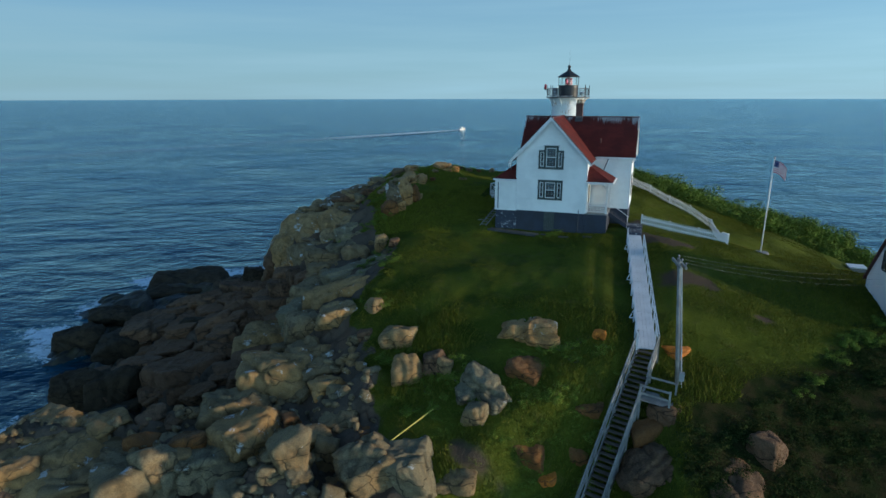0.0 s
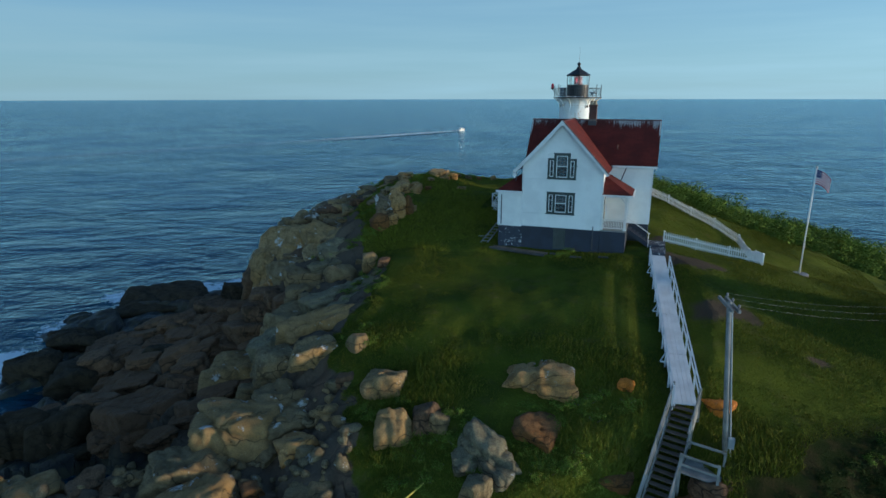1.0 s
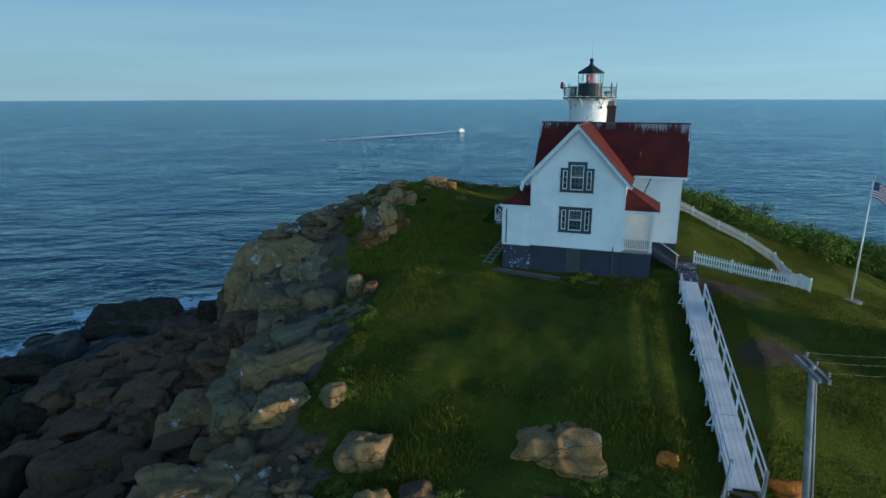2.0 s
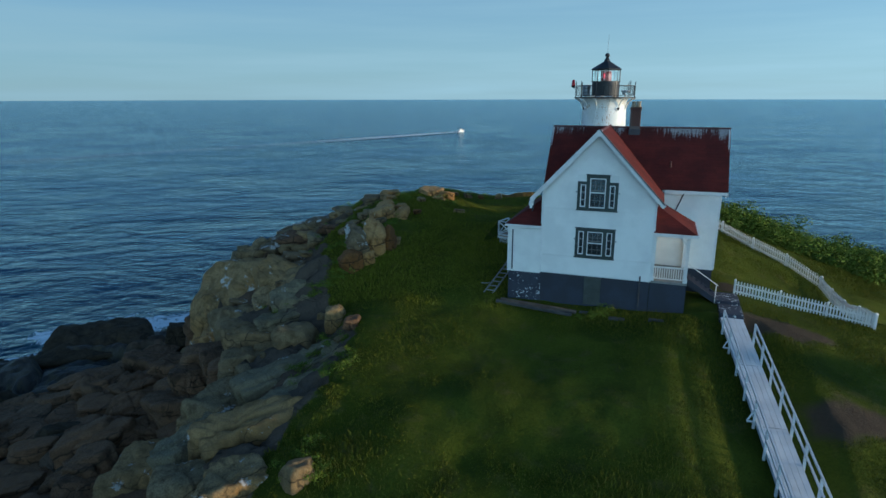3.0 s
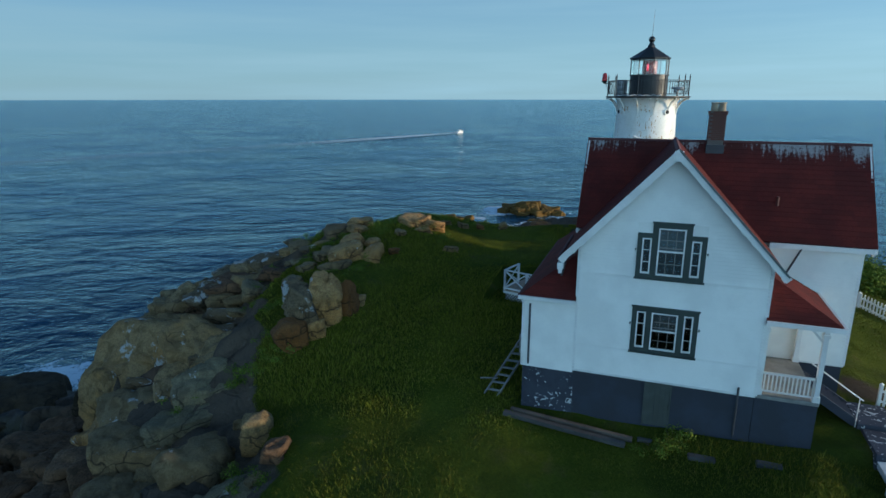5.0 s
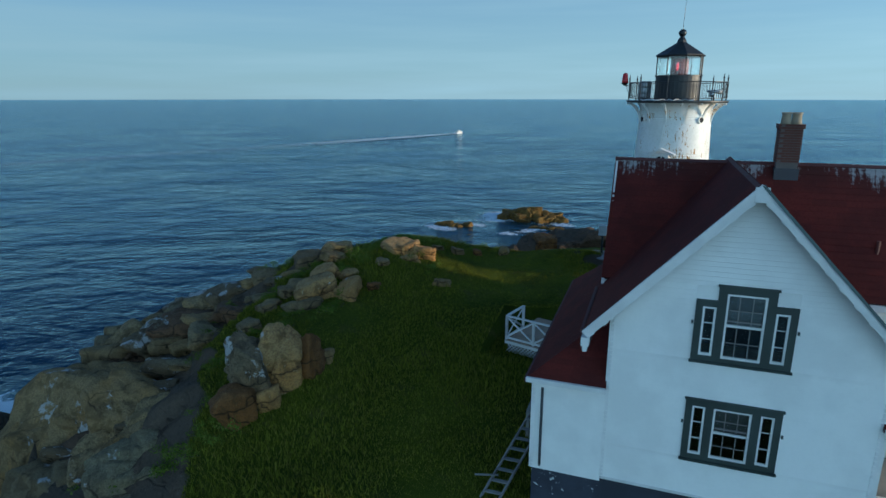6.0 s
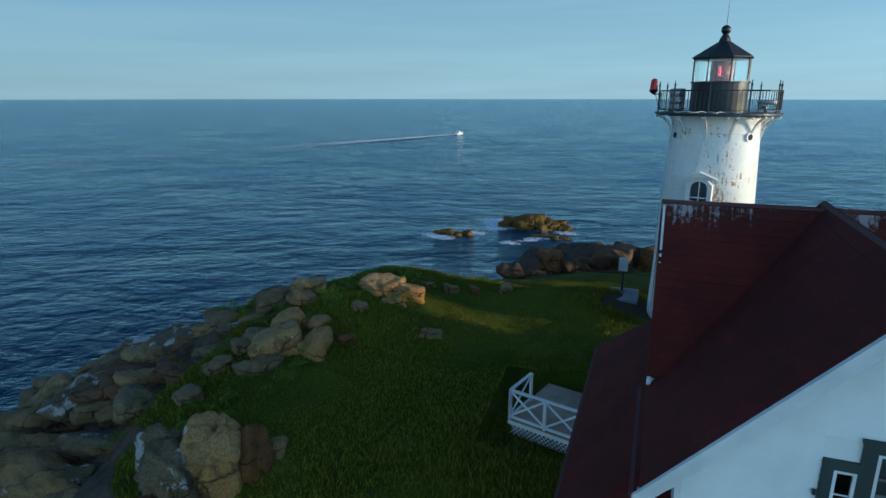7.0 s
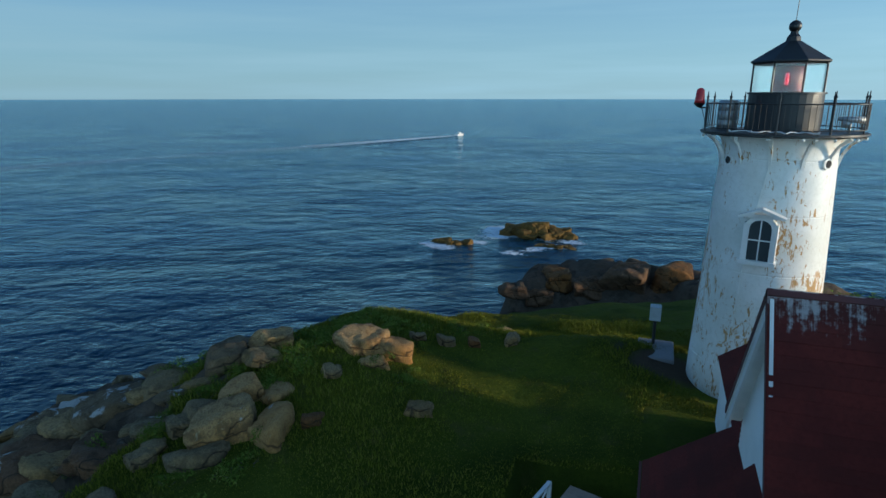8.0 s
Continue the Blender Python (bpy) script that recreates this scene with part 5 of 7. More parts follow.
for s in (-1, 1):
    bm = BM()
    beam(bm, A + SIDE * s * (HW - 0.06) + Vector((0, 0, -0.13)), B + SIDE * s * (HW - 0.06) + Vector((0, 0, -0.13)), 0.06, 0.2)
    part("joist", bm, M_DECK, walkway)
    first = 0.13 if s > 0 else 0.06
    for h in (0.88, 0.45):
        bm = BM()
        beam(bm, A.lerp(B, first) + SIDE * s * (HW + 0.05) + Vector((0, 0, h)), B + SIDE * s * (HW + 0.05) + Vector((0, 0, h)), 0.045, 0.10)
        part("rail", bm, M_DECK, walkway, "white painted rail")
    n = 9
    for i in range(n + 1):
        c = A.lerp(B, first + (1 - first) * i / n) + SIDE * s * (HW + 0.045)
        g = ground_z(c.x, c.y)
        bm = BM()
        box(bm, c.x - 0.045, c.x + 0.045, c.y - 0.045, c.y + 0.045, min(g - 0.2, c.z - 0.3), c.z + 0.9)
        part("rail_post", bm, M_DECK, walkway)
        if i % 3 == 1 and s < 0:
            o = c + SIDE * s * 0.26
            bm = BM()
            beam(bm, (o.x, o.y, c.z - 0.06), (c.x, c.y, c.z - 0.06), 0.06, 0.06)
            beam(bm, (o.x, o.y, c.z - 0.06), (c.x, c.y, c.z + 0.5), 0.05, 0.05)
            part("outrigger_brace", bm, M_DECK, walkway)

stoop = thing("stone_stoop", (-1.6, 49.4, 12.9), "blue-grey painted landing slabs at the porch steps", "step")
bm = BM()
box(bm, -2.12, -0.95, 50.1, 51.65, 12.0, 13.24)
box(bm, -2.02, -0.92, 48.52, 50.09, 12.0, 13.10)
bmesh.ops.bevel(bm, geom=bm.edges[:], offset=0.025, segments=1, affect="EDGES")
part("slab", bm, M_FLAKE, stoop, "worn blue-grey painted slabs with flaked paint")

stairs = thing("wooden_stairs", (-0.8, 29, 7), "long weathered grey wooden stairs down the rocks", "stairs")
SB = Vector((-2.75, 22.3, 1.6))
RUN = SB - B
NST = 44
flat = Vector((RUN.x, RUN.y, 0)).normalized()
SS = Vector((flat.y, -flat.x, 0))
if SS.x < 0:
    SS = -SS
for i in range(NST):
    c = B.lerp(SB, (i + 0.6) / NST) + Vector((0, 0, -0.02))
    bm = BM()
    beam(bm, c - SS * 0.50, c + SS * 0.50, 0.24, 0.045)
    part("tread", bm, M_TREAD, stairs)
for s in (-1, 1):
    bm = BM()
    beam(bm, B + SS * s * 0.54 + Vector((0, 0, -0.10)), SB + SS * s * 0.54 + Vector((0, 0, -0.10)), 0.07, 0.30)
    part("stringer", bm, M_GREY_WOOD, stairs)
    bm = BM()
    stretches = ((0.0, 1.0),) if s < 0 else ((0.0, 0.16), (0.235, 1.0))
    for a, b in stretches:
        for h in (0.95, 0.52):
            beam(bm, B.lerp(SB, a) + SS * s * 0.58 + Vector((0, 0, h)), B.lerp(SB, b) + SS * s * 0.58 + Vector((0, 0, h)), 0.06, 0.11)
    part("handrail", bm, M_GREY_WOOD, stairs)
    for i in range(11):
        f = i / 10
        if s > 0 and 0.16 < f < 0.235:
            continue
        c = B.lerp(SB, f) + SS * s * 0.58
        bm = BM()
        box(bm, c.x - 0.05, c.x + 0.05, c.y - 0.05, c.y + 0.05, min(ground_z(c.x, c.y) - 0.3, c.z - 0.3), c.z + 1.0)
        part("rail_post", bm, M_GREY_WOOD, stairs)

LND = B.lerp(SB, 0.2) + SS * 0.6
landing = thing("stair_landing", (1.0, 30.8, 8.2), "small grey timber landing beside the stairs", "landing")
for i in range(8):
    bm = BM()
    beam(bm, LND + SS * 0.0 + flat * (i * 0.15 - 0.5), LND + SS * 1.55 + flat * (i * 0.15 - 0.5), 0.14, 0.04)
    part("board", bm, M_GREY_WOOD, landing)
for e in (-0.55, 0.65):
    bm = BM()
    for h in (0.42, 0.85) if e > 0 else (0.85,):
        beam(bm, LND + flat * e + Vector((0, 0, h)), LND + SS * 1.55 + flat * e + Vector((0, 0, h)), 0.05, 0.10)
    part("rail", bm, M_GREY_WOOD, landing)
for u, e in ((0.02, 0.65), (1.5, 0.65), (1.5, -0.5)):
    c = LND + SS * u + flat * e
    bm = BM()
    box(bm, c.x - 0.05, c.x + 0.05, c.y - 0.05, c.y + 0.05, ground_z(c.x, c.y) - 0.4, c.z + 0.92)
    part("post", bm, M_GREY_WOOD, landing)

# ---- service pole and its wires ----
pole = thing("service_pole", (1.75, 31.15, 8), "weathered grey service pole with a double crossarm", "pole")
PB, PT = Vector((1.85, 31.0, ground_z(1.85, 31.0) - 0.5)), Vector((1.32, 31.7, 15.45))
bm = BM()
tube(bm, PB, PT, 0.13, 0.10, 12)
part("shaft", bm, M_GREY_WOOD, pole, "weathered round timber shaft", True)
bm = BM()
tube(bm, PB + Vector((0.17, -0.05, 0.3)), PT + Vector((0.14, -0.05, -0.3)), 0.035)
part("conduit", bm, M_METAL, pole, "pale metal conduit")
arm_dir = Vector((-0.2, 1.0, 0)).normalized()
for k, off in enumerate((-0.13, 0.13)):
    bm = BM()
    c = PT + Vector((off + 0.02, 0, -0.12))
    beam(bm, c - arm_dir * 0.85, c + arm_dir * 0.95, 0.10, 0.13)
    part("crossarm", bm, M_GREY_WOOD, pole)
ends = []
for k in (-0.7, 0.1, 0.8):
    c = PT + arm_dir * k + Vector((0.15, 0, -0.02))
    bm = BM()
    lathe(bm, [(0.03, 0.0), (0.06, 0.05), (0.04, 0.09), (0.055, 0.13), (0.02, 0.17)], 10)
    for v in bm.verts:
        v.co += c
    part("insulator", bm, M_STONE, pole, smooth=True)
    ends.append(c + Vector((0, 0, 0.14)))
bm = BM()
box(bm, 1.85, 2.1, 30.9, 31.12, 9.2, 9.65)
part("meter_box", bm, M_METAL, pole, "small grey meter box")
M_WIRE = plain("pale_wire", (0.12, 0.13, 0.10), 0.6)
for e, h in zip(ends, (0.0, 0.25, 0.5)):
    wire = thing("overhead_wire", e, "thin pale overhead wire running from the pole to the cottage", "wire", "overhead wires")
    bm = BM()
    t = Vector((15.0, 46.4 + h * 2, 11.2 + h))
    prev = e
    for i in range(1, 25):
        f = i / 24
        p = e.lerp(t, f) + Vector((0, 0, -1.6 * f * (1 - f)))
        tube(bm, prev, p, 0.004, n=5)
        prev = p
    part("wire_span", bm, M_WIRE, wire)

# ---- picket fences ----
pk = BM()
v = [pk.verts.new(c) for c in ((-0.035, 0, 0), (0.035, 0, 0), (0.035, 0, 0.71), (0, 0, 0.78), (-0.035, 0, 0.71))]
w = [pk.verts.new((c.co.x, 0.022, c.co.z)) for c in v]
pk.faces.new(v)
pk.faces.new(w[::-1])
for i in range(5):
    pk.faces.new((v[i], w[i], w[(i + 1) % 5], v[(i + 1) % 5]))
PICKET = bpy.data.meshes.new("picket")
bmesh.ops.recalc_face_normals(pk, faces=pk.faces)
pk.to_mesh(PICKET)
pk.free()
PICKET.materials.append(M_TRIM)


def picket_fence(p, q, label):
    p, q = Vector((*p, 0)), Vector((*q, 0))
    length = (q - p).length
    d = (q - p).normalized()
    f = thing("picket_fence", (p.x, p.y, ground_z(p.x, p.y)), label, "fence", "white picket fences")
    n = round(length / 0.15)
    ang = math.atan2(d.y, d.x)
    for i in range(n + 1):
        c = p.lerp(q, i / n)
        o = new("picket", PICKET)
        o.matrix_basis = Matrix.Translation((c.x, c.y, ground_z(c.x, c.y) + 0.05)) @ Matrix.Rotation(ang, 4, "Z")
        adopt(o, f)
    m = max(1, round(length / 2.2))
    back = Vector((-d.y, d.x, 0)) * 0.06
    for i in range(m + 1):
        c = p.lerp(q, i / m) + back
        g = ground_z(c.x, c.y)
        bm = BM()
        beam(bm, (c.x, c.y, g - 0.3), (c.x, c.y, g + 0.82), 0.10, 0.10)
        lathe(bm, [(0.075, g + 0.82), (0.075, g + 0.85), (0.02, g + 0.90)], 4, (c.x, c.y))
        part("post", bm, M_TRIM, f)
    for h in (0.22, 0.60):
        for i in range(m):
            bm = BM()
            a, b = p.lerp(q, i / m) + back * 0.7, p.lerp(q, (i + 1) / m) + back * 0.7
            beam(bm, (a.x, a.y, ground_z(a.x, a.y) + h), (b.x, b.y, ground_z(b.x, b.y) + h), 0.035, 0.08)
            part("rail", bm, M_TRIM, f)


picket_fence((-1.05, 51.85), (5.72, 52.1), "white picket fence along the front of the yard")
picket_fence((5.72, 52.1), (5.1, 60.4), "white picket fence along the side of the yard")
picket_fence((5.1, 60.4), (-2.6, 66.0), "white picket fence along the back of the yard")

# ---- flagpole ----
fp = thing("flagpole", (8.5, 53.9, 11.5), "white flagpole with a small flag on a stone base", "flagpole")
FBZ = ground_z(8.5, 53.9)
bm = BM()
tube(bm, (8.48, 53.9, FBZ), (8.60, 54.15, 18.75), 0.06, 0.035, 10)
part("pole", bm, M_TRIM, fp, "white painted pole", True)
bm = BM()
bmesh.ops.create_icosphere(bm, subdivisions=2, radius=0.08, matrix=Matrix.Translation((8.6, 54.15, 18.8)))
part("finial", bm, M_METAL, fp, smooth=True)
bm = BM()
lathe(bm, [(0.62, FBZ - 0.2), (0.60, FBZ + 0.10), (0.5, FBZ + 0.14), (0.1, FBZ + 0.15)], 10, (8.5, 53.9))
part("base_slab", bm, M_STONE, fp)
M_FRED, M_FWHITE, M_FBLUE = plain("flag_red", (0.42, 0.03, 0.05), 0.8, vary=0.15), plain("flag_white", (0.75, 0.74, 0.72), 0.8, vary=0.1), plain("flag_blue", (0.02, 0.03, 0.11), 0.8, vary=0.15)


def flag_point(s, h):
    """A limp flag: s along the fly, h down the hoist, drooping and rippled."""
    return Vector((8.63 + 1.02 * s - 0.1 * s * s, 54.15 + 0.10 * math.sin(5 * s + h) * s, 18.62 - h * 0.98 - 0.52 * s * s - 0.12 * s))


for i in range(13):
    bm = BM()
    cols = 14
    s0 = 0 if i > 6 else 5
    top = [[bm.verts.new(flag_point(k / cols, (i + e) / 13) + Vector((0, y, 0))) for k in range(s0, cols + 1)] for e in (0, 1) for y in (0, 0.006)]
    for k in range(cols - s0):
        bm.faces.new((top[0][k], top[0][k + 1], top[2][k + 1], top[2][k]))
        bm.faces.new((top[1][k], top[3][k], top[3][k + 1], top[1][k + 1]))
    part("stripe", bm, M_FWHITE if i % 2 else M_FRED, fp)
bm = BM()
g = [[bm.verts.new(flag_point(k / 14, e / 13 * 7 / 4)) for k in range(6)] for e in range(5)]
for a in range(4):
    for k in range(5):
        bm.faces.new((g[a][k], g[a][k + 1], g[a + 1][k + 1], g[a + 1][k]))
canton = part("canton", bm, M_FBLUE, fp, "dark blue canton")
bm = BM()
for a in range(4):
    for k in range(5):
        c = flag_point((k + 0.5) / 14, (a + 0.5) / 13 * 7 / 4)
        for y in (-0.004,):
            box(bm, c.x - 0.012, c.x + 0.012, c.y + y - 0.002, c.y + y, c.z - 0.012, c.z + 0.012)
part("white_dots", bm, M_FWHITE, canton)

# ---- white cottage beside the slope ----
cot = thing("cottage", (17.5, 46.4, 8.8), "small white clapboard outbuilding with a red roof", "cottage")
CX, CY0, CY1, CZ, CE = 15.0, 42.9, 49.9, 9.3, 10.75
CR = CE + 4.3


def cot_gable(z):
    half = min(3.5, max((CR - z) / (4.3 / 3.5), 0))
    return 46.4 - half, 46.4 + half


clad_wall(cot, "left", CX, cot_gable, CZ, CR, [(46.6, 47.3, 12.1, 13.3)])
clad_wall(cot, "right", CX + 5.5, cot_gable, CZ, CR)
clad_wall(cot, "back", CY1, lambda z: (CX, CX + 5.5), CZ, CE)
clad_wall(cot, "front", CY0, lambda z: (CX, CX + 5.5), CZ, CE)
bm = BM()
box(bm, CX + 0.03, CX + 5.47, CY0 + 0.03, CY1 - 0.03, 6.8, CZ)
part("foundation", bm, M_BASE, cot)
shingle_plane("roof_slope", cot, ((CX - 0.2, 42.6, CE - 0.15), (CX + 5.7, 42.6, CE - 0.15), (CX + 5.7, 46.4, CR + 0.08), (CX - 0.2, 46.4, CR + 0.08)))
shingle_plane("roof_slope", cot, ((CX + 5.7, 50.2, CE - 0.15), (CX - 0.2, 50.2, CE - 0.15), (CX - 0.2, 46.4, CR + 0.08), (CX + 5.7, 46.4, CR + 0.08)))
bm = BM()
for p, q, c, d in ((46.5, 46.6, 12.0, 13.4), (47.3, 47.4, 12.0, 13.4), (46.6, 47.3, 12.0, 12.1), (46.6, 47.3, 13.3, 13.4), (46.6, 47.3, 12.68, 12.73)):
    box(bm, CX - 0.05, CX + 0.03, p, q, c, d)
cw = part("window", bm, M_GREEN, cot)
bm = BM()
box(bm, CX + 0.03, CX + 0.035, 46.6, 47.3, 12.1, 13.3)
part("pane", bm, M_GLASS, cw)
# unseen wall behind the pane, its near-black standing for an unlit room
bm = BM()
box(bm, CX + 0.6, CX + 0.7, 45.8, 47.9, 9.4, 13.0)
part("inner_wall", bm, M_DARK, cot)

# ---- small things on the lawn ----
hz = ground_z(18.5, 64.8)
hatch = thing("utility_hatch", (18.5, 64.8, hz), "low white concrete utility box with a flat lid", "utility box")
bm = BM()
box(bm, 17.9, 19.2, 64.3, 65.5, hz - 0.3, hz + 0.45)
part("box_body", bm, M_STONE, hatch)
bm = BM()
box(bm, 17.8, 19.3, 64.2, 65.6, hz + 0.45, hz + 0.55)
part("lid", bm, M_TRIM, hatch, "pale flat lid")

iz = ground_z(-12.9, 66.9)
inst = thing("instrument_post", (-12.95, 67.2, iz), "grey instrument box on a post over a slate-grey slab", "instrument")
bm = BM()
box(bm, -13.5, -12.2, 66.2, 68.0, 14.0, 15.40)
bmesh.ops.bevel(bm, geom=bm.edges[:], offset=0.03, segments=1, affect="EDGES")
part("slab", bm, M_STONE, inst, "slate-grey concrete slab")
bm = BM()
tube(bm, (-12.95, 67.5, 15.38), (-12.95, 67.5, 16.45), 0.06)
part("post", bm, M_BLACK, inst)
bm = BM()
box(bm, -13.16, -12.76, 67.3, 67.72, 16.4, 16.95)
bmesh.ops.bevel(bm, geom=bm.edges[:], offset=0.02, segments=1, affect="EDGES")
part("instrument_box", bm, plain("pale_blue_grey_paint", (0.42, 0.47, 0.50), 0.5), inst, "pale blue-grey metal box")

M_OLD = plain("dark_weathered_timber", (0.085, 0.082, 0.078), 0.9, vary=0.45, scale=5, bump=0.5)
for x0, y0, x1, y1, w, label in ((-13.4, 47.9, -9.2, 47.5, 0.22, "old grey timber baulk lying in the grass"), (-13.2, 48.15, -9.0, 47.8, 0.18, "old brown timber baulk lying in the grass")):
    t = thing("timber_baulk", (x0, y0, ground_z(x0, y0)), label, "timber", "timbers by the foundation")
    bm = BM()
    beam(bm, (x0, y0, ground_z(x0, y0) + 0.09), (x1, y1, ground_z(x1, y1) + 0.07), w, 0.16)
    bmesh.ops.bevel(bm, geom=bm.edges[:], offset=0.02, segments=1, affect="EDGES")
    part("timber", bm, M_OLD if w > 0.2 else M_TREAD, t)
for x, y, s, label in ((-6.9, 47.4, 0.5, "flat pale stone lying in the grass"), (-5.0, 47.5, 0.45, "flat grey slab lying in the grass"), (-8.6, 47.9, 0.3, "small grey block lying by the foundation")):
    t = thing("loose_slab", (x, y, ground_z(x, y)), label, "stone")
    bm = BM()
    z = ground_z(x, y)
    box(bm, x - 0.8 * s, x + 0.8 * s, y - s * 0.3, y + s * 0.3, z - 0.1, z + 0.08)
    bmesh.ops.bevel(bm, geom=bm.edges[:], offset=0.03, segments=1, affect="EDGES")
    part("slab", bm, M_OLD, t)
rod = thing("yellow_pipe", (-10.8, 25, 7), "thin yellow pipe lying across the rocks", "pipe")
bm = BM()
z0, z1 = ground_z(-11.4, 23.8), ground_z(-10.1, 26.2)
tube(bm, (-11.44, 23.65, max(z0, 6.6) + 0.5), (-10.15, 26.23, max(z1, 7.0) + 0.35), 0.035)
part("pipe_length", bm, plain("yellow_plastic", (0.50, 0.42, 0.05), 0.5), rod)

# ---- motor boat and its wake ----
boat = thing("motor_boat", (-135, 409.5, 0), "small white motor boat under way far out on the sea", "boat")
BD = Vector((0.34, 0.94, 0)).normalized()
BS = Vector((BD.y, -BD.x, 0))
bm = BM()
secs = []
for f, hw, top in ((-3.4, 1.15, 0.95), (-1.5, 1.25, 1.0), (0.8, 1.2, 1.1), (2.4, 0.75, 1.3), (3.7, 0.05, 1.5)):
    c = Vector((-135, 409.5, 0)) + BD * f
    secs.append([bm.verts.new(c + BS * u + Vector((0, 0, z))) for u, z in ((-hw, top), (-hw * 0.75, 0.0), (0, -0.3), (hw * 0.75, 0.0), (hw, top))])
for a, b in zip(secs[:-1], secs[1:]):
    for k in range(5):
        bm.faces.new((a[k], b[k], b[(k + 1) % 5], a[(k + 1) % 5]))
bm.faces.new(secs[0])
bmesh.ops.recalc_face_normals(bm, faces=bm.faces)
part("hull", bm, M_WHITE, boat, "white hull")
bm = BM()
c = Vector((-135, 409.5, 1.0))
beam(bm, c + BD * 0.6 + Vector((0, 0, 0.5)), c - BD * 1.3 + Vector((0, 0, 0.5)), 1.5, 1.0)
beam(bm, c + BD * 0.8 + Vector((0, 0, 1.15)), c - BD * 1.7 + Vector((0, 0, 1.15)), 1.7, 0.1)
part("cabin", bm, M_WHITE, boat, "white cabin")
bm = BM()
beam(bm, c + BD * 0.62 + Vector((0, 0, 0.65)), c + BD * 0.55 + Vector((0, 0, 0.65)), 1.3, 0.45)
part("windscreen", bm, M_DARK, boat)


def wake_material():
    n = Nodes("boat_wake")
    edge, far = n.attr("edge"), n.attr("far")
    lace = n.noise(0.35, 6, 0.7, n.mapped((1, 1, 1)), 0.6)
    white = n.span(n.calc("SUBTRACT", n.calc("ADD", lace, n.calc("MULTIPLY", edge, 0.85)), n.calc("MULTIPLY", far, 0.55)), 0.18, 0.50)
    return n.done((0.92, 0.92, 0.90), 0.7, Alpha=n.calc("MULTIPLY", white, n.span(far, 0.22, 0.58, 1.0, 0.10)))


M_WAKE = wake_material()
me = bpy.data.meshes.new("wake")
P0, P1, P2 = Vector((-135, 407, 0)), Vector((-190, 262, 0)), Vector((-275, 75, 0))
verts, faces, ve, vf = [], [], [], []
NW = 160
for i in range(NW + 1):
    f = i / NW
    c = P0 * (1 - f) ** 2 + P1 * 2 * f * (1 - f) + P2 * f * f
    d = ((P1 - P0) * (1 - f) + (P2 - P1) * f).normalized()
    sd = Vector((d.y, -d.x, 0))
    for k in range(5):
        u = k / 2 - 1
        verts.append(c + sd * u * (1.2 + 3.8 * min(f * 4, 1) ** 0.6 + 4 * f) + Vector((0, 0, 0.30)))
        ve.append((1 - abs(u)) if f < 0.25 else 0.35 + 0.45 * abs(u) * (1 - abs(u)) * 4)
        vf.append(f ** 0.7)
for i in range(NW):
    for k in range(4):
        a = i * 5 + k
        faces.append((a, a + 1, a + 6, a + 5))
me.from_pydata(verts, [], faces)
for key, val in (("edge", ve), ("far", vf)):
    me.attributes.new(key, "FLOAT", "POINT").data.foreach_set("value", val)
me.materials.append(M_WAKE)
tagged(new("wake", me), "pale foam wake trailing behind the motor boat", "wake", kind="stuff")


# ---- boulders ----
def sphere_of(n):
    b = BM()
    bmesh.ops.create_icosphere(b, subdivisions=n, radius=1.0)
    d = np.array([v.co[:] for v in b.verts])
    f = np.array([[v.index for v in q.verts] for q in b.faces], dtype=np.int32)
    b.free()
    return d / np.linalg.norm(d, axis=1)[:, None], f


SPHERES = {n: sphere_of(n) for n in (4, 5)}
KIND = {WARM: "warm tan fractured", LIMED: "white-splashed grey", GREY: "grey granite", TAN: "tan granite", RUST: "rust-stained", DARK: "dark brown shore", BLACK: "wet black", LICHEN: "lichen-spotted grey", ORANGE: "orange lichen-covered", WEED: "weed-covered brown"}


def tri_mesh(name, co, tris, mat, smooth=True):
    me = bpy.data.meshes.new(name)
    me.vertices.add(len(co))
    me.vertices.foreach_set("co", co.astype(np.float32).ravel())
    me.loops.add(3 * len(tris))
    me.loops.foreach_set("vertex_index", tris.astype(np.int32).ravel())
    me.polygons.add(len(tris))
    me.polygons.foreach_set("loop_start", np.arange(0, 3 * len(tris), 3, dtype=np.int32))
    me.update(calc_edges=True)
    me.materials.append(mat)
    if smooth:
        me.shade_smooth()
    return me


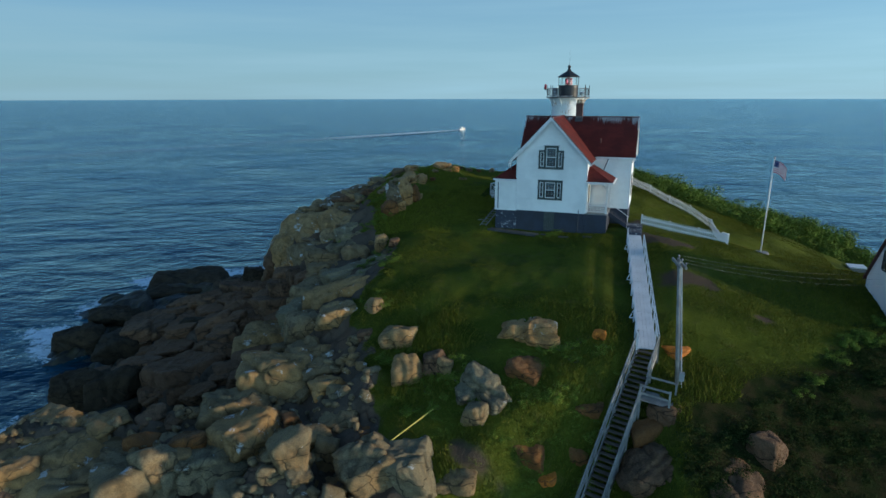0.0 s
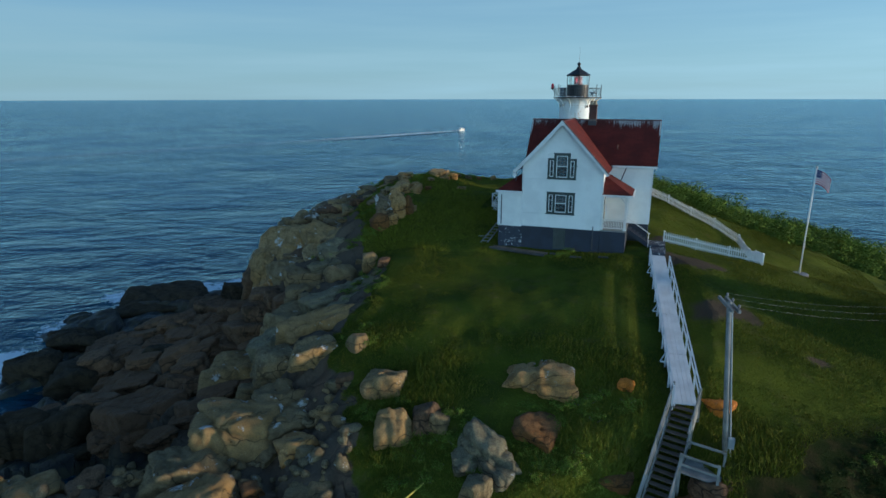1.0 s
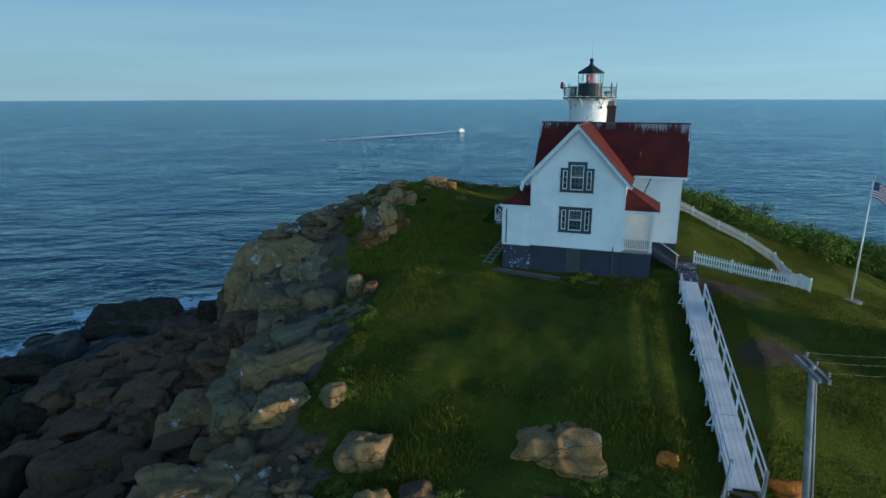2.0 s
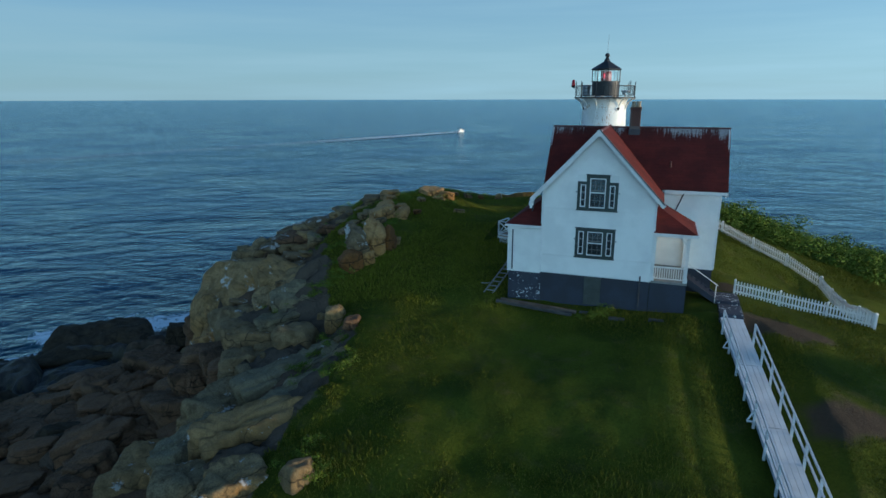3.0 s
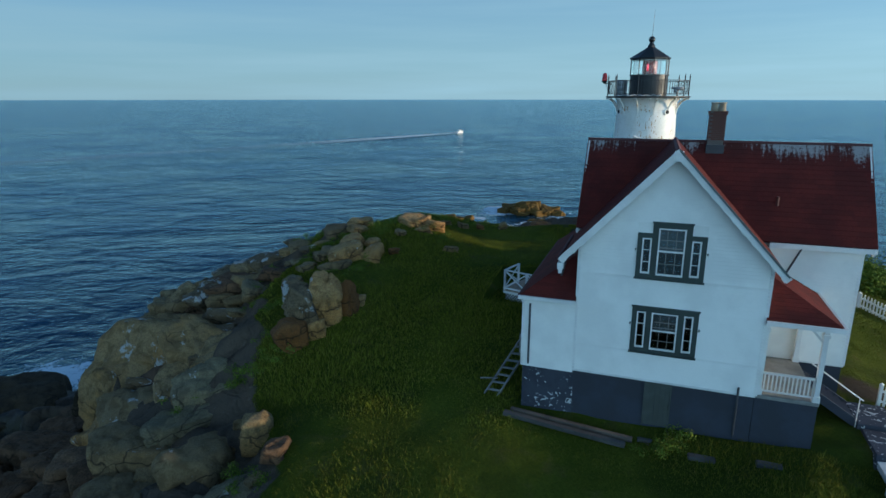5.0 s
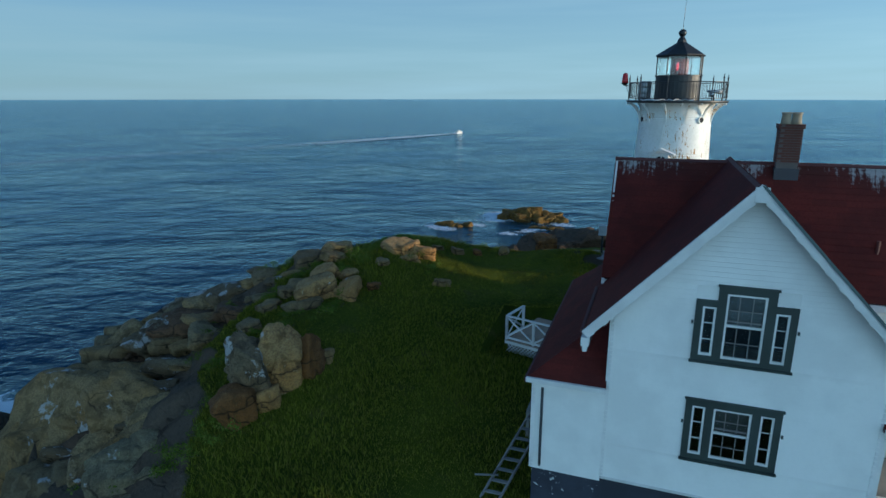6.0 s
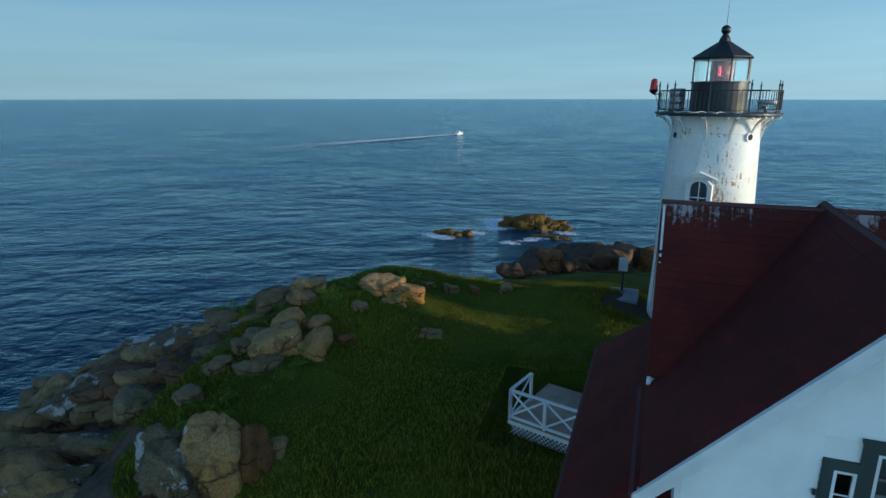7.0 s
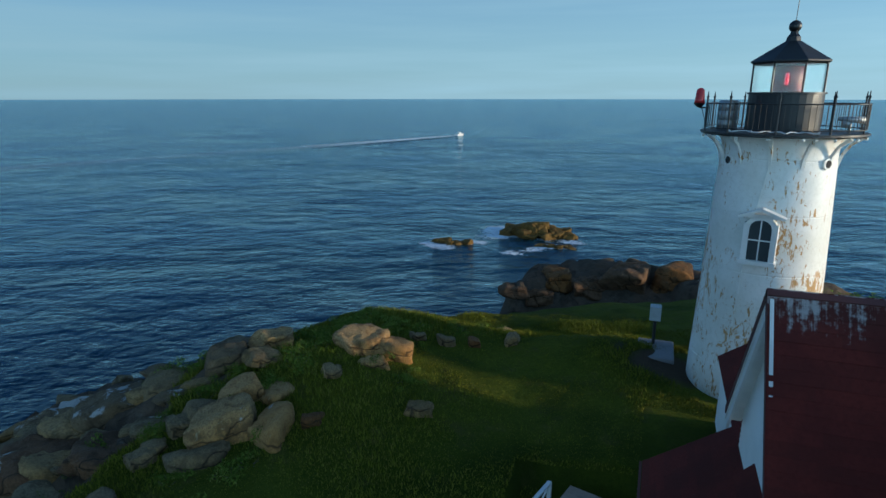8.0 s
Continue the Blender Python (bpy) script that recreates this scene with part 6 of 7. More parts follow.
def rock_mesh(seed, rx, ry, rz, mat):
    """A worn block: cleavage planes rounded where they meet, cut by a few straight joints, one side of each a little proud."""
    rnd = np.random.RandomState(seed)
    big = max(rx, ry, rz)
    dirs, tris = SPHERES[5 if big > 1.5 else 4]
    axes = np.vstack((np.eye(3), -np.eye(3))) + rnd.normal(0, 0.20, (6, 3))
    cuts = np.vstack((axes, rnd.normal(0, 1, (5, 3)) * (1, 1, 0.9)))
    cuts /= np.linalg.norm(cuts, axis=1)[:, None]
    worn = rnd.uniform(0.0, 0.12 if mat in (TAN, GREY) and big > 1.3 else 0.04)
    reach = np.concatenate((rnd.uniform(0.66, 0.84, 6) + worn, rnd.uniform(0.82, 1.0, 5)))
    sharp = rnd.uniform(26, 60)
    lean = np.maximum(dirs @ cuts.T / reach, 0)
    r = ((lean**sharp).sum(1) + 0.80**sharp) ** (-1 / sharp)
    p = dirs * r[:, None] * (rx, ry, rz)
    o = rnd.uniform(0, 200, 3)
    u, v = p[:, 0] * 0.9 + p[:, 2] * 0.5 + o[0], p[:, 1] * 0.9 - p[:, 2] * 0.6 + o[1]
    push = 0.10 * min(big, 1.8) * fbm(u * 0.7, v * 0.7, 2, 1) + 0.11 * min(big, 1.6) * fbm(u * 2.1, v * 2.1, 4, seed % 6)
    # fissures wander over the faces
    for k in (0, 3):
        c = fbm(u * (0.55 + 0.2 * k) + 7 * k, v * (0.55 + 0.2 * k), 3, k)
        push = push - 0.05 * min(big, 1.8) * np.exp(-((c / 0.035) ** 2))
    trend = 0.55 + rnd.normal(0, 0.25)
    for k in range(0 if big < 0.35 else 3 if big < 1.2 else 4 if big < 2.4 else 6):
        turn = trend + (0, 1.57, 0.1, 1.4, 0, 0.8)[k] + rnd.normal(0, 0.18)
        n = np.array((math.cos(turn), math.sin(turn), rnd.normal(0, 0.25))) if k != 2 else np.array((rnd.normal(0, 0.2), rnd.normal(0, 0.2), 1.0))
        n /= np.linalg.norm(n)
        half = np.abs(n * (rx, ry, rz)).sum() * 0.6
        s = p @ n - rnd.uniform(-0.7, 0.7) * half + 0.10 * fbm(u * 0.9, v * 0.9, 2, k)
        width = max(0.035 * big, 0.03)
        push = push - 0.085 * min(big, 2.0) * np.exp(-((s / width) ** 2)) + rnd.uniform(-0.05, 0.05) * min(big, 2.2) * np.tanh(s / width)
    return tri_mesh("boulder", p + dirs * push[:, None], tris, mat)


COUNT = [100]


def boulder(x, y, z, rx, ry, rz, turn, mat, pitch=None):
    COUNT[0] += 1
    if pitch is None or y > 49 and rx < 1.7:
        rx, ry = 1.08 * rx, 1.08 * ry
    ob = new("boulder", rock_mesh(COUNT[0], rx, ry, rz, mat))
    rnd = random.Random(COUNT[0])
    z = min(z, ground_z(x, y) + 0.34 * rz) if pitch is None else z - (0.24 if y > 49 and rx < 1.7 else 0.5 if mat in (TAN, RUST, WARM) and x > -15 else 0.12) * rz
    lean = (rnd.uniform(-9, 9), rnd.uniform(-9, 9), turn + rnd.uniform(-12, 12))
    z -= 0.8 if mat == DARK and rx > 2.6 else 0.0
    ob.matrix_basis = pose(x, y, z, *lean) if pitch is None else pose(x, y, z, lean[0], -pitch + 0.5 * lean[1], turn + (0 if rx > 2 * ry else 2.2 * rnd.uniform(-12, 12)))
    size = "large" if rx > 1.6 else "small" if rx < 0.5 else "rounded"
    bed = "bedded among shore ledges" if mat in (DARK, BLACK) else "bedded in turf and ledges"
    return tagged(ob, size + " " + KIND[mat] + " boulder " + bed, "boulder", "boulders of the island")


# the shore shelf, the near ledges and the boulders of the slope
boulder(-32.3, 20.5, 4.71, 2.73, 2.46, 1.15, 58, TAN, 0)
boulder(-29.9, 21.7, 4.84, 1.83, 1.65, 0.82, 54, TAN, 0)
boulder(-28.8, 22.3, 5.42, 1.46, 1.32, 0.67, 53, TAN, 0)
boulder(-24.9, 21.0, 5.19, 1.02, 0.91, 1.44, 50, RUST, 0)
boulder(-29.5, 19.3, 4.68, 2.44, 2.19, 1.02, 57, TAN, 0)
boulder(-23.1, 20.8, 4.88, 2.52, 2.27, 1.06, 48, LICHEN, 0)
boulder(-21.3, 21.5, 5.02, 2.30, 2.07, 0.97, 45, LICHEN, 0)
boulder(-26.8, 19.5, 4.08, 2.45, 2.20, 1.03, 54, GREY, 0)
boulder(-29.6, 17.2, 5.14, 1.40, 1.26, 0.90, 60, TAN, 0)
boulder(-27.1, 18.4, 3.59, 1.96, 1.77, 0.82, 56, GREY, 0)
boulder(-20.1, 21.9, 4.46, 1.38, 1.25, 0.70, 43, TAN, 0)
boulder(-23.8, 20.3, 5.21, 2.59, 2.33, 1.09, 50, GREY, 0)
boulder(-27.1, 21.7, 4.38, 1.41, 1.27, 0.59, 52, GREY, 0)
boulder(-22.4, 21.8, 5.78, 1.06, 0.95, 0.64, 46, RUST, 0)
boulder(-29.6, 17.5, 4.66, 1.54, 1.39, 0.65, 60, GREY, 0)
boulder(-17.7, 19.6, 5.23, 1.25, 1.12, 0.52, 42, GREY, 0)
boulder(-21.2, 28.3, 7.19, 2.46, 2.21, 1.20, 37, TAN, 0)
boulder(-30.0, 38.5, 3.79, 2.73, 2.45, 1.36, 38, TAN, 0)
boulder(-22.7, 33.7, 8.03, 1.75, 1.58, 1.01, 34, GREY, 0)
boulder(-19.9, 33.5, 9.23, 1.57, 1.41, 1.00, 31, TAN, 0)
boulder(-20.4, 31.3, 7.38, 2.09, 1.88, 0.88, 33, GREY, 0)
boulder(-19.4, 29.9, 7.12, 1.96, 1.77, 0.82, 33, GREY, 0)
boulder(-22.2, 25.5, 6.00, 2.44, 2.19, 1.09, 41, GREY, 0)
boulder(-19.9, 23.2, 5.82, 1.79, 1.62, 1.21, 41, TAN, 0)
boulder(-15.5, 21.1, 7.39, 1.13, 1.02, 1.14, 37, GREY, 0)
boulder(-15.8, 23.8, 6.29, 0.88, 0.79, 0.74, 34, TAN, 0)
boulder(-14.9, 23.5, 5.99, 0.87, 0.78, 0.96, 33, GREY, 0)
boulder(-15.4, 25.5, 6.55, 1.38, 1.24, 0.58, 31, GREY, 0)
boulder(-14.9, 26.4, 6.95, 1.01, 0.91, 0.43, 30, GREY, 0)
boulder(-12.2, 22.5, 6.43, 1.70, 1.53, 1.07, 29, GREY, 0)
boulder(-10.3, 23.1, 6.41, 1.79, 1.61, 1.15, 24, LICHEN, 0)
boulder(-10.7, 25.0, 6.45, 1.77, 0.89, 0.74, 23, TAN, 0)
boulder(-18.0, 24.9, 6.27, 0.65, 0.58, 0.50, 36, RUST, 0)
boulder(-17.3, 27.3, 7.27, 1.18, 1.06, 0.63, 33, WARM, 0)
boulder(-13.1, 25.3, 6.41, 1.09, 0.98, 0.57, 27, RUST, 0)
boulder(-14.6, 20.5, 6.50, 0.70, 0.63, 0.41, 36, GREY, 0)
boulder(-16.0, 20.3, 6.43, 0.77, 0.70, 0.52, 39, GREY, 0)
boulder(-34.5, 31.8, 1.36, 1.96, 1.76, 0.82, 48, DARK, 0)
boulder(-34.0, 33.5, 2.95, 2.95, 2.65, 2.12, 46, DARK, 0)
boulder(-38.6, 38.8, 2.41, 4.17, 3.75, 1.75, 45, DARK, 0)
boulder(-47.9, 43.9, 1.54, 2.94, 2.64, 1.53, 48, DARK, 0)
boulder(-38.3, 40.3, 3.30, 2.74, 2.47, 1.97, 44, DARK, 0)
boulder(-41.1, 29.3, 1.71, 2.02, 1.81, 1.80, 55, BLACK, 0)
boulder(-39.4, 30.9, 1.48, 2.89, 2.60, 2.04, 52, BLACK, 0)
boulder(-37.6, 33.1, 2.29, 2.13, 1.91, 1.02, 49, BLACK, 0)
boulder(-51.7, 38.4, 0.55, 2.74, 2.47, 1.81, 54, BLACK, 0)
boulder(-45.9, 37.8, 0.55, 2.48, 2.23, 2.14, 51, BLACK, 0)
boulder(-52.0, 43.4, 1.23, 2.55, 2.30, 1.07, 50, BLACK, 0)
boulder(-33.3, 37.6, 3.08, 2.12, 1.90, 0.93, 42, DARK, 0)
boulder(-30.3, 34.1, 3.00, 1.31, 1.18, 0.71, 42, DARK, 0)
boulder(-34.4, 40.1, 3.90, 1.48, 1.33, 0.72, 41, DARK, 0)
boulder(-25.1, 23.8, 5.47, 0.90, 0.81, 0.38, 47, DARK, 0)
boulder(-26.7, 23.4, 5.43, 1.04, 0.94, 0.44, 49, DARK, 0)
boulder(-36.2, 30.5, 0.90, 1.21, 1.09, 0.51, 50, BLACK, 0)
boulder(-42.5, 46.5, 2.75, 2.07, 1.87, 1.48, 43, DARK, 0)
boulder(-42.1, 50.2, 2.60, 2.24, 2.02, 1.80, 40, DARK, 0)
boulder(-36.1, 43.3, 4.05, 2.02, 1.82, 1.12, 40, DARK, 0)
boulder(-37.7, 49.0, 3.83, 2.32, 2.09, 1.57, 38, DARK, 0)
boulder(-32.0, 43.1, 4.91, 2.29, 2.06, 1.40, 37, DARK, 0)
boulder(-32.7, 41.8, 3.92, 1.66, 1.49, 1.31, 38, DARK, 0)
boulder(-36.7, 40.9, 3.17, 1.45, 1.31, 1.35, 42, DARK, 0)
boulder(-14.2, 31.2, 9.48, 1.31, 1.18, 1.02, 25, TAN, 0)
boulder(-12.6, 28.5, 8.72, 0.95, 0.86, 1.41, 24, TAN, 0)
boulder(-11.4, 29.5, 8.83, 0.78, 0.70, 0.77, 21, DARK, 0)
boulder(-10.7, 29.4, 8.75, 0.59, 0.53, 0.65, 20, GREY, 0)
boulder(-16.7, 31.5, 8.84, 0.66, 0.59, 0.56, 28, DARK, 0)
boulder(-17.1, 33.7, 10.18, 0.74, 0.66, 0.64, 27, GREY, 0)
boulder(-6.9, 33.2, 10.26, 2.06, 1.85, 0.96, 12, WARM, 0)
boulder(-6.0, 29.9, 9.09, 1.23, 1.11, 0.78, 11, RUST, 0)
boulder(-7.9, 26.5, 7.82, 0.71, 0.64, 0.77, 17, GREY, 0)
boulder(-5.4, 26.7, 6.41, 1.30, 1.17, 0.82, 11, RUST, 0)
boulder(-4.0, 26.1, 5.20, 0.54, 0.49, 0.31, 9, ORANGE, 0)
boulder(-2.8, 27.8, 5.90, 0.74, 0.67, 0.75, 6, RUST, 0)
boulder(-2.6, 29.7, 7.71, 1.10, 0.99, 0.46, 5, RUST, 0)
boulder(0.5, 29.1, 7.04, 1.05, 0.95, 1.18, -1, RUST, 0)
boulder(1.4, 29.9, 7.93, 1.23, 1.11, 0.55, -3, DARK, 0)
boulder(1.2, 27.3, 6.07, 1.80, 1.62, 0.87, -3, DARK, 0)
boulder(4.3, 27.2, 6.08, 2.08, 1.87, 0.87, -9, DARK, 0)
boulder(6.0, 29.2, 6.98, 0.94, 0.85, 1.11, -12, DARK, 0)
boulder(1.6, 33.9, 9.57, 0.80, 0.72, 0.47, -3, ORANGE, 0)
boulder(-2.4, 33.1, 10.17, 0.42, 0.21, 0.61, 4, ORANGE, 0)
boulder(-8.0, 23.6, 5.88, 1.11, 1.00, 0.47, 19, GREY, 0)
boulder(-28.2, 45.0, 9.41, 1.52, 1.37, 1.06, 42, GREY, 0)
boulder(-27.1, 46.5, 10.12, 1.62, 1.45, 0.70, 39, LICHEN, 0)
boulder(-24.1, 44.1, 10.06, 1.32, 1.19, 1.26, 37, GREY, 0)
boulder(-22.5, 45.8, 11.17, 0.82, 0.49, 0.89, 33, TAN, 0)
boulder(-20.5, 44.2, 11.73, 0.62, 0.56, 0.48, 31, DARK, 0)
boulder(-24.5, 45.6, 10.07, 1.05, 0.94, 0.51, 36, GREY, 0)
boulder(-31.1, 45.1, 7.29, 1.07, 0.96, 0.88, 45, DARK, 0)
boulder(-32.1, 44.4, 6.01, 1.78, 1.61, 1.17, 47, DARK, 0)
boulder(-41.7, 50.0, 1.95, 2.08, 1.87, 1.67, 50, DARK, 0)
boulder(-39.4, 46.2, 3.47, 1.60, 1.44, 1.01, 52, DARK, 0)
boulder(-44.5, 49.9, 1.92, 1.46, 1.32, 0.77, 52, DARK, 0)
boulder(-40.9, 43.6, 2.95, 2.68, 2.41, 1.12, 56, DARK, 0)
boulder(-35.9, 42.6, 3.33, 1.22, 1.10, 0.60, 53, DARK, 0)
boulder(-34.9, 44.3, 3.25, 1.23, 1.11, 0.69, 50, DARK, 0)
boulder(-32.7, 41.9, 3.56, 1.61, 1.45, 0.96, 51, DARK, 0)
boulder(-38.6, 40.2, 3.05, 1.76, 1.58, 1.26, 59, BLACK, 0)
boulder(-38.1, 39.3, 2.73, 2.84, 2.56, 1.19, 59, DARK, 0)
boulder(-34.8, 40.2, 2.97, 2.04, 1.84, 0.86, 55, DARK, 0)
boulder(-32.7, 40.9, 3.20, 1.60, 1.44, 0.67, 52, DARK, 0)
boulder(-44.5, 53.3, 2.02, 1.70, 1.53, 0.81, 49, DARK, 0)
boulder(-44.9, 56.4, 2.91, 1.57, 1.41, 1.31, 47, BLACK, 0)
boulder(-54.3, 55.2, 0.07, 6.39, 3.84, 2.68, 54, BLACK, 0)

# whalebacks along the edge of the turf
boulder(-22.2, 41.1, 9.75, 4.1, 1.35, 1.25, 58, LICHEN, 10)
boulder(-20.4, 39.2, 10.0, 3.1, 1.05, 1.0, 55, LICHEN, 11)
boulder(-21.6, 36.3, 9.3, 2.9, 1.25, 1.15, 30, TAN, 14)
boulder(-25.0, 40.6, 8.0, 3.6, 1.7, 1.7, 58, GREY, 10)
boulder(-24.3, 37.2, 7.4, 2.8, 1.5, 1.7, 50, LICHEN, 8)
boulder(-26.4, 43.2, 8.7, 2.6, 1.5, 1.3, 50, GREY, 6)

# knolls, the cliff top and the seaward ridge
boulder(-7.9, 28.5, 8.25, 2.2, 0.85, 0.8, -43, LICHEN, -13)
boulder(-9.0, 27.9, 8.0, 0.9, 0.7, 0.6, -30, LICHEN, -8)
boulder(-34.1, 55.0, 11.29, 1.93, 1.93, 0.73, 37, DARK)
boulder(-31.9, 56.1, 12.55, 1.61, 1.61, 0.72, 34, DARK)
boulder(-29.0, 56.5, 13.62, 1.23, 1.23, 0.53, 31, DARK)
boulder(-23.19, 50.41, 14.50, 0.81, 0.68, 1.52, 20, LIMED, 8)
boulder(-22.52, 51.27, 14.70, 0.73, 0.67, 1.52, 40, WARM, -6)
boulder(-21.97, 51.88, 14.70, 0.63, 0.61, 1.22, 10, RUST, -8)
boulder(-23.43, 49.56, 13.70, 0.85, 0.61, 0.79, 30, RUST, 4)
boulder(-23.68, 51.27, 13.85, 0.67, 0.61, 0.85, 60, WARM, 0)
boulder(-21.72, 52.73, 14.25, 0.37, 0.34, 0.37, 0, TAN, 0)
boulder(-22.46, 50.29, 13.75, 0.49, 0.49, 0.61, 50, WARM, 0)
boulder(-25.1, 57.7, 14.9, 1.05, 0.9, 0.95, 30, WARM, 6)
boulder(-25.2, 56.7, 14.4, 1.05, 0.8, 0.55, 32, GREY, -4)
boulder(-23.6, 58.0, 14.9, 0.75, 0.75, 0.8, 50, WARM, -8)
boulder(-25.5, 59.2, 15.2, 0.85, 0.7, 0.75, 36, WARM, 5)
boulder(-26.3, 58.2, 14.7, 0.6, 0.7, 0.6, 70, GREY, 0)
boulder(-24.4, 59.4, 15.2, 0.5, 0.5, 0.45, 20, WARM, 0)
boulder(-27.6, 60.9, 15.4, 0.9, 0.7, 0.45, 40, LIMED, 10)
boulder(-26.4, 62.3, 15.8, 0.8, 0.6, 0.5, 10, WARM, 4)
boulder(-28.4, 62.0, 15.1, 0.8, 0.7, 0.5, 40, LIMED, 8)
boulder(-22.6, 58.7, 15.05, 0.35, 0.35, 0.25, 30, RUST)
boulder(-22.9, 62.7, 16.0, 0.95, 0.8, 0.6, 25, WARM, -5)
boulder(-21.7, 62.9, 15.8, 0.85, 0.7, 0.55, 10, WARM, -14)
boulder(-22.1, 62.0, 15.6, 0.6, 0.5, 0.35, 40, WARM, 0)
boulder(-23.0, 60.7, 15.73, 0.40, 0.40, 0.22, 28, TAN)
boulder(-25.9, 60.9, 15.67, 0.73, 0.73, 0.31, 34, TAN)
boulder(-53.8, 105.4, 0.10, 0.87, 0.87, 0.51, 33, TAN)
boulder(-19.8, 60.6, 14.99, 0.53, 0.53, 0.21, 21, TAN)
boulder(-18.2, 66.2, 15.25, 0.33, 0.33, 0.40, 14, TAN)
boulder(-19.5, 65.4, 15.29, 0.27, 0.27, 0.25, 17, RUST)
boulder(-26.8, 56.7, 14.35, 0.43, 0.43, 0.24, 42, TAN)
boulder(-33.0, 58.4, 12.6, 1.6, 1.3, 0.9, 49, LIMED, 10)
boulder(-35.2, 60.8, 11.4, 1.8, 1.3, 1.0, 45, LIMED, 12)
boulder(-31.3, 59.4, 13.5, 1.3, 1.1, 0.7, 45, LIMED, 8)
boulder(-29.5, 60.0, 14.48, 0.88, 0.88, 0.38, 41, GREY)
boulder(-33.1, 55.7, 12.2, 1.6, 1.3, 0.9, 54, LIMED, 6)
boulder(-29.0, 54.5, 13.29, 0.77, 0.77, 0.48, 50, GREY)
boulder(-35.0, 54.6, 11.30, 1.33, 1.33, 0.80, 58, GREY)
boulder(-26.6, 57.6, 14.67, 0.55, 0.55, 0.33, 40, GREY)
boulder(-26.8, 56.2, 14.32, 0.47, 0.47, 0.32, 43, GREY)
boulder(-26.5, 54.4, 14.14, 0.51, 0.51, 0.34, 46, GREY)
boulder(-21.4, 98.3, 7.93, 1.55, 1.55, 1.10, 9, RUST)
boulder(-23.0, 97.2, 6.53, 1.74, 1.74, 0.89, 11, DARK)
boulder(-18.6, 99.1, 7.17, 2.02, 2.02, 1.26, 6, DARK)
boulder(-15.1, 99.7, 8.13, 2.27, 2.27, 1.51, 2, DARK)
boulder(-11.4, 100.7, 8.25, 2.05, 2.05, 1.44, -2, RUST)
boulder(-25.0, 96.2, 7.11, 1.23, 1.23, 0.64, 13, DARK)
boulder(-21.5, 64.6, 15.68, 0.41, 0.41, 0.25, 23, GREY)
boulder(-20.5, 65.0, 15.43, 0.41, 0.41, 0.27, 20, GREY)
boulder(-19.1, 69.0, 14.1, 0.5, 0.45, 0.55, 10, TAN, 0)
boulder(-15.3, 71.0, 13.75, 0.5, 0.4, 0.25, 10, TAN, 0)
boulder(-17.6, 70.2, 13.7, 0.5, 0.4, 0.25, 30, GREY, 0)

# the headland's great blocks
boulder(-36.9, 54.4, 6.6, 3.2, 3.0, 4.0, 20, TAN, 22)
boulder(-38.6, 53.6, 5.4, 2.0, 1.8, 2.6, 40, DARK, 16)
boulder(-36.0, 57.2, 9.0, 2.6, 2.4, 2.6, 50, GREY, 0)
boulder(-32.8, 52.4, 9.8, 3.9, 2.9, 2.9, 35, TAN, 10)
boulder(-29.6, 51.0, 10.7, 2.3, 2.1, 2.2, 20, TAN, 8)
boulder(-31.2, 49.0, 8.2, 2.9, 2.2, 2.2, 30, GREY, 14)
boulder(-29.2, 49.6, 10.0, 1.9, 1.6, 1.8, 30, TAN, 0)
boulder(-26.6, 48.4, 10.7, 1.7, 1.4, 1.5, 20, LICHEN, 5)
boulder(-27.9, 50.2, 11.4, 1.5, 1.4, 1.2, 10, TAN, 0)
boulder(-34.8, 50.4, 8.2, 1.8, 1.6, 2.6, 60, TAN, 0)
boulder(-33.6, 48.6, 6.6, 2.0, 1.6, 1.8, 20, WARM, 8)
boulder(-36.6, 51.8, 6.0, 1.7, 1.5, 2.4, 35, DARK, 0)

# the islet offshore and the skerry beside it
for i in range(16):
    a, f = i * 2.4, math.sqrt(i / 16)
    boulder(-33.2 + 6.8 * f * math.cos(a), 149.5 + 3.0 * f * math.sin(a), 0.1 + 0.5 * (1 - f), 2.6 - 1.2 * f, 1.8 - 0.6 * f, 1.7 - 1.0 * f, a * 40, WEED).location.z = 0.15 + 0.9 * (1 - f)
for i in range(5):
    boulder(-48.5 + 1.3 * i, 138.4 + 0.5 * math.sin(i * 2), 0.1, 1.2, 0.9, 0.6, 40 * i, WEED).location.z = 0.05
for i in range(4):
    boulder(-31.0 + 1.6 * i, 141.5 + 0.4 * math.sin(i * 3), 0.0, 1.1, 0.8, 0.5, 50 * i, WEED).location.z = 0.0
boulder(23.5, 80.8, 6.6, 2.4, 1.6, 1.4, 20, BLACK)
boulder(25.5, 79.5, 6.0, 1.8, 1.6, 1.2, 50, BLACK)

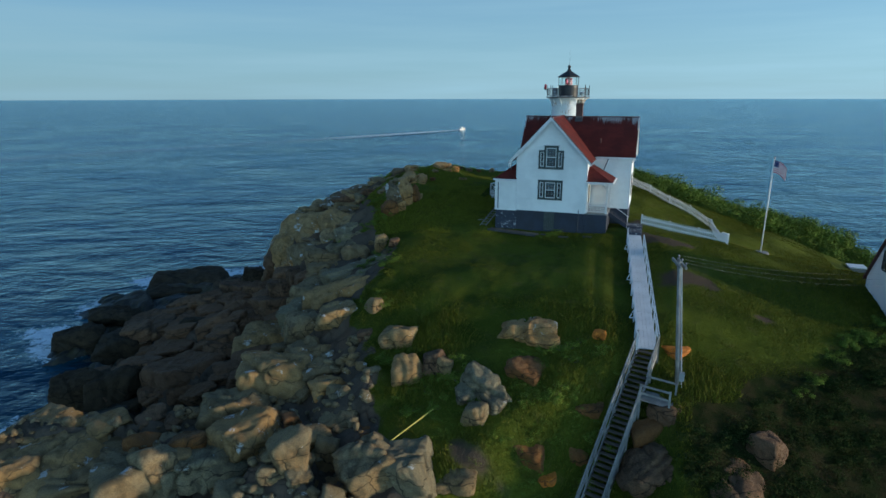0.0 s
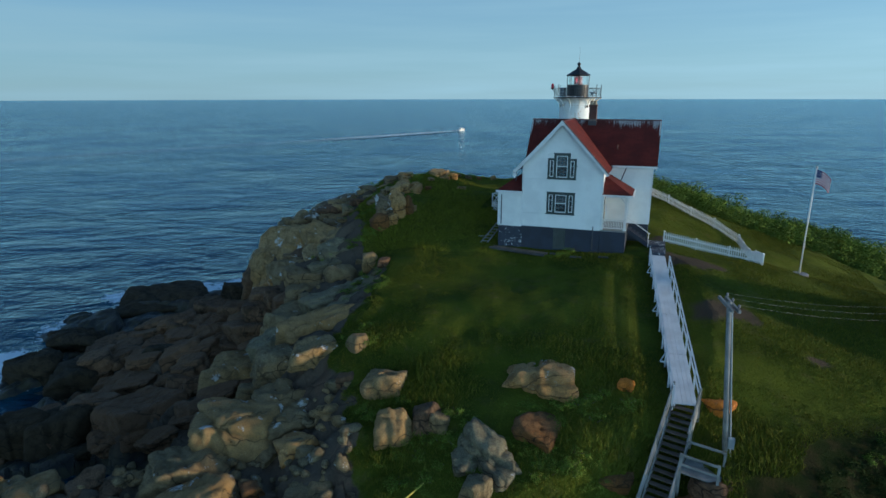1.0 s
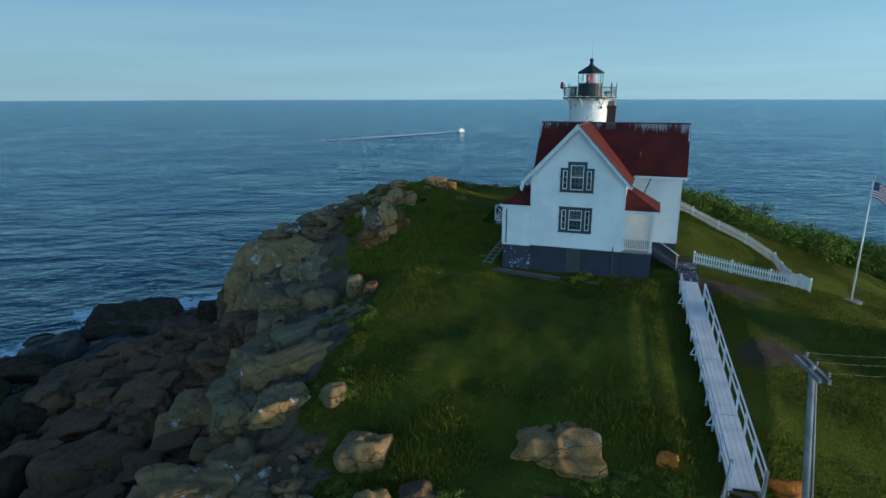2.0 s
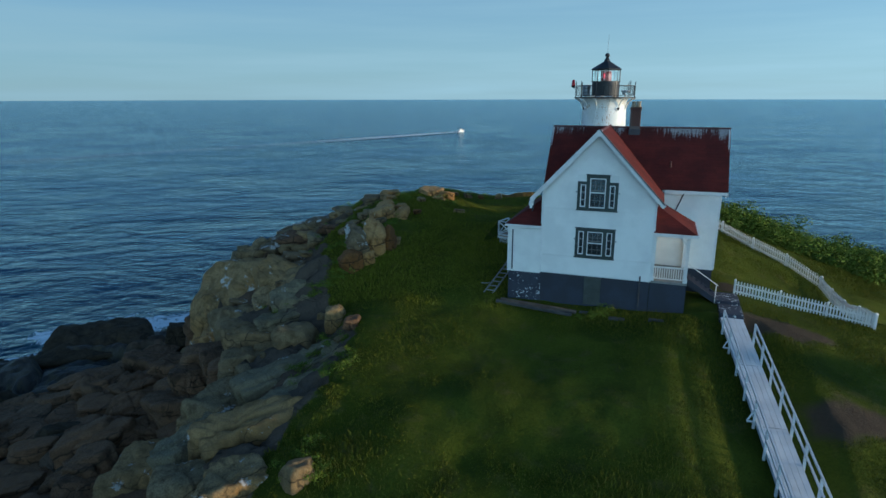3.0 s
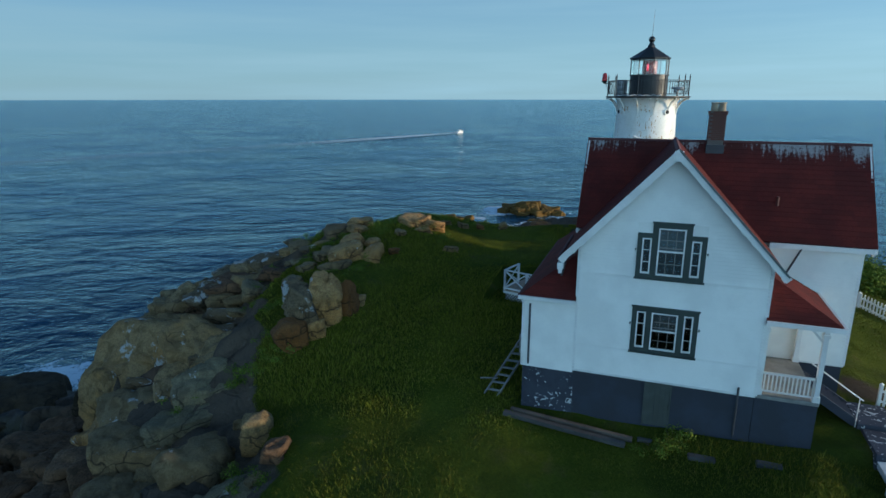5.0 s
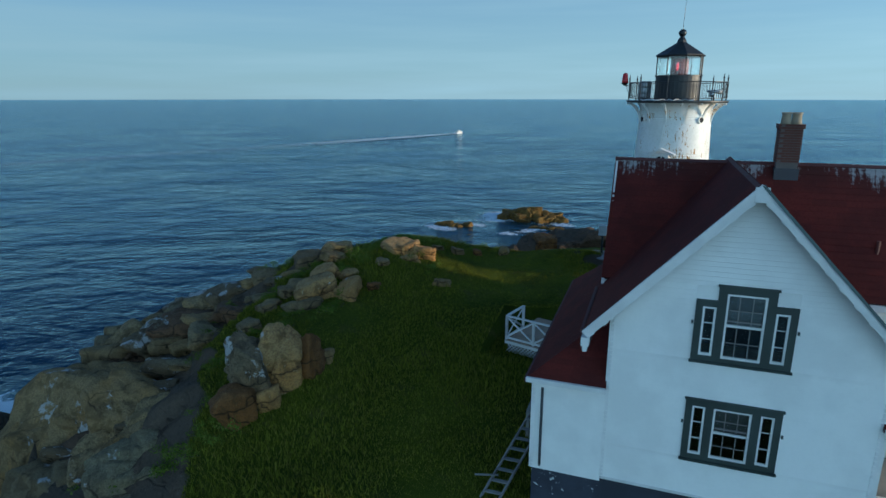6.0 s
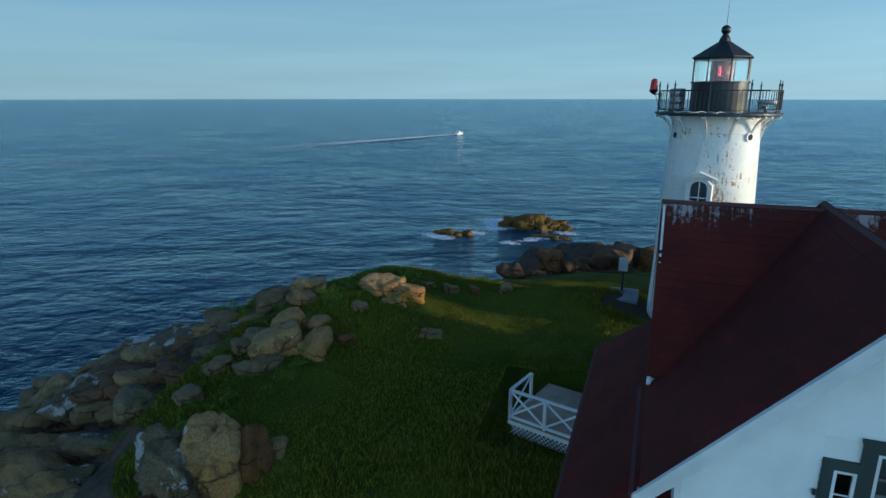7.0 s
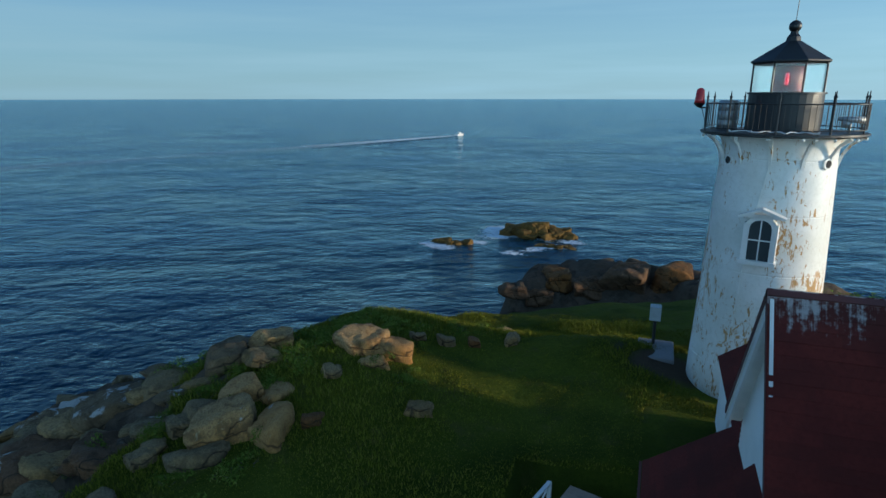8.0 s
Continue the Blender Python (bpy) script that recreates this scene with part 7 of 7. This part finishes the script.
# loose rocks along the whole rocky margin
VARIANTS = [(m, [rock_mesh(700 + 10 * k + j, 1.0, 0.75, 0.7, m) for j in range(6)]) for k, m in enumerate((GREY, TAN, DARK, RUST, LIMED))]
rnd = np.random.RandomState(21)
cand = np.stack((rnd.uniform(-46, -10, 5200), rnd.uniform(16, 70, 5200)), 1)
hz, tf, wt, _, _ = land(cand[:, 0], cand[:, 1])
keep = (tf < 0.35) & (hz > 0.1)
made = 0
for (x, y), z, w in zip(cand[keep], hz[keep], wt[keep]):
    if made >= 120:
        break
    k = 2 if w > 0.35 or x < -30 and y < 50 else int(rnd.choice((0, 0, 1, 0)))
    mat, forms = VARIANTS[k]
    s = 0.30 + 0.95 * rnd.rand() ** 1.8
    ob = new("boulder", forms[int(rnd.randint(6))])
    ob.matrix_basis = pose(x, y, z + 0.05 * s, rnd.uniform(-20, 20), rnd.uniform(-20, 20), rnd.uniform(0, 360)) @ Matrix.Diagonal((s, s * rnd.uniform(0.8, 1.2), s * rnd.uniform(0.7, 1.2), 1))
    tagged(ob, "loose " + KIND[mat] + " rock lying on the ledges", "rock", "loose shore rocks")
    made += 1

# broken rocks along the cliff top
for i in range(90):
    y = rnd.uniform(48.5, 67)
    x = rnd.uniform(-38.5, -27.5)
    z, tf, wt, _, _ = (float(v[0]) for v in land(np.array([x]), np.array([y])))
    if z < 8.5 or tf > 0.4:
        continue
    mat, forms = VARIANTS[int(rnd.choice((0, 0, 1, 4, 4)))]
    s = 0.30 + 0.60 * rnd.rand() ** 1.5
    ob = new("boulder", forms[int(rnd.randint(6))])
    ob.matrix_basis = pose(x, y, z - 0.02 * s, rnd.uniform(-12, 12), rnd.uniform(-12, 12), 32 + rnd.uniform(-25, 25)) @ Matrix.Diagonal((s * 1.5, s, s * rnd.uniform(0.5, 0.9), 1))
    tagged(ob, "broken " + KIND[mat] + " rock on the cliff top", "rock", "cliff-top rocks")

# jointed blocks of the low shelf, lying along one set of joints
for i in range(150):
    x, y = rnd.uniform(-47, -28), rnd.uniform(30, 53)
    z, tf, wt, _, _ = (float(v[0]) for v in land(np.array([x]), np.array([y])))
    if z < 0.5 or z > 7.5 or tf > 0.3:
        continue
    s = rnd.uniform(0.7, 1.5)
    ob = new("ledge_block", VARIANTS[2][1][int(rnd.randint(6))])
    ob.matrix_basis = pose(x, y, z + 0.35 * s, rnd.uniform(-8, 8), -12 + rnd.uniform(-8, 8), 32 + rnd.uniform(-12, 12)) @ Matrix.Diagonal((s * 1.35, s, s * rnd.uniform(0.6, 1.1), 1))
    tagged(ob, "dark brown jointed rock block of the shore shelf", "rock", "jointed shelf blocks")

# rubble in the clefts
small = BM()
bmesh.ops.create_icosphere(small, subdivisions=2, radius=1.0)
SD = np.array([v.co[:] for v in small.verts])
SF = np.array([[v.index for v in f.verts] for f in small.faces])
small.free()
cand = np.stack((rnd.uniform(-34, -12, 9000), rnd.uniform(17, 31, 9000)), 1)
hz, tf, wt, _, _ = land(cand[:, 0], cand[:, 1])
cand, hz = cand[(tf < 0.4) & (hz > 0.2)][:900], hz[(tf < 0.4) & (hz > 0.2)][:900]
vs, fs = [], []
for i, ((x, y), z) in enumerate(zip(cand, hz)):
    s = 0.12 + 0.25 * rnd.rand() ** 1.5
    cut = rnd.normal(0, 1, (8, 3))
    cut /= np.linalg.norm(cut, axis=1)[:, None]
    r = (np.maximum(SD @ cut.T / rnd.uniform(0.7, 1.0, 8), 0.05) ** 8).sum(1) ** (-1 / 8)
    vs.append(SD * np.minimum(r, 1.5)[:, None] * (s, s * rnd.uniform(0.6, 1.2), s * rnd.uniform(0.5, 0.9)) + (x, y, z + 0.3 * s))
    fs.append(SF + i * len(SD))
me = tri_mesh("rubble", np.concatenate(vs), np.concatenate(fs), GREY, False)
tagged(new("rubble", me), "broken grey rubble lying in clefts of the shore", "rubble", kind="stuff")


# ---- shrubs ----
def leaf_material(name, a, b, c):
    n = Nodes(name)
    r = n.island()
    col = n.mix(n.span(r, 0.0, 0.7), a, b)
    col = n.mix(n.span(r, 0.75, 1.0), col, c)
    col = n.mix(n.span(n.rand(), 0, 1, 0, 0.35), col, tuple(v * 0.6 for v in a))
    return n.done(col, 0.75, Specular_IOR_Level=0.03)


M_LEAF = leaf_material("shrub_leaves", (0.080, 0.125, 0.018), (0.140, 0.200, 0.030), (0.19, 0.22, 0.05))
# dark green scrub, with shade on the bank mixed into the leaf colour
M_LEAF3 = leaf_material("dark_heath_leaves", (0.020, 0.034, 0.008), (0.038, 0.054, 0.014), (0.060, 0.058, 0.022))
M_LEAF2 = leaf_material("bright_herb_leaves", (0.080, 0.130, 0.018), (0.155, 0.205, 0.030), (0.23, 0.23, 0.055))
M_STEM = plain("shrub_stems", (0.10, 0.075, 0.05), 0.85)


def leaf_mass(seed, n, size, flat):
    """Leaves in clumps over an uneven dome."""
    r = np.random.RandomState(seed)
    lobes = r.normal(0, 1, (9, 3)) * (0.55, 0.55, 0.2) + (0, 0, 0.35)
    c = lobes[r.randint(0, 9, n)]
    d = r.normal(0, 1, (n, 3))
    d /= np.linalg.norm(d, axis=1)[:, None]
    p = c + d * (0.42 * r.rand(n, 1) ** 0.35)
    p[:, 2] = np.abs(p[:, 2]) * flat
    nrm = d + r.normal(0, 0.5, (n, 3)) + (0, 0, 0.5)
    nrm /= np.linalg.norm(nrm, axis=1)[:, None]
    a = np.cross(nrm, r.normal(0, 1, (n, 3)))
    a /= np.linalg.norm(a, axis=1)[:, None]
    b = np.cross(nrm, a)
    s = size * r.uniform(0.6, 1.3, (n, 1))
    v = np.stack((p - a * s, p + b * s * 0.5 + nrm * s * 0.1, p + a * s, p - b * s * 0.5 + nrm * s * 0.1), 1).reshape(-1, 3)
    f = np.arange(4 * n).reshape(-1, 4)
    me = bpy.data.meshes.new("foliage")
    me.from_pydata(v.tolist(), [], f.tolist())
    return me


def shrub_kind(seed, mat, n, size, flat, label, category):
    t = thing("shrub", (0, 0, -50), label, category, "shrubs of the island")
    b = BM()
    r = random.Random(seed)
    for i in range(7):
        a = r.uniform(0, 6.28)
        tube(b, (0, 0, -50.1), (0.6 * math.cos(a), 0.6 * math.sin(a), -50 + r.uniform(0.3, 0.7) * flat), 0.03, 0.01, 5)
    part("stems", b, M_STEM, t)
    me = leaf_mass(seed, n, size, flat)
    me.materials.append(mat)
    o = new("foliage", me)
    o.location = (0, 0, -50)
    adopt(o, t)
    return t


BUSHES = [shrub_kind(50 + i, M_LEAF, 2400, 0.060, 1.0, "dense dark green shrub on the seaward slope", "shrub") for i in range(4)]
HEATH = [shrub_kind(90 + i, M_LEAF3, 1300, 0.075, 0.8, "dark scrubby heath shrub on the steep slope", "shrub") for i in range(3)]
HERBS = [shrub_kind(70 + i, M_LEAF2, 500, 0.075, 0.75, "low bright green weeds growing between rocks", "plant") for i in range(3)]
rnd = np.random.RandomState(5)


def plant(kinds, x, y, s):
    t = copy_thing(kinds[int(rnd.randint(len(kinds)))], pose(x, y, ground_z(x, y) - 0.08, 0, 0, rnd.uniform(0, 360)))
    t.scale = (s, s, s * rnd.uniform(0.8, 1.15))


def leaf_cover(name, kinds, spots, share, mat, label):
    """Growth too dense to count: the leaf clumps of kinds at spots of (x, y, size, height), joined."""
    vs = []
    for i, (x, y, k, h) in enumerate(spots):
        me = [o for o in kinds[i % len(kinds)].children if o.name.startswith("foliage")][0].data
        co = np.empty(3 * len(me.vertices))
        me.vertices.foreach_get("co", co)
        a = rnd.uniform(0, 6.28)
        co = co.reshape(-1, 4, 3)[rnd.permutation(len(me.vertices) // 4)[:share]].reshape(-1, 3)
        co[:, 2] += 50 if co[:, 2].mean() < -10 else 0
        c, q = math.cos(a), math.sin(a)
        vs.append(np.stack((co[:, 0] * c - co[:, 1] * q, co[:, 0] * q + co[:, 1] * c, co[:, 2] * h), 1) * k + (x, y, ground_z(x, y) - 0.1))
    vs = np.concatenate(vs)
    me = bpy.data.meshes.new(name)
    me.from_pydata(vs.tolist(), [], np.arange(len(vs)).reshape(-1, 4).tolist())
    me.materials.append(mat)
    tagged(new(name, me), label, name, kind="stuff")


# the thicket along the seaward slope
spots = []
for i in range(300):
    x = rnd.uniform(-4, 22)
    spots.append((x, rnd.uniform(70.5 - 0.12 * (x + 2), 87 - 0.15 * abs(x - 10)), rnd.uniform(1.1, 2.6), rnd.uniform(0.5, 0.85)))
leaf_cover("shrubbery", BUSHES, spots, 1150, M_LEAF, "dense green coastal thicket along the seaward slope")
# scrub on the steep bank by the stairs, and rough growth among the lower boulders
spots = []
while len(spots) < 430:
    x, y = rnd.uniform(2.2, 19), rnd.uniform(23.5, 45)
    if y < 24.6 + 1.33 * x + rnd.normal(0, 0.5):
        spots.append((x, y, rnd.uniform(0.4, 1.0), rnd.uniform(0.5, 0.9)))
leaf_cover("scrub", HEATH, spots, 420, M_LEAF3, "dark tangled scrub on the steep bank")
spots = []
while len(spots) < 200:
    x, y = rnd.uniform(-14, -1.5), rnd.uniform(23, 32)
    if y > 22.4 - 0.3 * x and value_noise(np.array([x * 0.5]), np.array([y * 0.5]), 2)[0] > -0.12:
        spots.append((x, y, rnd.uniform(0.25, 0.55), rnd.uniform(0.5, 0.9)))
leaf_cover("undergrowth", HERBS, spots, 260, M_LEAF2, "low leafy growth among the lower boulders")
for x, y, s in ((19.0, 79.5, 2.3), (18.2, 80.6, 2.0), (20.0, 80.5, 1.9)):
    plant(BUSHES, x, y, s)
for i in range(14):
    x = rnd.uniform(8, 15)
    plant(BUSHES, x, 24.6 + 1.33 * x + rnd.uniform(-1.8, 0.3), rnd.uniform(0.35, 0.65))
for x, y, r, n in ((-11.2, 27.6, 1.5, 14), (-9.6, 29.6, 1.0, 7), (-20.2, 40.5, 1.6, 16), (-21.3, 43.2, 1.2, 9), (-5.2, 29.0, 1.6, 12), (-3.4, 31.6, 1.4, 9), (-17.2, 34.5, 1.3, 8), (-24.6, 49.2, 1.3, 12), (-25.5, 52.0, 1.2, 9), (-26.5, 60.5, 2.4, 16), (-24.8, 53.6, 1.1, 10), (-23.2, 63.8, 2.0, 26), (-25.6, 60.4, 1.2, 10), (-24.6, 57.0, 1.6, 9), (-21.3, 62.0, 0.9, 6), (-20.0, 66.8, 1.6, 8), (-27.2, 58.6, 1.2, 8), (-28.6, 53.5, 1.2, 6), (-23.8, 65.0, 2.0, 26), (-24.6, 63.2, 1.2, 10), (-28.5, 57.2, 1.4, 9), (-30.0, 60.8, 1.6, 9), (-7.9, 47.9, 0.5, 5), (-13.6, 29.6, 1.2, 7), (-1.8, 28.8, 0.9, 6), (-27.5, 47.0, 1.2, 6)):
    for i in range(n):
        a, f = rnd.uniform(0, 6.28), math.sqrt(rnd.rand())
        plant(HERBS, x + r * f * math.cos(a), y + r * f * math.sin(a), rnd.uniform(0.28, 0.62))
for t in BUSHES + HERBS + HEATH:
    for o in (*t.children, t):
        bpy.data.objects.remove(o)

# ---- grass ----
def grass_blades(seed, n, x0, x1, y0, y1, h0, h1, width, mat=None):
    r = np.random.RandomState(seed)
    x, y = r.uniform(x0, x1, n), r.uniform(y0, y1, n)
    z, turf, _, dirt, heath = land(x, y)
    ok = (turf > 0.45) & (heath < 0.9) & (dirt < 0.45) & ~((x > -13.1) & (x < -2.1) & (y > 48.5) & (y < 63)) & (np.hypot(x - TX, y - TY) > 2.6) & ~((x > -3.9) & (x < -0.8) & (y > 48.5) & (y < 52))
    x, y, z = x[ok], y[ok], z[ok]
    m = len(x)
    tall = np.clip(0.55 + 1.3 * fbm(x * 0.25, y * 0.25, 3, 3), 0.15, 1.3)
    h = 0.7 * r.uniform(h0, h1, m) * tall
    a = r.uniform(0, 2 * np.pi, m)
    w = width * r.uniform(0.6, 1.4, m)
    lean = h * r.uniform(0.2, 0.9, m)
    b = a + r.normal(1.57, 0.5, m)
    v = np.empty((m, 3, 3))
    v[:, 0] = np.stack((x - w * np.cos(a), y - w * np.sin(a), z - 0.03), 1)
    v[:, 1] = np.stack((x + w * np.cos(a), y + w * np.sin(a), z - 0.03), 1)
    v[:, 2] = np.stack((x + lean * np.cos(b), y + lean * np.sin(b), z + h), 1)
    me = bpy.data.meshes.new("grass")
    me.vertices.add(3 * m)
    me.vertices.foreach_set("co", v.astype(np.float32).ravel())
    me.loops.add(3 * m)
    me.loops.foreach_set("vertex_index", np.arange(3 * m, dtype=np.int32))
    me.polygons.add(m)
    me.polygons.foreach_set("loop_start", np.arange(0, 3 * m, 3, dtype=np.int32))
    me.update(calc_edges=True)
    me.materials.append(mat or M_GRASS)
    return me


# yellower ridge grass, its colour also lightened in place of sun on the knoll
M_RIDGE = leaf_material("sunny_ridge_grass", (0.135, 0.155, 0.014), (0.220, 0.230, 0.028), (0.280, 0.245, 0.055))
M_GRASS = leaf_material("grass_blades", (0.078, 0.092, 0.010), (0.130, 0.142, 0.018), (0.172, 0.150, 0.034))
tagged(new("grass", grass_blades(1, 700000, -30, 16, 22, 74, 0.08, 0.30, 0.016)), "uneven dark green island turf", "grass", kind="stuff")
tagged(new("tall_grass", grass_blades(2, 60000, -20, 12, 19, 36, 0.25, 0.6, 0.025)), "taller rough grass between the lower boulders", "grass", kind="stuff")
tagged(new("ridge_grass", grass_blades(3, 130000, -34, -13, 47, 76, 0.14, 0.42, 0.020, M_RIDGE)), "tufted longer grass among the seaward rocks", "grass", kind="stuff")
